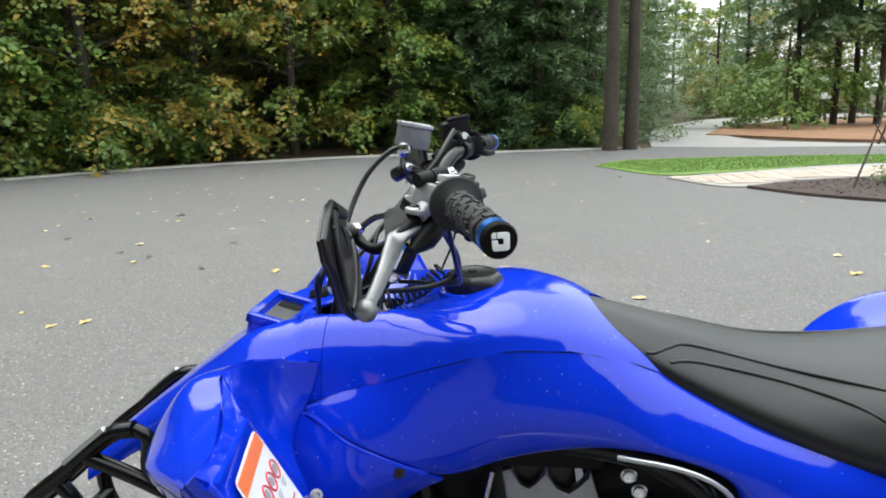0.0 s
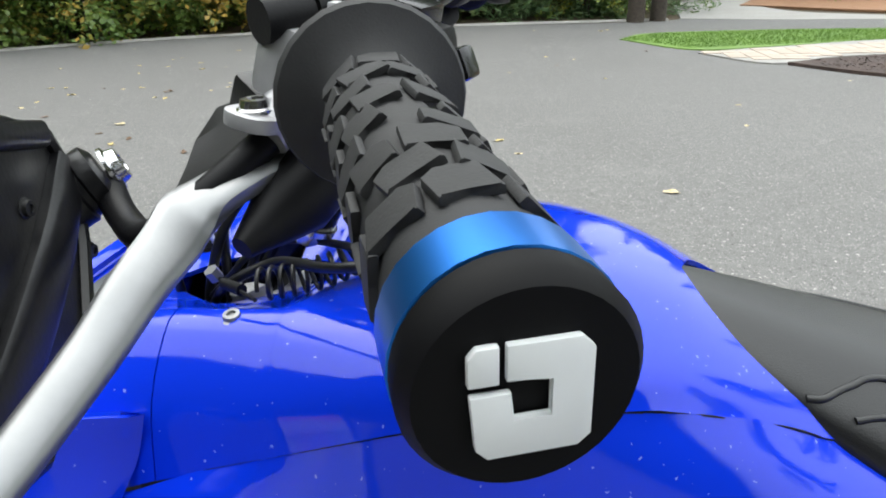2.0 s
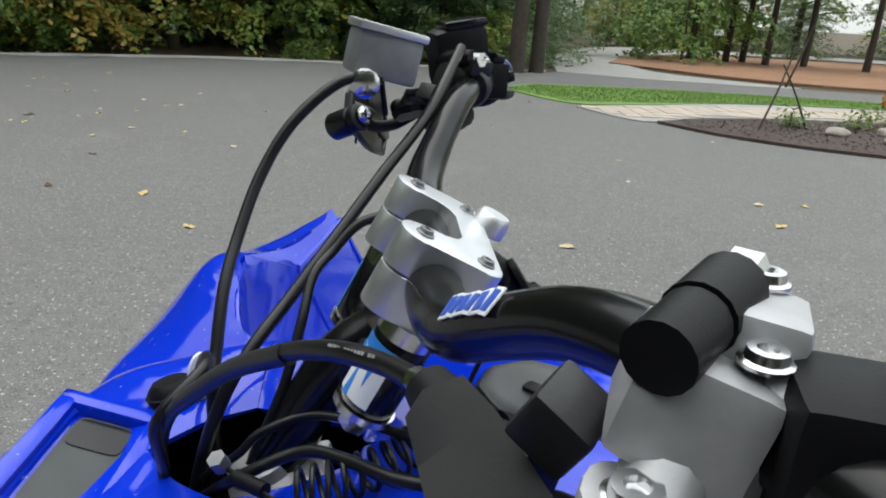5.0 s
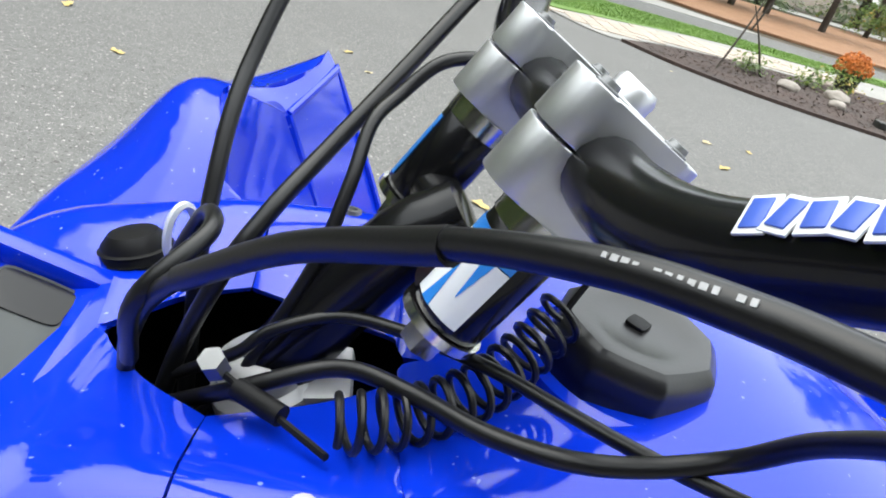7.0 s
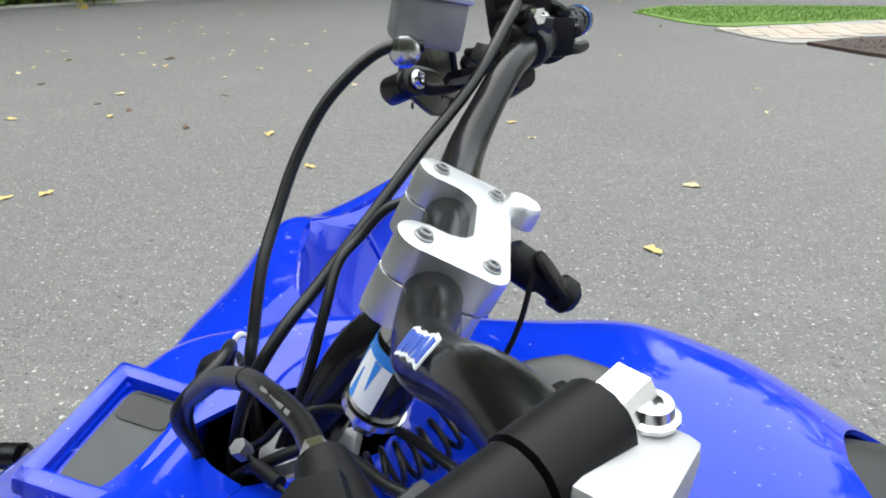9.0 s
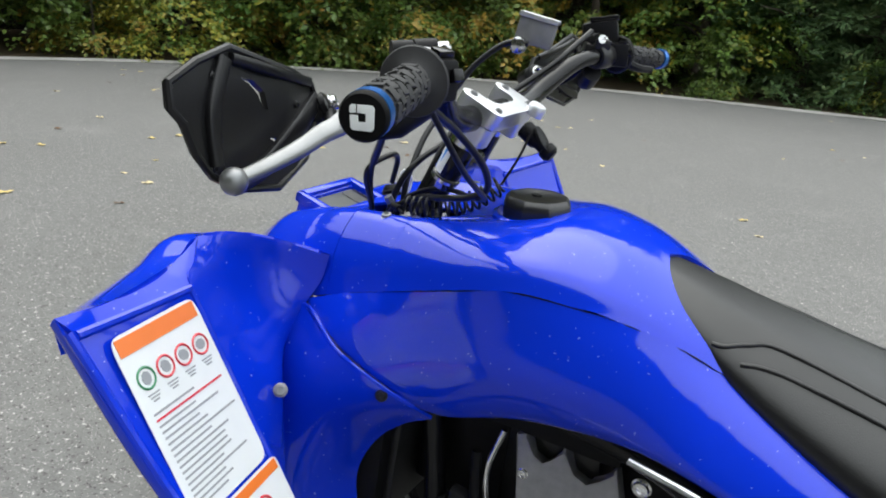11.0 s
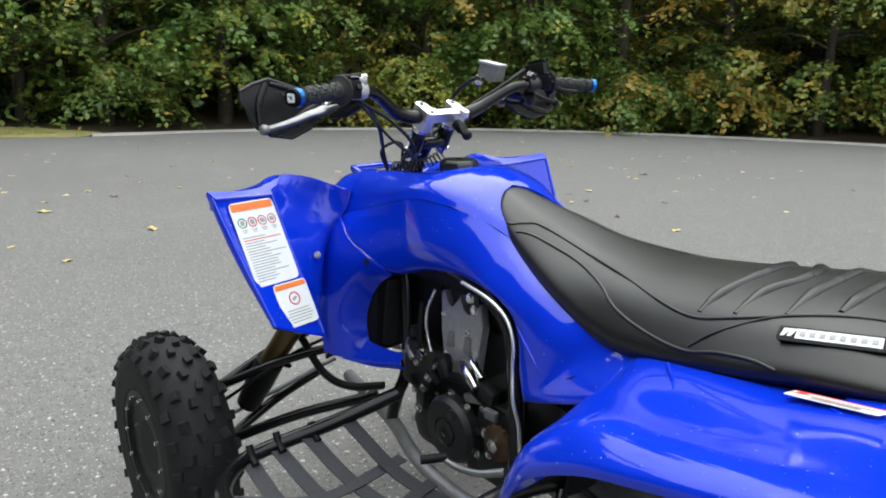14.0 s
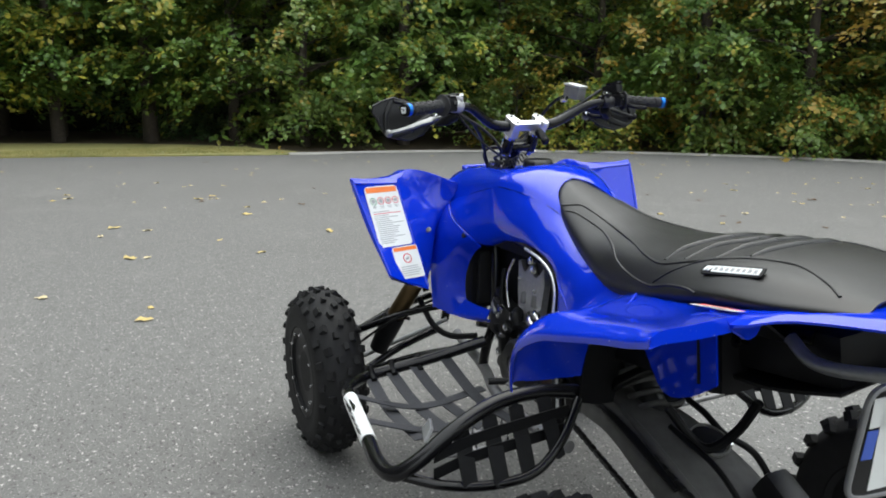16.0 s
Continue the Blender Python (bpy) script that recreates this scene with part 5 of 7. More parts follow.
# Seat piping, ribs and badge
def seat_line(uv, r, label, mat=VINYL, both=True):
    for s in ((-1, 1) if both else (-1,)):
        rib = r > 0.005
        pts = [on_seat(u, v, 0.0 if rib else 0.0018) * (1, s, 1) for u, v in uv]
        body("seat_rib" if rib else "piping", tube(pts, [0.004, r, r, r] if rib else r, 10, 5), mat, label, seat)


seat_line([(1.1, 3.1), (1.29, 2.64), (1.6, 1.85), (1.99, 1.35), (2.98, 1.18), (4.08, 1.52), (4.87, 2.02), (5.52, 2.3), (6.07, 2.13), (6.51, 1.85), (6.91, 1.57), (7.36, 1.35), (7.76, 1.29), (8.3, 1.7), (8.6, 2.3)], 0.0026, "raised seam")
seat_line([(1.54, 2.81), (1.85, 2.2), (2.24, 1.85), (3.03, 1.63), (3.73, 2.02), (4.23, 2.58), (4.87, 3.03), (5.57, 3.43), (6.02, 3.26), (6.41, 3.37), (6.65, 3.75)], 0.0026, "raised seam")
seat_line([(5.62, 3.2), (5.92, 2.58), (6.31, 2.08), (6.51, 1.85)], 0.0022, "raised seam")
for uv in ([(5.57, 2.13), (5.62, 1.4), (5.70, 0.5), (5.73, 0.0)], [(6.02, 2.02), (6.07, 1.07), (6.2, 0.4), (6.22, 0.0)], [(6.51, 1.8), (6.51, 0.9), (6.52, 0.4), (6.53, 0.0)], [(6.91, 1.4), (6.91, 0.9), (6.91, 0.5), (6.92, 0.0)]):
    seat_line(uv, 0.0085, "raised padded rib")
bl, br = Vector(on_seat(6.58, 2.39) * (1, -1, 1)), Vector(on_seat(7.53, 2.13) * (1, -1, 1))
bup = Vector(on_seat(7.0, 2.1) * (1, -1, 1)) - Vector(on_seat(7.0, 2.6) * (1, -1, 1))
BF = facing((bl + br) / 2 + (br - bl).cross(bup).normalized() * 0.004, br - bl, bup)
body("badge", prism([(-0.056, -0.008), (-0.052, -0.012), (0.052, -0.012), (0.056, -0.008), (0.054, 0.010), (-0.056, 0.010)], 0.003, BF, 0.0008), BLACK, "black moulded seat badge", seat)
body("badge_field", prism([(-0.036, -0.0075), (0.050, -0.0075), (0.049, 0.0065), (-0.036, 0.0065)], 0.001, BF @ pose(0, 0, 0.0018)), WHITE, "white badge field", seat)
for k in range(8):
    body("badge_mark", box(0.0062, 0.0075, 0.0006, BF @ pose(-0.029 + 0.0102 * k, -0.0005, 0.0026), 0.0004), GREYP, "grey plain mark", seat)
for k in range(2):
    body("badge_mark", prism([(-0.004, -0.005), (0.0, -0.005), (0.005, 0.006), (-0.002, 0.006)], 0.0008, BF @ pose(-0.048 + 0.007 * k, 0, 0.0018)), WHITE, "white slanted mark", seat)

# ---- chassis, engine and suspension ----
engine = body("crankcase", box(0.30, 0.20, 0.20, pose(0.13, 0.0, 0.43), 0.03), DARKCAST, "black cast engine case")
body("cylinder", box(0.13, 0.13, 0.20, pose(0.10, 0.0, 0.60, 0, -8, 0), 0.012), DARKCAST, "black cylinder", engine)
EP = facing((0.115, -0.078, 0.615), (1, 0, 0.05), (-0.12, 0.10, 1))
head = prism([(-0.054, 0.075), (-0.040, 0.080), (-0.032, 0.054), (-0.018, 0.047), (-0.006, 0.056), (0.006, 0.080), (0.016, 0.048), (0.034, 0.040), (0.050, 0.050), (0.064, 0.074), (0.074, 0.03), (0.066, -0.02), (0.060, -0.085), (0.010, -0.10), (-0.030, -0.085), (-0.046, 0.0)], 0.02, EP, 0.003)
hd = body("cylinder_head", head, LIGHTCAST, "grey cast cylinder head cover", engine)
for x in (-0.014, 0.036):
    body("boss", lathe([(0.009, 0), (0.010, 0.004), (0.008, 0.030), (0.004, 0.032)], 12, EP @ pose(x, -0.030, 0.010, -90, 0, 0)), CASTING, "cast boss", hd)
for x, y in ((-0.030, -0.05), (0.028, -0.065), (0.034, 0.01), (-0.040, 0.03)):
    bolt(EP @ pose(x, y, 0.010), 0.0055, CHROME, hd)
body("injector", tube([(0.165, -0.088, 0.585), (0.185, -0.105, 0.575), (0.215, -0.110, 0.560)], [0.010, 0.012, 0.008], 12, 3), CHROME, "zinc fitting", engine)
body("radiator", box(0.055, 0.285, 0.185, pose(-0.115, 0, 0.612, 0, 6, 0), 0.006), BLACK, "black radiator behind the shroud", engine)
body("radiator_frame", box(0.012, 0.25, 0.155, pose(-0.082, 0, 0.612, 0, 6, 0), 0.004), DARKCAST, "dusty black radiator core", engine)
body("fuel_tank", box(0.22, 0.20, 0.09, pose(0.06, 0, 0.805, 0, 3, 0), 0.03), BLACK, "black fuel tank under the cover", engine)
# Added filler block, stops light showing through the engine bay
body("electrics_box", box(0.13, 0.14, 0.20, pose(-0.02, 0, 0.655, 0, 4, 0), 0.015), BLACK, "added black filler block behind the radiator", engine)
body("intake_boot", tube([(0.17, -0.01, 0.66), (0.26, -0.01, 0.675), (0.36, 0.0, 0.665)], [0.05, 0.055, 0.075], 18, 4), BLACK, "black rubber intake boot", engine)
body("shock_linkage", box(0.12, 0.16, 0.13, pose(0.34, 0.0, 0.50, 0, 10, 0), 0.02), DARKCAST, "black frame casting behind the engine", engine)
body("heat_shield", box(0.22, 0.24, 0.05, pose(0.08, 0, 0.742, 0, 0, 0), 0.012), BLACK, "black heat shield under the tank", engine)
st = body("stator_cover", lathe([(0.068, 0), (0.068, 0.022), (0.060, 0.032), (0.030, 0.036), (0.028, 0.032), (0.001, 0.032)], 36, pose(0.156, -0.118, 0.440, 90, 0, 0)), DARKCAST, "round black stator cover", engine)
body("stator_plug", lathe([(0.024, 0), (0.024, 0.005), (0.020, 0.007), (0.008, 0.007), (0.007, 0.004), (0.001, 0.004)], 24, pose(0.158, -0.150, 0.440, 90, 0, 0)), DARKCAST, "slotted plug", st)
body("stator_plug", lathe([(0.012, 0), (0.012, 0.007), (0.004, 0.009), (0.001, 0.006)], 16, pose(0.176, -0.147, 0.482, 90, 0, 0)), DARKCAST, "slotted plug", st)
# fittings crowded in front of and above the crankcase
for c, d3, r0, mt, lb in (((0.020, -0.118, 0.556), (0.030, 0.018, 0.040), 14, DARKCAST, "black coil bracket"), ((-0.012, -0.112, 0.530), (0.026, 0.020, 0.030), -8, CASTING, "grey cast lug"), ((0.052, -0.128, 0.560), (0.022, 0.014, 0.018), 25, CHROME, "bright hose clamp"),
                          ((0.085, -0.120, 0.520), (0.040, 0.016, 0.014), 30, BLACK, "black cover rib"), ((0.205, -0.118, 0.520), (0.050, 0.018, 0.018), -14, CASTING, "grey pipe union"), ((0.060, -0.130, 0.468), (0.018, 0.016, 0.045), 10, DARKCAST, "black case rib"),
                          ((0.245, -0.122, 0.545), (0.040, 0.020, 0.030), 18, DARKCAST, "black sensor body"), ((0.030, -0.122, 0.500), (0.028, 0.020, 0.026), -20, BLACK, "black plug"), ((0.010, -0.105, 0.590), (0.034, 0.016, 0.024), 8, DARKCAST, "black thermostat housing"), ((0.262, -0.130, 0.512), (0.030, 0.012, 0.020), 0, CASTING, "grey bracket")):
    body("engine_fitting", box(*d3, pose(*c, 6, r0, 0), min(d3) * 0.25), mt, lb, engine)
for a0, b0, r0, mt in (((0.165, -0.108, 0.575), (0.225, -0.135, 0.552), 0.011, CHROME), ((0.10, -0.105, 0.565), (0.13, -0.125, 0.535), 0.013, BLACK), ((-0.02, -0.10, 0.565), (0.02, -0.125, 0.54), 0.010, CASTING)):
    body("engine_union", tube([a0, tuple((np.array(a0) + b0) / 2 + (0, -0.004, 0.004)), b0], [r0, r0 * 1.25, r0 * 0.8], 10, 2), mt, "threaded fitting", engine)
rng = random.Random(4)
for k in range(9):
    a = 2 * math.pi * k / 9 + 0.3
    bolt(pose(0.156 + 0.072 * math.cos(a), -0.128, 0.440 + 0.072 * math.sin(a), 90, 0, 0), 0.0062, CHROME if k % 3 else DARKCAST, engine)
for x, y, z in ((0.03, -0.125, 0.535), (0.055, -0.13, 0.49), (0.02, -0.12, 0.47), (0.07, -0.125, 0.515), (0.225, -0.115, 0.505), (0.248, -0.12, 0.42), (0.09, -0.12, 0.545), (0.045, -0.13, 0.44), (0.235, -0.12, 0.46), (-0.01, -0.115, 0.50)):
    bolt(pose(x, y, z, 90, rng.uniform(-20, 20), 0), rng.uniform(0.006, 0.009), CHROME, engine)
for c, d3, r0, mt, lb in (((0.03, -0.10, 0.52), (0.09, 0.05, 0.10), 12, DARKCAST, "black cast bracket"), ((0.19, -0.10, 0.525), (0.14, 0.04, 0.035), -6, BLACK, "black rubber hose clamp plate"), ((0.26, -0.09, 0.45), (0.10, 0.06, 0.15), 0, DARKCAST, "black sprocket cover"), ((0.055, -0.09, 0.42), (0.07, 0.06, 0.09), 20, DARKCAST, "black water pump")):
    body("engine_bracket", box(*d3, pose(*c, 0, r0, 0), 0.01), mt, lb, engine)
for pts, r, mt, lb in (([(0.045, -0.085, 0.69), (0.035, -0.10, 0.64), (0.045, -0.105, 0.585), (0.075, -0.11, 0.545), (0.11, -0.11, 0.54)], 0.0042, CHROME, "bright oil line"), ([(0.02, -0.10, 0.66), (0.03, -0.115, 0.60), (0.05, -0.12, 0.55)], 0.006, BLACK, "black hose"),
                       ([(0.12, -0.115, 0.535), (0.18, -0.12, 0.545), (0.24, -0.12, 0.525), (0.32, -0.10, 0.51)], 0.010, BLACK, "black hose"), ([(-0.02, -0.10, 0.58), (0.02, -0.11, 0.53), (0.06, -0.10, 0.50)], 0.009, BLACK, "black hose"),
                       ([(-0.05, -0.06, 0.55), (-0.02, -0.09, 0.49), (0.03, -0.11, 0.47)], 0.012, DARKCAST, "exhaust stub")):
    body("engine_line", tube(pts, r, 10, 5), mt, lb, engine)
for s in (-1, 1):
    def fr(pts):
        return [(x, y * s, z) for x, y, z in pts]

    rail = body("frame_rail", tube(fr([(0.02, 0.118, 0.775), (0.13, 0.122, 0.762), (0.235, 0.124, 0.742), (0.305, 0.130, 0.700), (0.330, 0.138, 0.63), (0.345, 0.146, 0.52), (0.352, 0.15, 0.42), (0.36, 0.15, 0.34)]), 0.017, 10, 5), GLOSS, "black painted frame rail")
    body("frame_trim", tube(fr([(0.20, 0.150, 0.756), (0.275, 0.155, 0.745), (0.322, 0.159, 0.724), (0.344, 0.163, 0.688), (0.353, 0.172, 0.640), (0.368, 0.184, 0.600), (0.380, 0.182, 0.560), (0.380, 0.176, 0.50), (0.380, 0.172, 0.42)]), 0.0033, 8, 5), ALU, "bright aluminium edge", rail)
    for p in ((0.215, 0.142, 0.728), (0.228, 0.143, 0.708), (0.39, 0.17, 0.425), (0.42, 0.17, 0.41)):
        bolt(pose(p[0], p[1] * s, p[2], -90 * s, 0, 0), 0.008, CHROME, rail)
    body("frame_tube", tube(fr([(-0.33, 0.07, 0.36), (-0.10, 0.10, 0.34), (0.06, 0.150, 0.335), (0.22, 0.165, 0.33), (0.40, 0.15, 0.335)]), 0.015, 12, 4), CASTING if s < 0 else GLOSS, "grey lower frame tube")
    body("frame_tube", tube(fr([(-0.10, 0.10, 0.34), (-0.06, 0.11, 0.42), (-0.03, 0.105, 0.50), (-0.045, 0.09, 0.66), (-0.08, 0.08, 0.78)]), 0.014, 12, 4), GLOSS, "black down tube")
    body("frame_tube", tube(fr([(-0.42, 0.07, 0.38), (-0.36, 0.075, 0.50), (-0.22, 0.08, 0.62), (-0.10, 0.085, 0.78)]), 0.014, 12, 4), GLOSS, "black front frame tube")
    # suspension
    hub = Vector((-0.40, 0.375 * s, 0.29))
    up_o, lo_o = (-0.405, 0.370, 0.385), (-0.395, 0.365, 0.245)
    for a, o, r, lb in (((-0.40, 0.115, 0.475), up_o, 0.0105, "black upper suspension arm"), ((-0.20, 0.120, 0.505), up_o, 0.0105, "black upper suspension arm"), ((-0.43, 0.075, 0.345), lo_o, 0.0125, "black lower suspension arm"), ((-0.16, 0.080, 0.375), lo_o, 0.0125, "black lower suspension arm")):
        mid = [(a[k] + o[k]) / 2 for k in range(3)]
        mid[2] += 0.012
        part("suspension_arm", tube(fr([a, mid, o]), r, 10, 5), GLOSS, quad, lb)
    part("arm_gusset", tube(fr([(-0.36, 0.23, 0.425), (-0.30, 0.235, 0.44)]), 0.006, 8, 2), GLOSS, quad, "black gusset")
    part("tie_rod", tube(fr([(-0.455, 0.345, 0.275), (-0.36, 0.075, 0.400)]), 0.0068, 10, 1), LEVERM, quad, "bright steering tie rod")
    part("brake_line", tube(fr([(-0.42, 0.37, 0.33), (-0.33, 0.30, 0.42), (-0.30, 0.22, 0.47), (-0.24, 0.14, 0.52)]), 0.004, 8, 5), BLACK, quad, "black brake line")
    part("steering_knuckle", tube(fr([(-0.405, 0.372, 0.40), (-0.40, 0.385, 0.31), (-0.395, 0.367, 0.225)]), [0.018, 0.028, 0.018], 12, 4), DARKCAST, quad, "black steering knuckle")
    part("axle_stub", tube(fr([(-0.42, 0.36, 0.285), (-0.447, 0.43, 0.267)]), 0.03, 14, 1), DARKCAST, quad, "black wheel hub")
    part("brake_disc", lathe([(0.085, -0.002), (0.085, 0.002), (0.04, 0.002)], 32, pose(-0.447, 0.372 * s, 0.267, 90, 0, 0)), CASTING, quad, "steel brake disc")
    sh = part("shock_body", tube(fr([(-0.275, 0.205, 0.585), (-0.365, 0.262, 0.42)]), 0.027, 18, 1), BRONZE, quad, "bronze anodised shock absorber")
    part("shock_shaft", tube(fr([(-0.355, 0.256, 0.44), (-0.415, 0.292, 0.315)]), [0.034, 0.033, 0.028], 16, 2), BLACK, sh, "black shock guard")
    for k in range(3):
        part("shock_mark", box(0.012, 0.002, 0.018, Matrix.Translation(fr([(-0.356 - 0.016 * k, 0.278 + 0.009 * k, 0.415 - 0.03 * k)])[0]) @ pose(0, 0, 0, 0, 28, 30 * s), 0.0004), GREYP, sh, "grey plain mark")
    # reservoir hose
    part("shock_hose", tube(fr([(-0.30, 0.20, 0.50), (-0.22, 0.19, 0.44), (-0.16, 0.16, 0.42), (-0.08, 0.12, 0.44)]), 0.009, 8, 5), BLACK, quad, "black hose")
    # nerf bar with net and heel guard
    nerf = part("nerf_bar", tube(fr([(-0.02, 0.125, 0.445), (-0.06, 0.25, 0.405), (-0.105, 0.39, 0.368), (-0.085, 0.465, 0.365), (0.0, 0.525, 0.380), (0.10, 0.552, 0.402), (0.30, 0.580, 0.400), (0.40, 0.594, 0.400), (0.462, 0.586, 0.406), (0.485, 0.545, 0.435), (0.487, 0.47, 0.485), (0.475, 0.38, 0.515), (0.47, 0.28, 0.520), (0.48, 0.17, 0.505)]), 0.0155, 14, 5), GLOSS, quad, "black tubular nerf bar")
    part("bar_sleeve", tube(fr([(0.10, 0.552, 0.402), (0.20, 0.566, 0.401), (0.31, 0.5815, 0.400)]), 0.0172, 14, 4), WHITE, nerf, "white printed sleeve with black marks")
    for k in range(6):
        part("sleeve_mark", box(0.018, 0.0016, 0.016, Matrix.Translation(fr([(0.135 + 0.03 * k, 0.5725 + 0.0042 * k, 0.413)])[0]) @ pose(0, 0, 0, 40 * -s, 20 * (k % 2) - 10, 8 * s), 0.0003), GLOSS, nerf, "black plain mark")
    part("heel_tube", tube(fr([(0.470, 0.570, 0.402), (0.508, 0.50, 0.386), (0.536, 0.41, 0.380), (0.545, 0.32, 0.392), (0.530, 0.25, 0.44), (0.495, 0.19, 0.50)]), 0.0100, 12, 5), GLOSS, nerf, "black lower heel tube")
    for z0, z1 in ((0.468, 0.480), (0.432, 0.442)):
        line = spline(fr([(0.490, 0.515, z0 - 0.03), (0.508, 0.44, z0), (0.512, 0.34, z1), (0.505, 0.22, z1 + 0.005)]), 6)
        part("heel_strap", grid_bm([[v + (0, 0, 0.012), v, v - (0, 0, 0.012)] for v in line]), BLACK, nerf, "black webbing strap", solid=0.003)
    for o, t0, t1 in ((0.47, 0.485, 0.382), (0.41, 0.50, 0.376), (0.35, 0.51, 0.382), (0.285, 0.515, 0.41)):
        b0 = Vector((0.482, o * s, t0))
        b1 = Vector((0.548 if o < 0.42 else 0.53, (o - 0.03) * s, t1))
        part("heel_strap", prism(oval(0.034, (b1 - b0).length, 8, 8), 0.004, facing((b0 + b1) / 2, (0, -s, 0), b0 - b1)), BLACK, nerf, "black webbing strap")
    strap = [((-0.060, 0.235, 0.405), (0.09, 0.205, 0.335), (0.24, 0.185, 0.330)), ((-0.086, 0.315, 0.385), (0.06, 0.285, 0.325), (0.27, 0.26, 0.325)), ((-0.102, 0.375, 0.368), (0.05, 0.355, 0.320), (0.28, 0.34, 0.325)), ((-0.100, 0.435, 0.362), (0.04, 0.43, 0.322), (0.24, 0.43, 0.335)),
             ((0.03, 0.530, 0.378), (0.06, 0.36, 0.328), (0.06, 0.17, 0.345)), ((0.19, 0.56, 0.390), (0.19, 0.37, 0.328), (0.16, 0.17, 0.338))]
    for n, (a, b, c) in enumerate(strap):
        line = spline(fr([a, b, c]), 8)
        wv = np.array((0, 0.016, 0)) if n < 4 else np.array((0.015, 0, 0))
        lift = np.array((0, 0, 0.003 * (n < 4)))
        part("net_strap", grid_bm([[p - wv + lift, p + lift, p + wv + lift] for p in line]), STRAP, nerf, "dark grey nylon strap", solid=0.003)
    for k, (x, o) in enumerate(((-0.085, 0.30), (-0.104, 0.37), (-0.10, 0.43), (-0.063, 0.22), (-0.04, 0.50))):
        part("strap_hook", tube(fr([(x, o, 0.42 - 0.12 * (o - 0.2)), (x + 0.012, o, 0.395 - 0.1 * (o - 0.2)), (x + 0.03, o, 0.385 - 0.1 * (o - 0.2))]), 0.008, 8, 3), BLACK, nerf, "black strap hook")
    # peg: toothed frame
    peg = part("foot_peg", tube(fr([(0.33, 0.19, 0.362), (0.31, 0.30, 0.362), (0.30, 0.42, 0.362), (0.33, 0.45, 0.362), (0.37, 0.42, 0.362), (0.38, 0.30, 0.362), (0.38, 0.19, 0.362)]), 0.007, 8, 3), CASTING, quad, "steel foot peg with teeth")
    for k in range(9):
        for x in (0.303 + 0.001 * k, 0.375):
            part("tooth", lathe([(0.0055, 0), (0.0045, 0.008), (0.002, 0.016)], 6, pose(x, (0.205 + 0.026 * k) * s, 0.366)), CHROME, peg)
    part("peg_plate", prism([(-0.032, -0.012), (0.032, -0.012), (0.026, 0.020), (-0.026, 0.020)], 0.008, pose(0.27, 0.43 * s, 0.372, 60, 0, 20 * s), 0.002), ALU, peg, "bright end plate")

# Swing arm: a broad cast plate with rounded cheeks, a window and a rib
arm_rows = [[(0.40, -0.118, 0.415), (0.40, -0.112, 0.448), (0.40, -0.040, 0.452), (0.40, 0.020, 0.445), (0.40, 0.026, 0.410)],
            [(0.50, -0.122, 0.410), (0.50, -0.116, 0.448), (0.50, -0.030, 0.452), (0.50, 0.040, 0.446), (0.50, 0.048, 0.405)],
            [(0.60, -0.124, 0.370), (0.60, -0.118, 0.415), (0.60, -0.020, 0.420), (0.60, 0.070, 0.414), (0.60, 0.078, 0.365)],
            [(0.70, -0.122, 0.320), (0.70, -0.116, 0.372), (0.70, -0.010, 0.378), (0.70, 0.090, 0.370), (0.70, 0.098, 0.318)],
            [(0.80, -0.112, 0.235), (0.80, -0.106, 0.318), (0.80, 0.000, 0.322), (0.80, 0.095, 0.316), (0.80, 0.102, 0.235)],
            [(0.86, -0.100, 0.225), (0.86, -0.094, 0.282), (0.86, 0.000, 0.286), (0.86, 0.088, 0.280), (0.86, 0.094, 0.225)]]
arm = soft_loft(arm_rows, 5, 5)
sa = body("swing_arm", arm, ARMCAST, "dark grey cast swing arm", solid=0.012)
# Solid black discs carry the shade of the two windows as colour
for c, rx, ry in (((0.503, 0.030, 0.4590), 0.034, 0.040), ((0.628, 0.028, 0.4150), 0.040, 0.042)):
    wm = pose(*c, 0, 6 if c[0] < 0.55 else 22, 0)
    ring = [(rx * math.cos(a), ry * math.sin(a)) for a in np.linspace(0, 2 * math.pi, 28, endpoint=False)]
    body("arm_window", prism(ring, 0.014, wm, 0.002), BLACK, "black disc put in for the shaded window of the casting", sa)
    body("arm_window_rim", tube([(x, y, 0.006) for x, y in [*ring, ring[0]]], 0.0045, 8, 1, m=wm, caps=False), ARMCAST, "raised window rim", sa)
body("arm_nut", lathe([(0.011, 0), (0.011, 0.010), (0.006, 0.013)], 6, pose(0.632, 0.082, 0.398, 0, 20, 0)), CHROME, "zinc nut", sa)
body("arm_hose", tube([(0.520, 0.060, 0.468), (0.575, 0.070, 0.448), (0.622, 0.078, 0.420), (0.655, 0.120, 0.390), (0.668, 0.150, 0.350), (0.690, 0.165, 0.30)], 0.0075, 10, 5), BLACK, "black brake hose", sa)
body("arm_rib", tube([(0.44, -0.085, 0.458), (0.55, -0.090, 0.440), (0.68, -0.092, 0.390), (0.80, -0.085, 0.328)], 0.010, 10, 4), ARMCAST, "raised cast rib", sa)
body("chain_guide", tube([(0.47, -0.122, 0.462), (0.58, -0.124, 0.436), (0.70, -0.122, 0.386)], [0.006, 0.010, 0.006], 10, 4), BLACK, "black chain guide", sa)
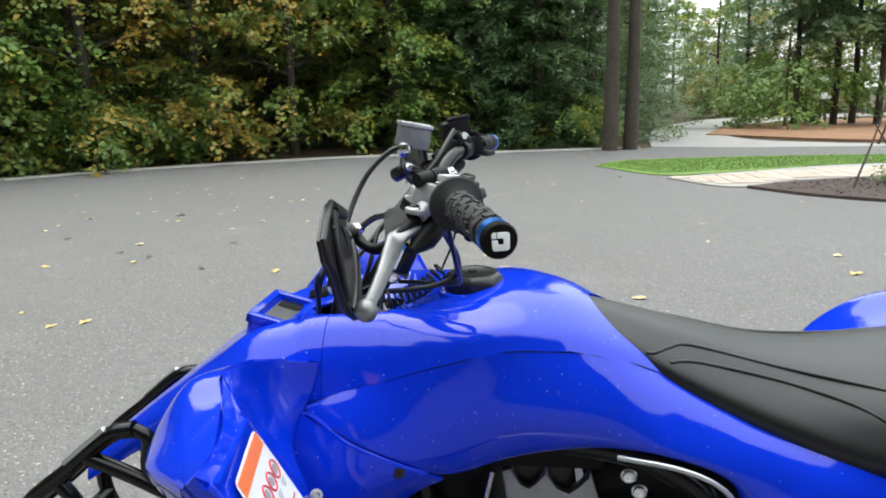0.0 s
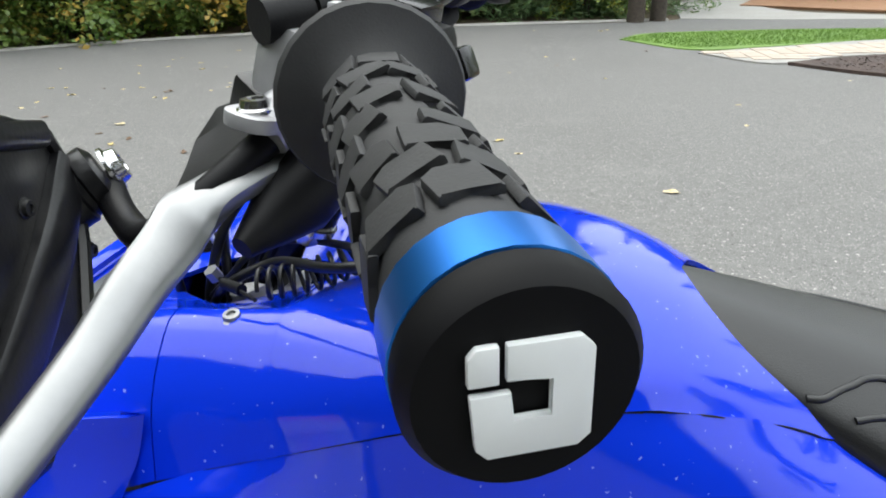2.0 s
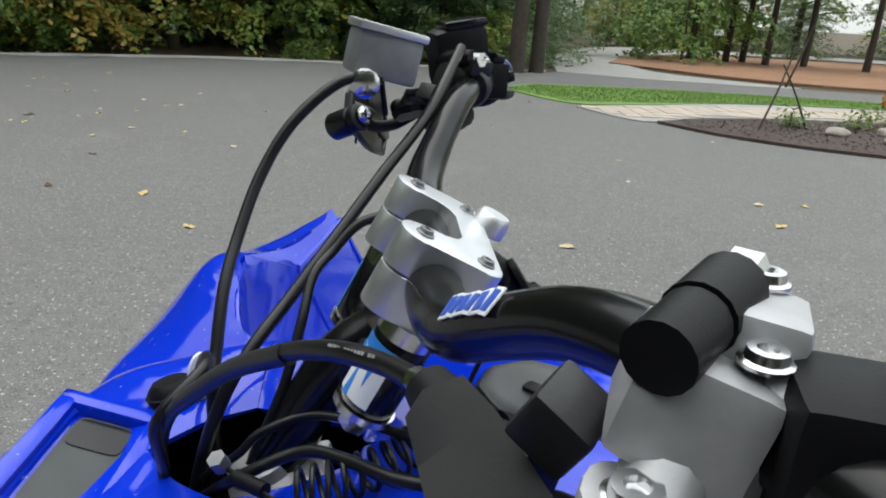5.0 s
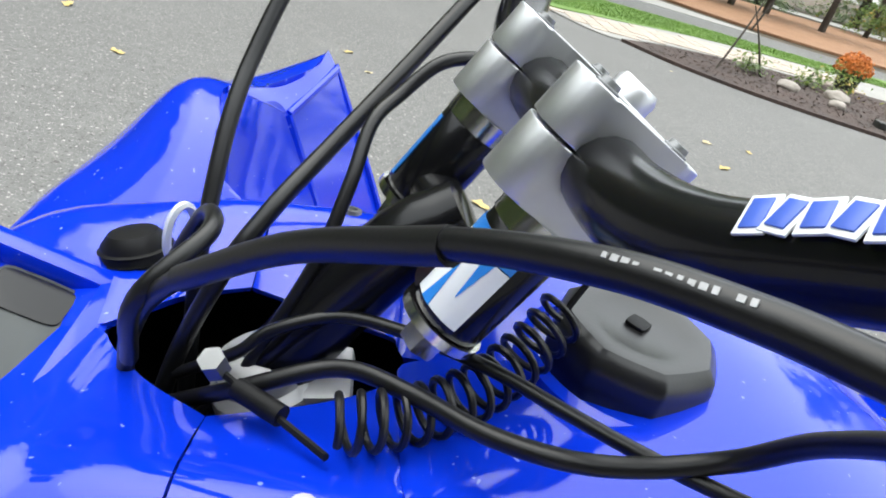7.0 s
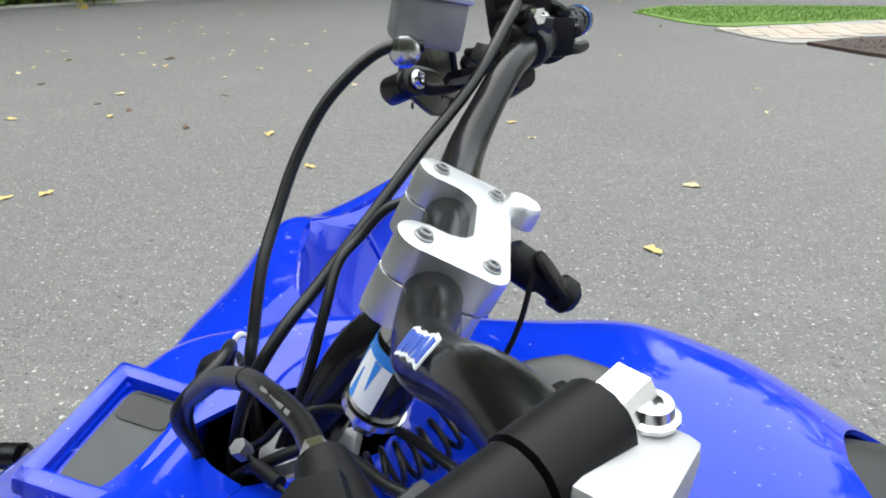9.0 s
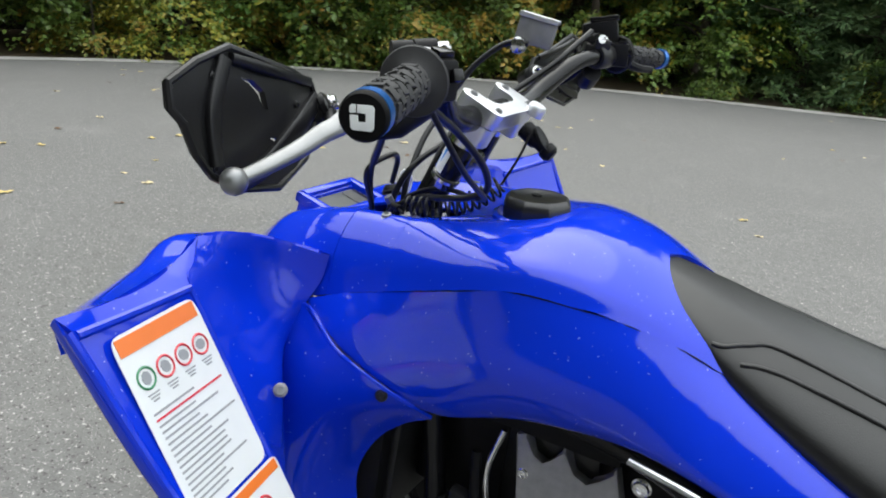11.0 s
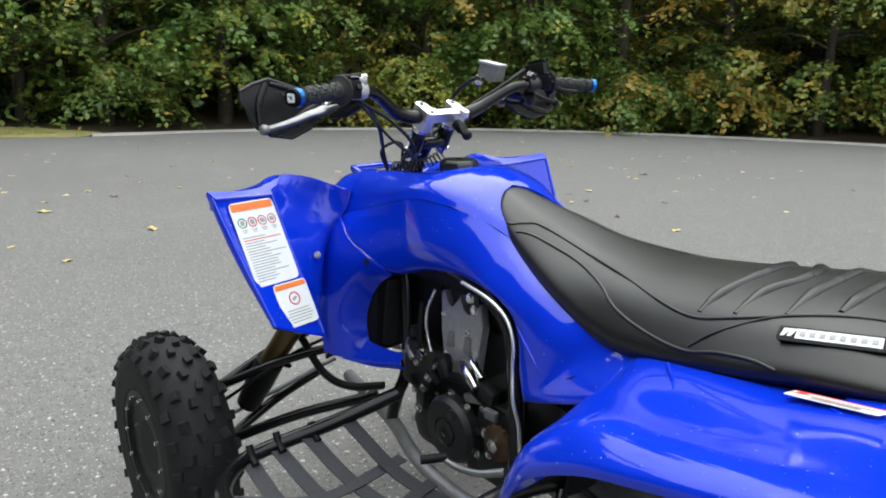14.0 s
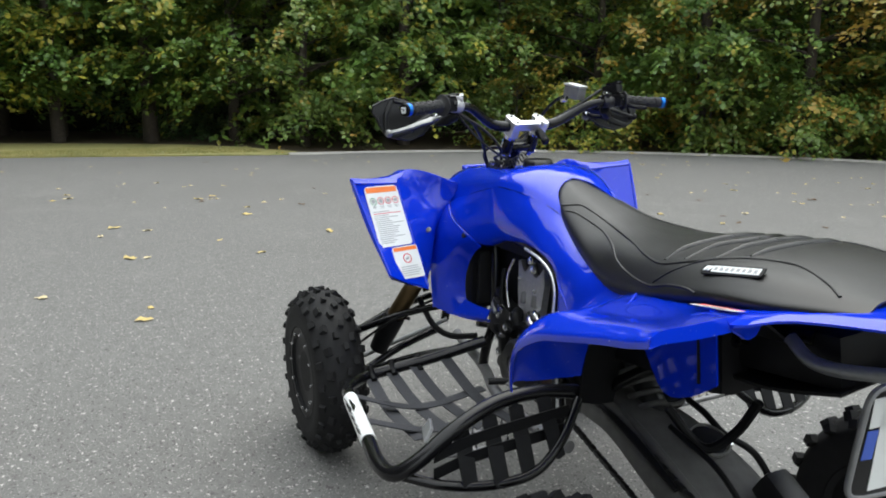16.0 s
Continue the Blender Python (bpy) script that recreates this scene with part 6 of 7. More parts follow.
# Black sheets added to keep the hollow under each rear fender dark
for s in (-1, 1):
    liner = [[(0.500, 0.204, 0.500), (0.490, 0.150, 0.480), (0.480, 0.100, 0.470)], [(0.528, 0.206, 0.630), (0.515, 0.140, 0.600), (0.500, 0.090, 0.590)], [(0.585, 0.165, 0.730), (0.590, 0.120, 0.705), (0.590, 0.070, 0.690)], [(0.740, 0.172, 0.766), (0.740, 0.120, 0.735), (0.740, 0.070, 0.720)], [(0.890, 0.166, 0.788), (0.900, 0.110, 0.745), (0.910, 0.060, 0.730)]]
    body("wheel_liner", loft(liner, 5, 3, s), BLACK, "added black sheet that darkens the space under the rear fender", solid=0.004)
body("rear_mudguard", soft_loft([[(0.58, -0.09, 0.60), (0.58, 0.0, 0.61), (0.58, 0.09, 0.60)], [(0.72, -0.10, 0.640), (0.72, 0.0, 0.650), (0.72, 0.10, 0.640)], [(0.86, -0.105, 0.655), (0.86, 0.0, 0.665), (0.86, 0.105, 0.655)], [(0.98, -0.10, 0.690), (0.98, 0.0, 0.700), (0.98, 0.10, 0.690)]], 4, 3), BLACK, "black plastic rear mudguard", solid=0.006)

# Shift lever and sprocket
shift = body("shift_lever", tube([(0.345, -0.175, 0.452), (0.300, -0.198, 0.437), (0.252, -0.208, 0.432), (0.215, -0.215, 0.440)], [0.008, 0.007, 0.006, 0.006], 10, 4), LEVERM, "silver shift lever")
body("shift_toe", tube([(0.228, -0.208, 0.440), (0.200, -0.248, 0.436)], 0.0085, 12, 1), BLACK, "black rubber toe piece", shift)
sprocket = [(0.036 * (1.0 if k % 2 else 0.86) * math.cos(2 * math.pi * k / 28), 0.036 * (1.0 if k % 2 else 0.86) * math.sin(2 * math.pi * k / 28)) for k in range(28)]
spr = body("drive_sprocket", prism(sprocket, 0.008, pose(0.293, -0.142, 0.472, 90, 0, 0), 0.001), RUST, "rusty drive sprocket")
body("sprocket_nut", lathe([(0.014, 0), (0.013, 0.012), (0.006, 0.014)], 6, pose(0.293, -0.146, 0.472, 90, 0, 0)), CHROME, "zinc nut", spr)
for name, pts in (("drive_chain", [(0.30, -0.128, 0.472), (0.50, -0.118, 0.452), (0.72, -0.112, 0.385), (0.90, -0.110, 0.33)]), ("lower_chain_run", [(0.30, -0.128, 0.402), (0.46, -0.122, 0.345), (0.62, -0.115, 0.285), (0.80, -0.110, 0.19)])):
    chain = bmesh.new()
    ln = spline(pts, 18)
    for k, (a, b) in enumerate(zip(ln, ln[1:])):
        box(0.011, 0.004 if k % 2 else 0.010, 0.015, along(a, b), 0.001, chain)
    body(name, chain, DARKCAST, "black drive chain")
# Rear shock, axle, rear frame
body("rear_shock", tube([(0.36, 0.0, 0.62), (0.52, 0.0, 0.42)], 0.028, 16, 1), DARKCAST, "rear shock absorber")
spring = [(0.38 + 0.12 * u + 0.042 * math.cos(2 * math.pi * 7 * u) * 0.78, 0.042 * math.sin(2 * math.pi * 7 * u), 0.595 - 0.15 * u + 0.042 * math.cos(2 * math.pi * 7 * u) * 0.62) for u in np.linspace(0, 1, 113)]
body("coil_spring", tube(spring, 0.0065, 8, 1), ARMCAST, "grey coil spring")
part("rear_axle", tube([(0.825, -0.40, 0.254), (0.825, 0.40, 0.254)], 0.022, 14, 1), DARKCAST, quad, "black rear axle")
part("rear_sprocket", lathe([(0.115, -0.003), (0.115, 0.003), (0.05, 0.003)], 40, pose(0.825, -0.11, 0.254, 90, 0, 0)), CASTING, quad, "steel rear sprocket")
part("brake_caliper", box(0.09, 0.06, 0.06, pose(0.80, 0.06, 0.38, 0, 30, 0), 0.012), DARKCAST, quad, "rear brake caliper")
part("caliper_block", box(0.06, 0.05, 0.035, pose(0.85, -0.01, 0.345, 0, 20, 15), 0.006), CASTING, quad, "grey caliper block")
for s in (-1, 1):
    body("subframe_rail", tube([(0.36, 0.09 * s, 0.70), (0.60, 0.095 * s, 0.715), (0.82, 0.09 * s, 0.742), (0.92, 0.085 * s, 0.755)], 0.012, 10, 4), GLOSS, "black subframe rail")
    body("subframe_stay", tube([(0.40, 0.10 * s, 0.44), (0.55, 0.10 * s, 0.56), (0.80, 0.095 * s, 0.72)], 0.013, 10, 4), GLOSS, "black subframe stay")
body("airbox", box(0.34, 0.26, 0.14, pose(0.62, 0, 0.66, 0, -6, 0), 0.03), BLACK, "black airbox under the seat")
body("battery_tray", box(0.22, 0.22, 0.09, pose(0.86, 0.02, 0.715, 0, -8, 0), 0.02), BLACK, "black tail tray")
body("grab_bar", tube([(0.90, -0.115, 0.755), (0.95, -0.125, 0.735), (1.02, -0.115, 0.742), (1.12, -0.07, 0.765), (1.15, 0.0, 0.77), (1.12, 0.07, 0.765), (0.95, 0.125, 0.735), (0.90, 0.115, 0.755)], 0.0105, 12, 5), LEVERM, "dull silver grab bar")
body("silencer", tube([(0.58, 0.12, 0.60), (0.75, 0.13, 0.66), (1.05, 0.135, 0.70)], [0.03, 0.05, 0.05], 20, 3), DARKCAST, "black exhaust silencer")
pl = facing((1.02, 0.03, 0.615), (0.18, 1.0, 0.0), (0.12, 0.02, 1))
plate = body("rear_plate", prism(oval(0.22, 0.19, 28, 8), 0.004, pl, 0.001), GLOSS, "black hanging rear plate with white and blue shapes")
rp = [pl @ Vector((x * 1.02, y * 1.02, 0)) for x, y in oval(0.22, 0.19, 28, 8)]
body("plate_rim", tube([*rp, rp[0]], 0.005, 8, 1, caps=False), CASTING, "grey rim", plate)
for c, w, h, t, mt in (((-0.055, 0.0), 0.05, 0.165, 4, WHITE), ((-0.085, 0.055), 0.035, 0.05, 4, WHITE), ((-0.092, 0.0), 0.020, 0.05, 0, MIDBLUE), ((0.03, 0.0), 0.05, 0.16, 4, WHITE)):
    body("plate_shape", box(w, h, 0.001, pl @ pose(c[0], c[1], 0.0028, 0, 0, t)), mt, "white plain shape" if mt is WHITE else "blue plain shape", plate)
body("wire_loom", tube([(0.60, -0.06, 0.50), (0.66, -0.02, 0.43), (0.70, 0.02, 0.47), (0.74, 0.03, 0.55)], 0.010, 8, 6), BLACK, "hanging black hose")
body("brake_pipe", tube([(0.62, -0.07, 0.47), (0.72, -0.06, 0.44), (0.77, -0.05, 0.40), (0.79, -0.03, 0.35)], 0.006, 8, 6), BLACK, "black brake hose on the swing arm")

# Front bumper
def rail(name, pts, r, parent, label="", mat=GLOSS):
    return body(name, tube(pts, r, 10, 4), mat, label, parent)


bump = rail("bumper", [(-0.645, -0.11, 0.600), (-0.648, 0.0, 0.596), (-0.645, 0.11, 0.600)], 0.012, quad, "black tubular front bumper")
rail("bumper_bar", [(-0.66, -0.11, 0.50), (-0.662, 0.0, 0.498), (-0.66, 0.11, 0.50)], 0.012, bump)
for s in (-1, 1):
    rail("bumper_side", [(-0.452, 0.098 * s, 0.742), (-0.490, 0.100 * s, 0.732), (-0.560, 0.104 * s, 0.676), (-0.628, 0.108 * s, 0.622), (-0.662, 0.11 * s, 0.560), (-0.655, 0.11 * s, 0.48), (-0.60, 0.11 * s, 0.42)], 0.0125, bump, "black bumper tube")
    rail("bumper_edge", [(-0.494, 0.104 * s, 0.7425), (-0.525, 0.106 * s, 0.718), (-0.560, 0.108 * s, 0.690)], 0.0050, bump, "worn bright edge", ALU)
    rail("bumper_stay", [(-0.527, 0.103 * s, 0.698), (-0.460, 0.104 * s, 0.672), (-0.385, 0.104 * s, 0.636), (-0.32, 0.10 * s, 0.61)], 0.0115, bump)
    rail("bumper_stay", [(-0.452, 0.098 * s, 0.742), (-0.432, 0.100 * s, 0.728), (-0.436, 0.104 * s, 0.690), (-0.420, 0.104 * s, 0.652)], 0.010, bump)
    rail("bumper_stay", [(-0.575, 0.105 * s, 0.655), (-0.552, 0.106 * s, 0.62), (-0.545, 0.106 * s, 0.55), (-0.50, 0.10 * s, 0.46)], 0.011, bump)

# ---- trees ----
def leaves_mesh(name, centers, normals, size, aspect, seed, mats):
    """Many small folded leaves, one island each."""
    r = np.random.default_rng(seed)
    n = len(centers)
    nrm = normals + r.normal(0, 0.38, (n, 3))
    nrm /= np.linalg.norm(nrm, axis=1)[:, None]
    t = r.normal(0, 1, (n, 3))
    t[:, 2] -= 0.5
    t -= nrm * (t * nrm).sum(1)[:, None]
    t /= np.linalg.norm(t, axis=1)[:, None] + 1e-9
    b = np.cross(nrm, t)
    s = (size * r.uniform(0.6, 1.25, n))[:, None]
    w = s * aspect
    v = np.stack([centers, centers + t * s * 0.5 + b * w * 0.5 + nrm * w * 0.12, centers + t * s, centers + t * s * 0.5 - b * w * 0.5 + nrm * w * 0.12], 1).reshape(-1, 3)
    me = bpy.data.meshes.new(name)
    me.vertices.add(4 * n)
    me.vertices.foreach_set("co", v.ravel())
    me.loops.add(4 * n)
    me.loops.foreach_set("vertex_index", np.arange(4 * n))
    me.polygons.add(n)
    me.polygons.foreach_set("loop_start", np.arange(n) * 4)
    me.update(calc_edges=True)
    return me


def broadleaf(seed, height, radius, n_boughs, low, spray=0.35):
    """Boughs that leave the trunk, droop at their tips and carry tufts of leaves on side twigs, with dark gaps between them."""
    r = np.random.default_rng(seed)
    c, nm, big = [], [], []
    for k in range(n_boughs):
        u = r.uniform(0, 1) ** 1.25
        z = low + u * (height - low)
        reach = radius * (0.55 + 0.75 * math.sin(math.pi * min(1, (z / height) * 0.85 + 0.18))) * r.uniform(0.7, 1.2)
        a = r.uniform(0, 2 * math.pi)
        high = z > 4.8
        tufts, each = (5, 7) if high else (int(r.uniform(11, 17)), 15)
        t = np.sort(r.uniform(0.28, 1.0, tufts) ** 0.8)
        off = r.normal(0, 0.62, tufts) * (0.40 * np.sin(np.pi * (0.12 + 0.80 * t)) + 0.05)
        rise = r.uniform(0.08, 0.32) * reach
        zz = z + rise * np.sin(np.pi * 0.62 * t) - 0.46 * reach * np.clip(t - 0.4, 0, None) ** 1.5 - 0.35 * np.abs(off)
        x = t * reach
        hub = np.stack([x * math.cos(a) - off * math.sin(a), x * math.sin(a) + off * math.cos(a), zz], 1)
        spread = r.normal(0, 1, (tufts, each, 3))
        spread /= np.linalg.norm(spread, axis=2)[:, :, None]
        wide = (0.30 if high else 0.125) * r.uniform(0.5, 1.15, (tufts, each, 1))
        # some tufts run out into a hanging spray
        fall = r.uniform(0, 1, (tufts, each, 1)) * (r.random((tufts, 1, 1)) < spray) * (0.0 if high else 1.0)
        head = a + r.normal(0, 0.7, (tufts, 1))
        run = np.stack([np.cos(head), np.sin(head), np.full_like(head, -0.35)], 2)
        spread = spread * (1 - 0.45 * (fall > 0))
        leaf = fall * run * 0.50 - np.array((0, 0, 0.30)) * fall ** 2 + hub[:, None] + spread * wide * (1.0, 1.0, 0.55) + np.array((0.10 * math.cos(a), 0.10 * math.sin(a), -0.05)) * r.uniform(-1, 1, (tufts, each, 1))
        c.append(leaf.reshape(-1, 3))
        nm.append((spread * 0.45 + (0.45 * math.cos(a), 0.45 * math.sin(a), 0.85)).reshape(-1, 3))
        big.append(np.full(tufts * each, 2.6 if high else 1.0))
    return np.concatenate(c), np.concatenate(nm), np.concatenate(big)


def conifer(seed, height, radius, low):
    """Whorls of drooping boughs set with short sprays."""
    r = np.random.default_rng(seed)
    c, nm = [], []
    z = low
    while z < height:
        reach = radius * (1 - (z / height) ** 1.3) + 0.25
        for k in range(9):
            a = r.uniform(0, 2 * math.pi)
            L = reach * r.uniform(0.7, 1.1)
            m = int(110 * L / 2) + 15
            u = r.uniform(0.15, 1, m)
            side = r.normal(0, 0.16, m) * (1.25 - u)
            x = u * L * math.cos(a) - side * math.sin(a) * 1.6
            y = u * L * math.sin(a) + side * math.cos(a) * 1.6
            zz = z - 0.35 * u * u * L * 0.6 + r.normal(0, 0.05, m)
            c.append(np.stack([x, y, zz], 1))
            nm.append(np.tile((0.3 * math.cos(a), 0.3 * math.sin(a), 1.0), (m, 1)))
        z += 0.34
    return np.concatenate(c), np.concatenate(nm)


def trunk_bm(seed, height, r0, limbs, low):
    rng = random.Random(seed)
    pts = [(rng.uniform(-0.02, 0.02) * k * height / 8, rng.uniform(-0.02, 0.02) * k * height / 8, height * k / 6 - (0.05 if k == 0 else 0)) for k in range(7)]
    bm = tube(pts, [r0 * 1.35, r0, r0 * 0.9, r0 * 0.75, r0 * 0.55, r0 * 0.35, r0 * 0.12], 10, 2)
    for k in range(limbs):
        z = rng.uniform(low, height * 0.85)
        a = rng.uniform(0, 6.283)
        L = rng.uniform(0.8, 2.0) * (1.2 - z / height)
        s = np.array([np.interp(z, [p[2] for p in pts], [p[i] for p in pts]) for i in (0, 1)])
        tube([(s[0], s[1], z), (s[0] + 0.5 * L * math.cos(a), s[1] + 0.5 * L * math.sin(a), z + 0.18 * L), (s[0] + L * math.cos(a), s[1] + L * math.sin(a), z + 0.22 * L)], [r0 * 0.33, r0 * 0.2, r0 * 0.06], 6, 3, bm=bm)
    return bm


def make_tree(kind, seed, height, radius, r0, mat, label, low=0.5, clusters=75, size=0.1, name="tree"):
    e = empty(name, label, name, name + "s round the driveway")
    part("trunk", trunk_bm(seed, height, r0, 14, 1.0), BARK, e)
    if kind == "broad":
        c, n, big = broadleaf(seed, height, radius, clusters, low, 0.75 if mat is LEAF_A else 0.4)
        me = leaves_mesh("crown", c, n, size * big, 0.66, seed, mat)
    else:
        c, n = conifer(seed, height, radius, low)
        me = leaves_mesh("crown", c, n, size, 0.28, seed, mat)
    part("crown", me, mat, e, smooth=False)
    return e


proto = [
    make_tree("broad", 11, 9.0, 2.0, 0.11, LEAF_A, "broadleaf tree with green leaves turning yellow", 0.75, 78, 0.125),
    make_tree("broad", 12, 8.5, 1.9, 0.10, LEAF_B, "broadleaf tree with yellowing autumn leaves", 0.5, 74, 0.12),
    make_tree("broad", 13, 10.0, 2.2, 0.13, LEAF_A, "broadleaf tree with drooping green leaves", 1.5, 84, 0.135),
    make_tree("broad", 14, 7.5, 1.7, 0.09, LEAF_B, "young broadleaf tree in early autumn colour", 0.3, 70, 0.11),
    make_tree("conifer", 15, 10.5, 2.1, 0.15, NEEDLE, "dark green hemlock with drooping boughs", 0.3, size=0.15),
    make_tree("conifer", 16, 9.0, 1.8, 0.13, NEEDLE, "dense dark green conifer", 0.15, size=0.14),
    make_tree("broad", 17, 1.9, 1.15, 0.025, LEAF_A, "low leafy green shrub at the wood's edge", 0.1, 26, 0.10, "shrub"),
    make_tree("broad", 18, 2.1, 1.1, 0.025, LEAF_B, "low shrub with yellowing leaves", 0.1, 26, 0.10, "shrub"),
]
used = set()


def plant(i, x, y, turn, s=1.0):
    """The prototype itself the first time, a copy later."""
    m = pose(x, y, -0.03, 0, 0, turn) @ Matrix.Scale(s, 4)
    if i in used:
        c = copy_thing(proto[i], m)
        c.scale = (s, s, s)
    else:
        used.add(i)
        proto[i].matrix_basis = m


rng = random.Random(3)
edge = spline(EDGE, 12)
row_pick = [2, 0, 2, 2, 0, 3, 0, 1, 3, 0, 1, 3, 1, 0, 4, 5, 4, 5, 4]
k = 0
acc = 0.0
for a, b in zip(edge, edge[1:]):
    acc += float(np.hypot(*(b - a)))
    if acc > 1.75:
        acc = 0.0
        d = (b - a) / np.hypot(*(b - a))
        nrm = np.array([-d[1], d[0]])
        far = 2.3 + rng.uniform(-0.3, 0.5) + (1.6 if k < 5 else 0)
        q = b + nrm * far
        plant(row_pick[min(k, len(row_pick) - 1)], q[0], q[1], rng.uniform(0, 360), rng.uniform(0.88, 1.12))
        q = b + nrm * (far + 2.6) + (rng.uniform(-0.6, 0.6), rng.uniform(-0.6, 0.6))
        plant(rng.choice([0, 2, 4, 5]), q[0], q[1], rng.uniform(0, 360), rng.uniform(1.0, 1.25))
        if k > 5 and rng.random() < 0.75:
            q = b + nrm * (1.15 + rng.uniform(0, 0.6)) + d * rng.uniform(-0.6, 0.6)
            plant(6 + (k % 2 if k < 14 else 0), q[0], q[1], rng.uniform(0, 360), rng.uniform(0.6, 1.1))
        if k % 3 == 0:
            q = b + nrm * (far + 5.6)
            plant(rng.choice([2, 4]), q[0], q[1], rng.uniform(0, 360), rng.uniform(1.2, 1.5))
        k += 1

# Bare trunks and the stand at the far side
def pole_tree(x, y, r0, h, label):
    e = empty("tree", label, "tree", "tall trunks")
    part("trunk", tube([(x, y, -0.05), (x + 0.02, y, h * 0.3), (x - 0.03, y + 0.02, h * 0.7), (x, y, h)], [r0 * 1.35, r0, r0 * 0.85, r0 * 0.6], 12, 4), BARK, e)
    c, n, _ = broadleaf(int(x * 31 + y), 2.5, 1.6, 26, 0.0)
    part("crown", leaves_mesh("crown", c + (x, y, h - 2.0), n, 0.16, 0.5, int(x * 7), NEEDLE), NEEDLE, e, smooth=False)


pole_tree(1.66, 13.95, 0.125, 9.0, "tall straight trunk beside the driveway")
pole_tree(2.10, 14.15, 0.115, 9.0, "tall straight trunk beside the driveway")
for x, y in ((8.2, 22.6), (9.2, 22.2), (9.9, 22.6), (10.2, 21.6), (11.6, 22.0), (13.0, 21.0)):
    pole_tree(x, y, 0.085, 4.6, "thin dark trunk on the pine straw bed")
near_stand = [(4, -1.4, 16.6, 1.0), (5, 0.2, 16.2, 1.05), (4, 1.5, 17.4, 1.1), (5, 3.0, 22.0, 1.2), (4, 3.6, 27.0, 1.3), (5, 0.5, 20.5, 1.3), (4, -2.5, 19.5, 1.3), (5, 4.6, 33.0, 1.3), (4, 5.2, 38.0, 1.2)]
road_stand = [(6, 7.6, 21.6, 1.4), (3, 7.3, 31.2, 0.26), (1, 8.6, 32.6, 0.24), (3, 9.6, 31.9, 0.25), (1, 10.6, 33.4, 0.24), (4, 17.0, 33.5, 1.1), (7, 7.9, 30.5, 1.0), (6, 9.1, 31.0, 1.1), (7, 10.4, 31.6, 1.1), (6, 12.0, 32.0, 1.2), (4, 22.5, 34.0, 1.2), (0, 25.0, 30.0, 1.2), (2, 27.5, 24.0, 1.2), (5, 14.0, 27.5, 0.8), (1, 17.5, 25.5, 0.8)]
far_stand = [(4, 12.4, 60.0, 0.75), (5, 13.8, 61.0, 0.85), (4, 15.4, 60.0, 0.8), (0, 14.6, 64.0, 0.9), (2, 16.8, 62.0, 0.9), (0, 7.2, 52.0, 0.8), (2, 9.4, 49.0, 0.75), (5, 11.0, 38.0, 0.95), (1, 12.4, 36.0, 0.8), (1, 11.5, 46.0, 1.0), (4, 13.5, 44.0, 1.25), (5, 15.5, 42.0, 1.0), (0, 17.5, 40.0, 1.1), (2, 20.0, 38.0, 1.2), (1, 14.5, 36.0, 0.9)]
# The last six are unseen trees, added for what the bodywork reflects
side_stand = [(4, 28.0, 17.0, 1.2), (0, 18.0, 13.5, 0.9), (4, 20.0, 16.0, 1.0), (3, 11.5, 9.6, 0.35), (2, 20.0, 4.0, 1.2), (0, 20.0, -4.0, 1.2), (4, 16.0, -16.0, 1.3), (2, 8.0, -20.0, 1.3), (0, 0.0, -21.0, 1.3), (4, -8.0, -19.0, 1.3)]
for i, x, y, sc in near_stand + road_stand + far_stand + side_stand:
    plant(i, x, y, (x * 47 + y * 13) % 360, sc)

# Curtain behind the first trees, the wood's shade put into its near-black colour
# The first run, out of view, is added to block low side light
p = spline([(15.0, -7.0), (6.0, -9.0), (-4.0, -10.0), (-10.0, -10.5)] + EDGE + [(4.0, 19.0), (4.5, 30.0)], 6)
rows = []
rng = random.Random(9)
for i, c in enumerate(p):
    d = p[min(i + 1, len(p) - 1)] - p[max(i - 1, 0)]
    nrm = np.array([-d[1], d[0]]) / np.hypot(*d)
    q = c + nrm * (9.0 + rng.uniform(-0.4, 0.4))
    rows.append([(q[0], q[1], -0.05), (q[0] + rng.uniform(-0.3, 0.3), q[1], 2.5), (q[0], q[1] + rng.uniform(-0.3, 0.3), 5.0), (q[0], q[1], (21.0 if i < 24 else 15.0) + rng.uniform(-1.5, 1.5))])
WOODS_SHADE = material("woods_shade", (0.006, 0.007, 0.004), 0.95, scale=3, color2=(0.022, 0.022, 0.010), bump=1.0, bump_scale=9)
tagged(part("backdrop", grid_bm(rows), WOODS_SHADE), "near-black curtain sheet with the wood's shade in its colour", "woods", kind="structure")

# ---- small things on the ground ----
LEAFDRY = [material("dry_leaf_yellow", (0.52, 0.40, 0.15), 0.7, vary=0.25, scale=60), material("dry_leaf_tan", (0.55, 0.46, 0.28), 0.75, vary=0.25, scale=60), material("dry_leaf_brown", (0.12, 0.07, 0.04), 0.8, vary=0.3, scale=60)]


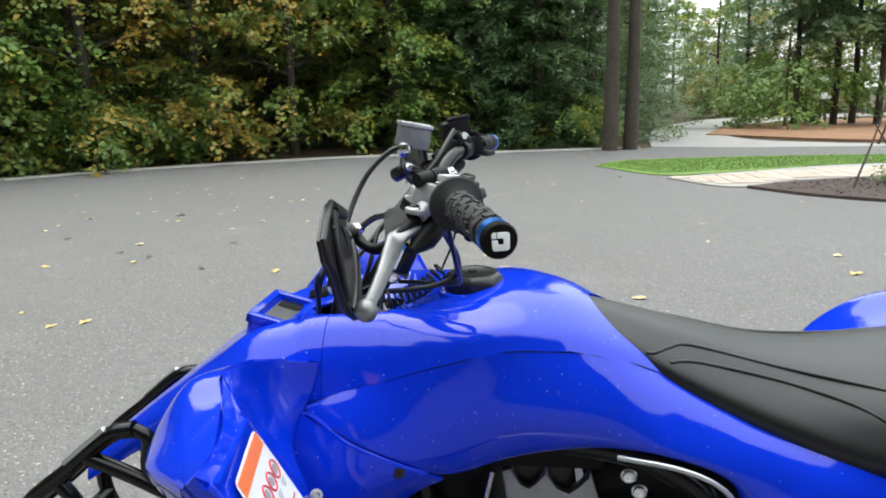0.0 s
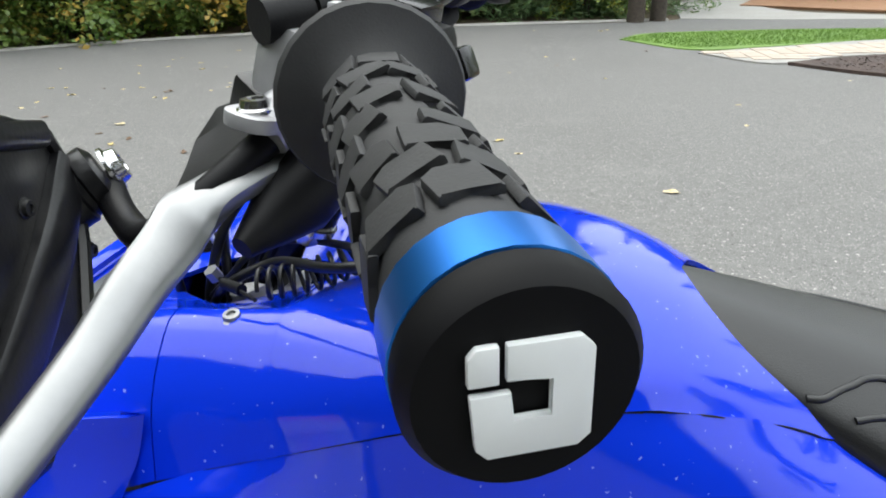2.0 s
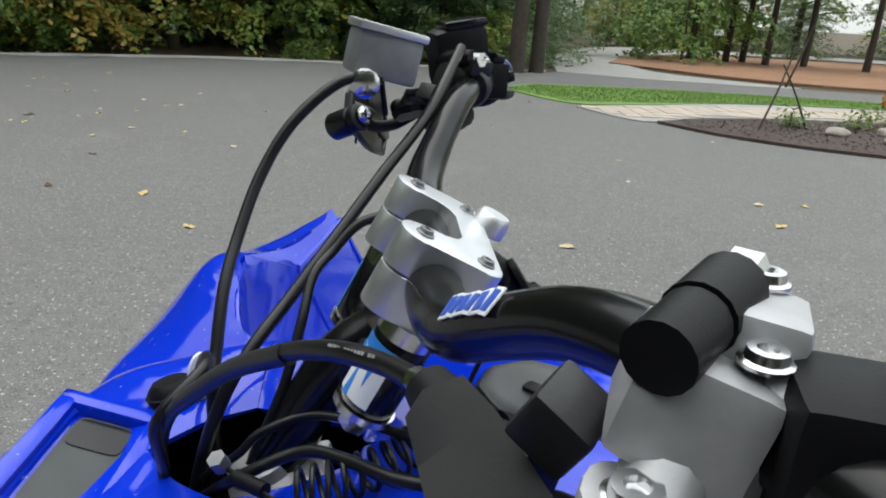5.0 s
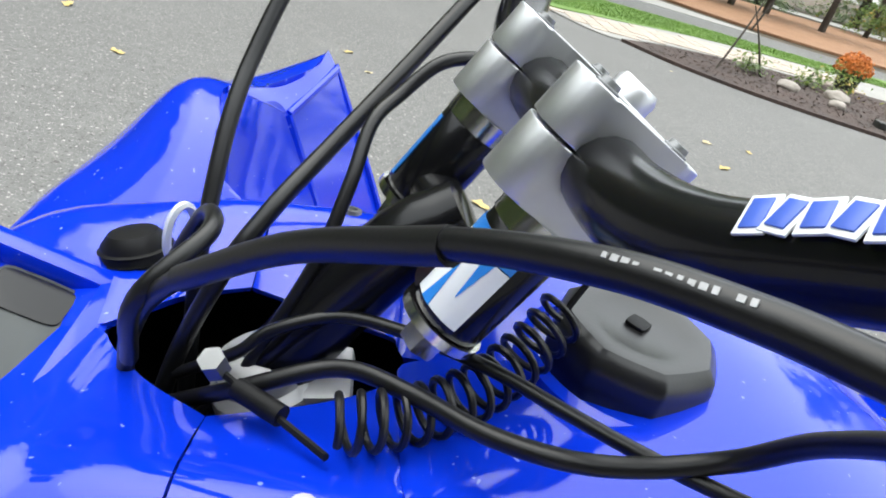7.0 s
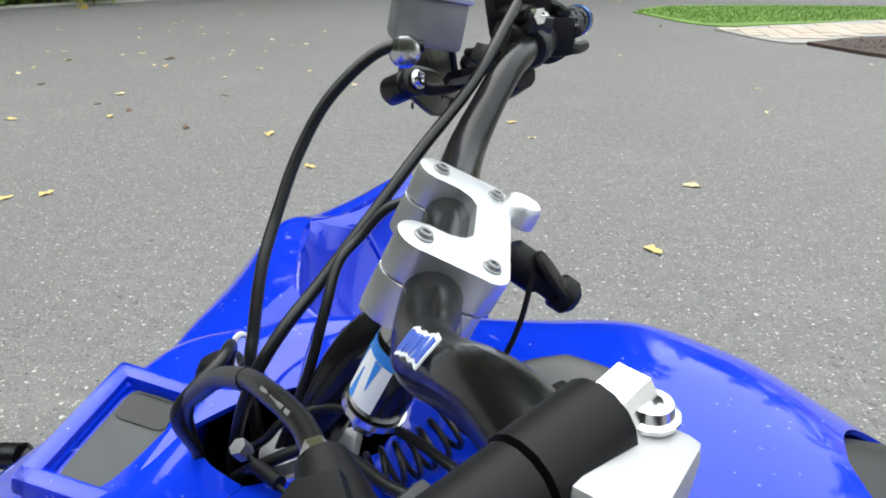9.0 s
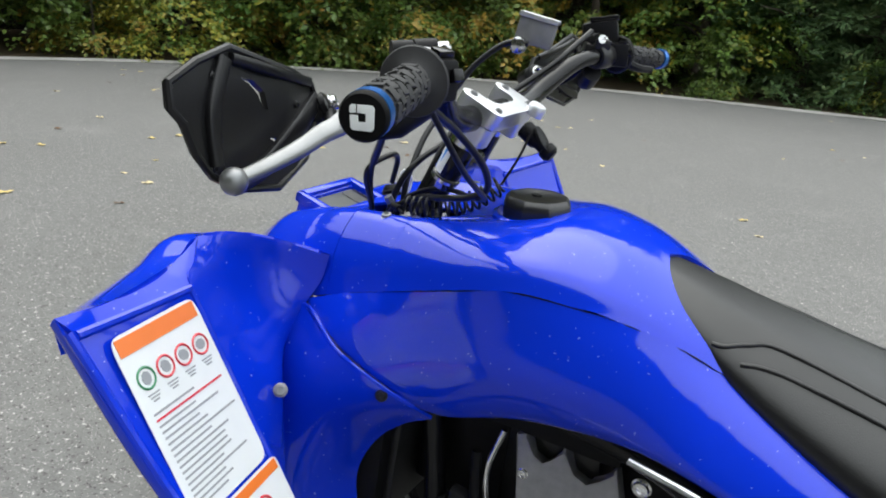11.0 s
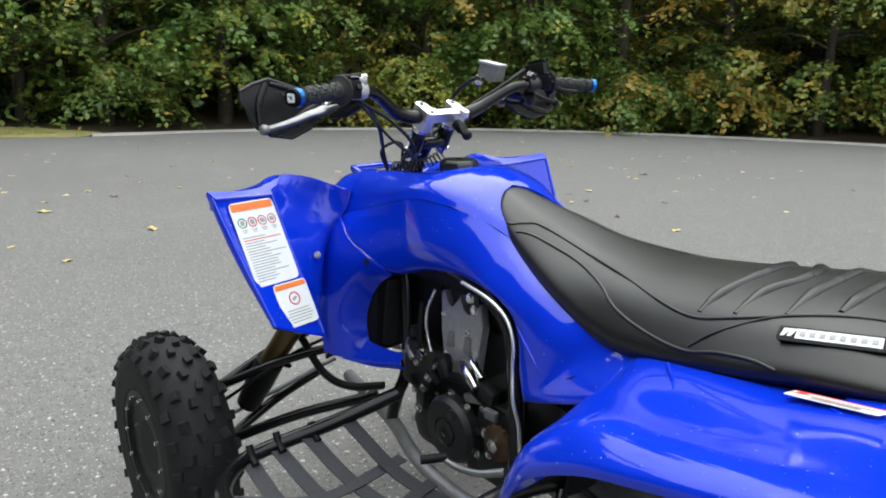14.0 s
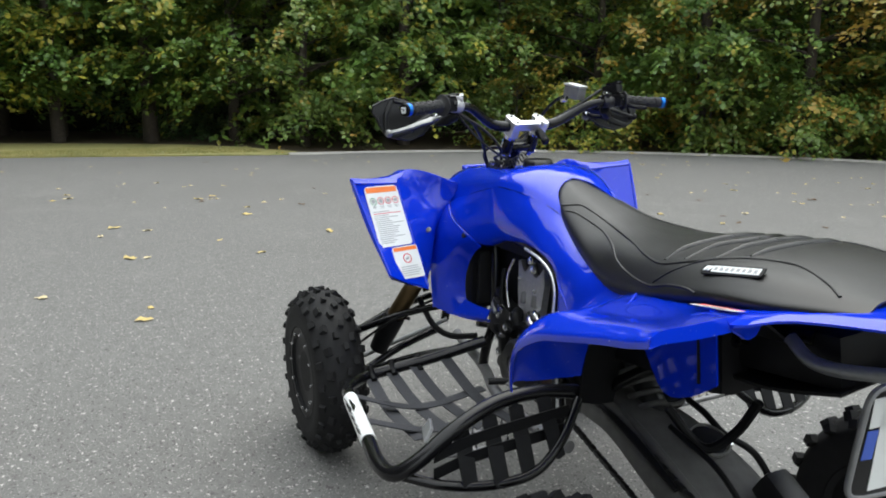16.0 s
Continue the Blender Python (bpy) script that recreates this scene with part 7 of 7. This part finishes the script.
def dry_leaf(seed):
    r = random.Random(seed)
    bm = bmesh.new()
    n = 11
    mid = bm.verts.new((0, 0, 0.008))
    ring = []
    for k in range(n):
        a = 2 * math.pi * k / n
        rad = 0.042 * (1 + 0.28 * math.cos(2 * a) + (0.20 if k % 2 else -0.16)) * r.uniform(0.85, 1.1)
        ring.append(bm.verts.new((rad * math.cos(a), 0.8 * rad * math.sin(a), 0.004 + 0.018 * abs(math.sin(a * 1.5 + seed)) * r.uniform(0.3, 1))))
    for k in range(n):
        bm.faces.new((mid, ring[k], ring[(k + 1) % n]))
    me = bpy.data.meshes.new("fallen_leaf")
    bm.to_mesh(me)
    bm.free()
    me.materials.append(LEAFDRY[seed % 3])
    return me


leaf_meshes = [dry_leaf(k) for k in range(6)]
rng = random.Random(21)
spots = [(-2.03, -0.93, 0), (-3.88, -0.3, 0), (-3.92, 0.58, 0), (-3.48, -0.94, 0), (-4.36, -1.12, 1), (-4.7, -1.03, 0), (-4.49, -0.77, 1), (-6.52, -1.57, 0), (-6.63, -1.42, 1), (-6.16, -0.19, 0), (-4.98, 0.1, 0), (-5.67, 0.4, 1), (-6.33, -0.03, 0), (-5.6, 1.36, 0),
         (-3.68, 6.1, 2), (-3.28, 4.6, 1), (-3.56, 3.78, 0), (-2.75, 5.31, 1), (-3.18, 6.4, 1), (-1.58, 5.18, 1), (0.71, 3.09, 1), (-10.0, 2.12, 0)]
for k in range(200):
    u = rng.uniform(0, 1)
    if u < 0.6:
        x, y = rng.uniform(-10.5, -2.0), rng.uniform(-3.5, 8.5)
    elif u < 0.9:
        x, y = rng.uniform(-9, 3.0), rng.uniform(1.5, 12.5)
    else:
        x, y = rng.uniform(-12.6, -11.6), rng.uniform(-4, 1.5)
    if abs(x) < 1.3 and abs(y) < 0.9 or x < -9 and y > 7:
        continue
    spots.append((x, y, rng.choice((0, 0, 0, 1, 1, 2))))
for k, (x, y, c) in enumerate(spots):
    ob = new("fallen_leaf", leaf_meshes[c + 3 * (k % 2)])
    s = rng.uniform(0.5, 1.0) * (1.1 if k < 22 else 0.9)
    ob.matrix_basis = pose(x, y, 0.014 if x < -11.5 else 0.0, 0, 0, rng.uniform(0, 360)) @ Matrix.Scale(s, 4)
    tagged(ob, ("curled yellow autumn leaf on the asphalt", "curled tan dry leaf on the asphalt", "dark brown dry leaf on the asphalt")[c], "leaf", "fallen leaves")

# Grass blades on the verge and lawn
def blades(name, area, n, h, label, z0, low=None, high=None, mat=GRASSM):
    r = np.random.default_rng(len(name))
    x0, y0, x1, y1 = area
    c = np.stack([r.uniform(x0, x1, n), r.uniform(y0, y1, n), np.full(n, z0)], 1)
    if low:
        c = c[(c[:, 1] > low(c[:, 0])) & (c[:, 1] < high(c[:, 0]))]
        n = len(c)
    nm = r.normal(0, 1, (n, 3)) * (1, 1, 0.1)
    me = bpy.data.meshes.new(name)
    d = r.normal(0, 0.35, (n, 3)) + (0, 0, 1)
    d /= np.linalg.norm(d, axis=1)[:, None]
    w = np.cross(d, nm / np.linalg.norm(nm, axis=1)[:, None]) * 0.004
    L = (h * r.uniform(0.5, 1.2, n))[:, None]
    v = np.stack([c - w, c + w, c + d * L], 1).reshape(-1, 3)
    me.vertices.add(3 * n)
    me.vertices.foreach_set("co", v.ravel())
    me.loops.add(3 * n)
    me.loops.foreach_set("vertex_index", np.arange(3 * n))
    me.polygons.add(n)
    me.polygons.foreach_set("loop_start", np.arange(n) * 3)
    me.update(calc_edges=True)
    me.materials.append(mat)
    return tagged(new(name, me), label, "grass", kind="stuff")


blades("lawn_grass", (1.15, 9.3, 8.5, 11.9), 34000, 0.035, "short bright green lawn grass", 0.012, lambda x: np.interp(x, [1.1, 1.9, 3, 6, 12], [10.7, 9.45, 9.75, 10.75, 10.65]), lambda x: np.interp(x, [1.1, 1.7, 3.7, 6.2, 12], [10.7, 11.45, 11.85, 11.85, 11.5]))
blades("verge_grass", (-13.4, -6.0, -11.9, 1.6), 14000, 0.045, "short yellowish grass on the verge", 0.012, mat=VERGEM)

# Paver path
rng = random.Random(6)
pm = []
for k in range(4):
    b = box(0.205, 0.205, 0.03, None, 0.006)
    me = bpy.data.meshes.new("paver")
    b.to_mesh(me)
    b.free()
    me.materials.append(PAVER)
    pm.append(me)
path = bpy.data.objects["path_base"]
for i in range(22):
    for j in range(9):
        x, y = 2.05 + i * 0.214, 8.02 + j * 0.214 + 0.02 * i
        lo = np.interp(x, [1.9, 2.5, 3.4, 5.0, 8.0], [8.95, 7.95, 8.50, 8.90, 8.95])
        hi = np.interp(x, [1.9, 3.0, 6.0, 8.0], [8.95, 9.42, 10.4, 10.4])
        if lo + 0.08 < y < hi - 0.08 and len(path.children) < 150:
            ob = new("paver", pm[(i + j) % 4])
            ob.parent = path
            ob.matrix_basis = pose(x, y, 0.012 + rng.uniform(0, 0.004), rng.uniform(-0.6, 0.6), rng.uniform(-0.6, 0.6), rng.uniform(-2, 2))

# Flower bed: pot of orange mums, stones, edging, low plants, sticks
MUM = material("orange_flower", (0.55, 0.16, 0.02), 0.7, vary=0.35, scale=30, island=True)
POTM = material("dark_pot", (0.02, 0.022, 0.02), 0.5, vary=0.2, scale=20)
STONE = material("field_stone", (0.26, 0.23, 0.20), 0.9, scale=14, color2=(0.42, 0.38, 0.34), bump=0.6, bump_scale=30)
TEAL = material("green_plastic", (0.05, 0.16, 0.13), 0.5, vary=0.2, scale=20)
pot = empty("flower_pot", "dark pot of orange chrysanthemums beside the path", "flower pot")
part("pot", lathe([(0.13, 0), (0.17, 0.22), (0.18, 0.24), (0.165, 0.24), (0.15, 0.20), (0.01, 0.20)], 24, pose(6.25, 8.95, 0.03)), POTM, pot)
r = np.random.default_rng(4)
n = 1500
v = r.normal(0, 1, (n, 3))
v /= np.linalg.norm(v, axis=1)[:, None]
v[:, 2] = np.abs(v[:, 2])
part("bloom", leaves_mesh("bloom", v * (0.24, 0.24, 0.24) * r.uniform(0.75, 1.05, (n, 1)) + (6.25, 8.95, 0.27), v, 0.04, 0.9, 5, MUM), MUM, pot, "orange blooms", smooth=False)
n = 500
v = r.normal(0, 1, (n, 3))
part("foliage", leaves_mesh("foliage", v / np.linalg.norm(v, axis=1)[:, None] * (0.21, 0.21, 0.12) + (6.25, 8.95, 0.27), v, 0.06, 0.5, 6, LEAF_A), LEAF_A, pot, smooth=False)
for k, (x, y, s, w) in enumerate(((6.9, 8.2, 0.16, 1), (5.3, 7.6, 0.15, 0), (4.6, 7.5, 0.13, 0), (6.0, 7.0, 0.12, 0), (7.6, 8.6, 0.2, 0), (5.0, 7.1, 0.10, 0))):
    bm = bmesh.new()
    bmesh.ops.create_icosphere(bm, subdivisions=3, radius=s)
    for v in bm.verts:
        v.co *= 1 + 0.25 * noise.noise(v.co * 9 + Vector((k, 0, 0)))
        v.co.z *= 0.5
    bmesh.ops.translate(bm, vec=(x, y, 0.035 + s * 0.25), verts=bm.verts)
    tagged(part("stone", bm, WHITE if w else STONE), "pale rounded stone in the flower bed", "stone", "stones in the bed")
spout = empty("drain_spout", "green plastic drain spout lying at the bed's edge", "drain spout")
part("pipe", box(0.95, 0.13, 0.085, pose(5.65, 6.45, 0.043, 0, 0, -8), 0.015), TEAL, spout)
part("mouth", box(0.10, 0.15, 0.10, pose(5.16, 6.52, 0.05, 0, 0, -8), 0.012), POTM, spout, "dark open end")
for k, (x, y, h) in enumerate(((4.3, 8.0, 0.16), (5.7, 8.3, 0.22), (5.2, 8.1, 0.18), (6.7, 7.6, 0.25), (7.6, 7.9, 0.35))):
    v = r.normal(0, 1, (260, 3)) * (h * 0.7, h * 0.7, h * 0.4)
    e = empty("bed_plant", "low leafy plant in the mulch", "plant", "plants in the bed")
    part("leaves", leaves_mesh("leaves", v + (x, y, 0.04 + h * 0.6), v + (0, 0, 1), 0.07, 0.4, k, LEAF_B), LEAF_B, e, smooth=False)
    part("stem", tube([(x, y, 0.02), (x, y, 0.04 + h)], 0.008, 6, 1), BARK, e)
sticks = empty("stick_trellis", "thin bare sticks leaning together in the bed", "sticks")
for a, b in (((3.72, 7.55, 0.03), (4.25, 8.1, 1.05)), ((4.45, 7.9, 0.03), (4.05, 7.95, 0.75)), ((4.1, 7.9, 0.5), (4.35, 8.0, 1.3))):
    part("stick", tube([a, tuple((np.array(a) + b) / 2 + (0.02, 0, 0)), b], [0.014, 0.012, 0.007], 7, 3), BARK, sticks)
box_e = empty("mailbox", "small white mailbox on a post beside the road", "mailbox")
part("post", box(0.08, 0.08, 0.7, pose(11.4, 28.6, 0.35), 0.01), BARK, box_e)
part("box", box(0.36, 0.18, 0.22, pose(11.4, 28.6, 0.8), 0.05), WHITE, box_e)
# Bark chips in the bed
c = np.stack([r.uniform(2.9, 8.5, 5000), r.uniform(6.1, 8.6, 5000), np.full(5000, 0.042)], 1)
lo = np.interp(c[:, 0], [2.65, 3.2, 4.2, 6.0, 9.0], [7.8, 7.1, 6.45, 5.95, 5.7])
hi = np.interp(c[:, 0], [2.65, 3.5, 5.0, 8.0], [7.85, 8.25, 8.7, 8.75])
c = c[(c[:, 1] > lo) & (c[:, 1] < hi)]
me = leaves_mesh("bark_chips", c, np.tile((0, 0, 1.0), (len(c), 1)), 0.05, 0.4, 3, MULCH)
me.materials.append(MULCH)
tagged(new("bark_chips", me), "dark bark mulch chips", "mulch", kind="stuff")
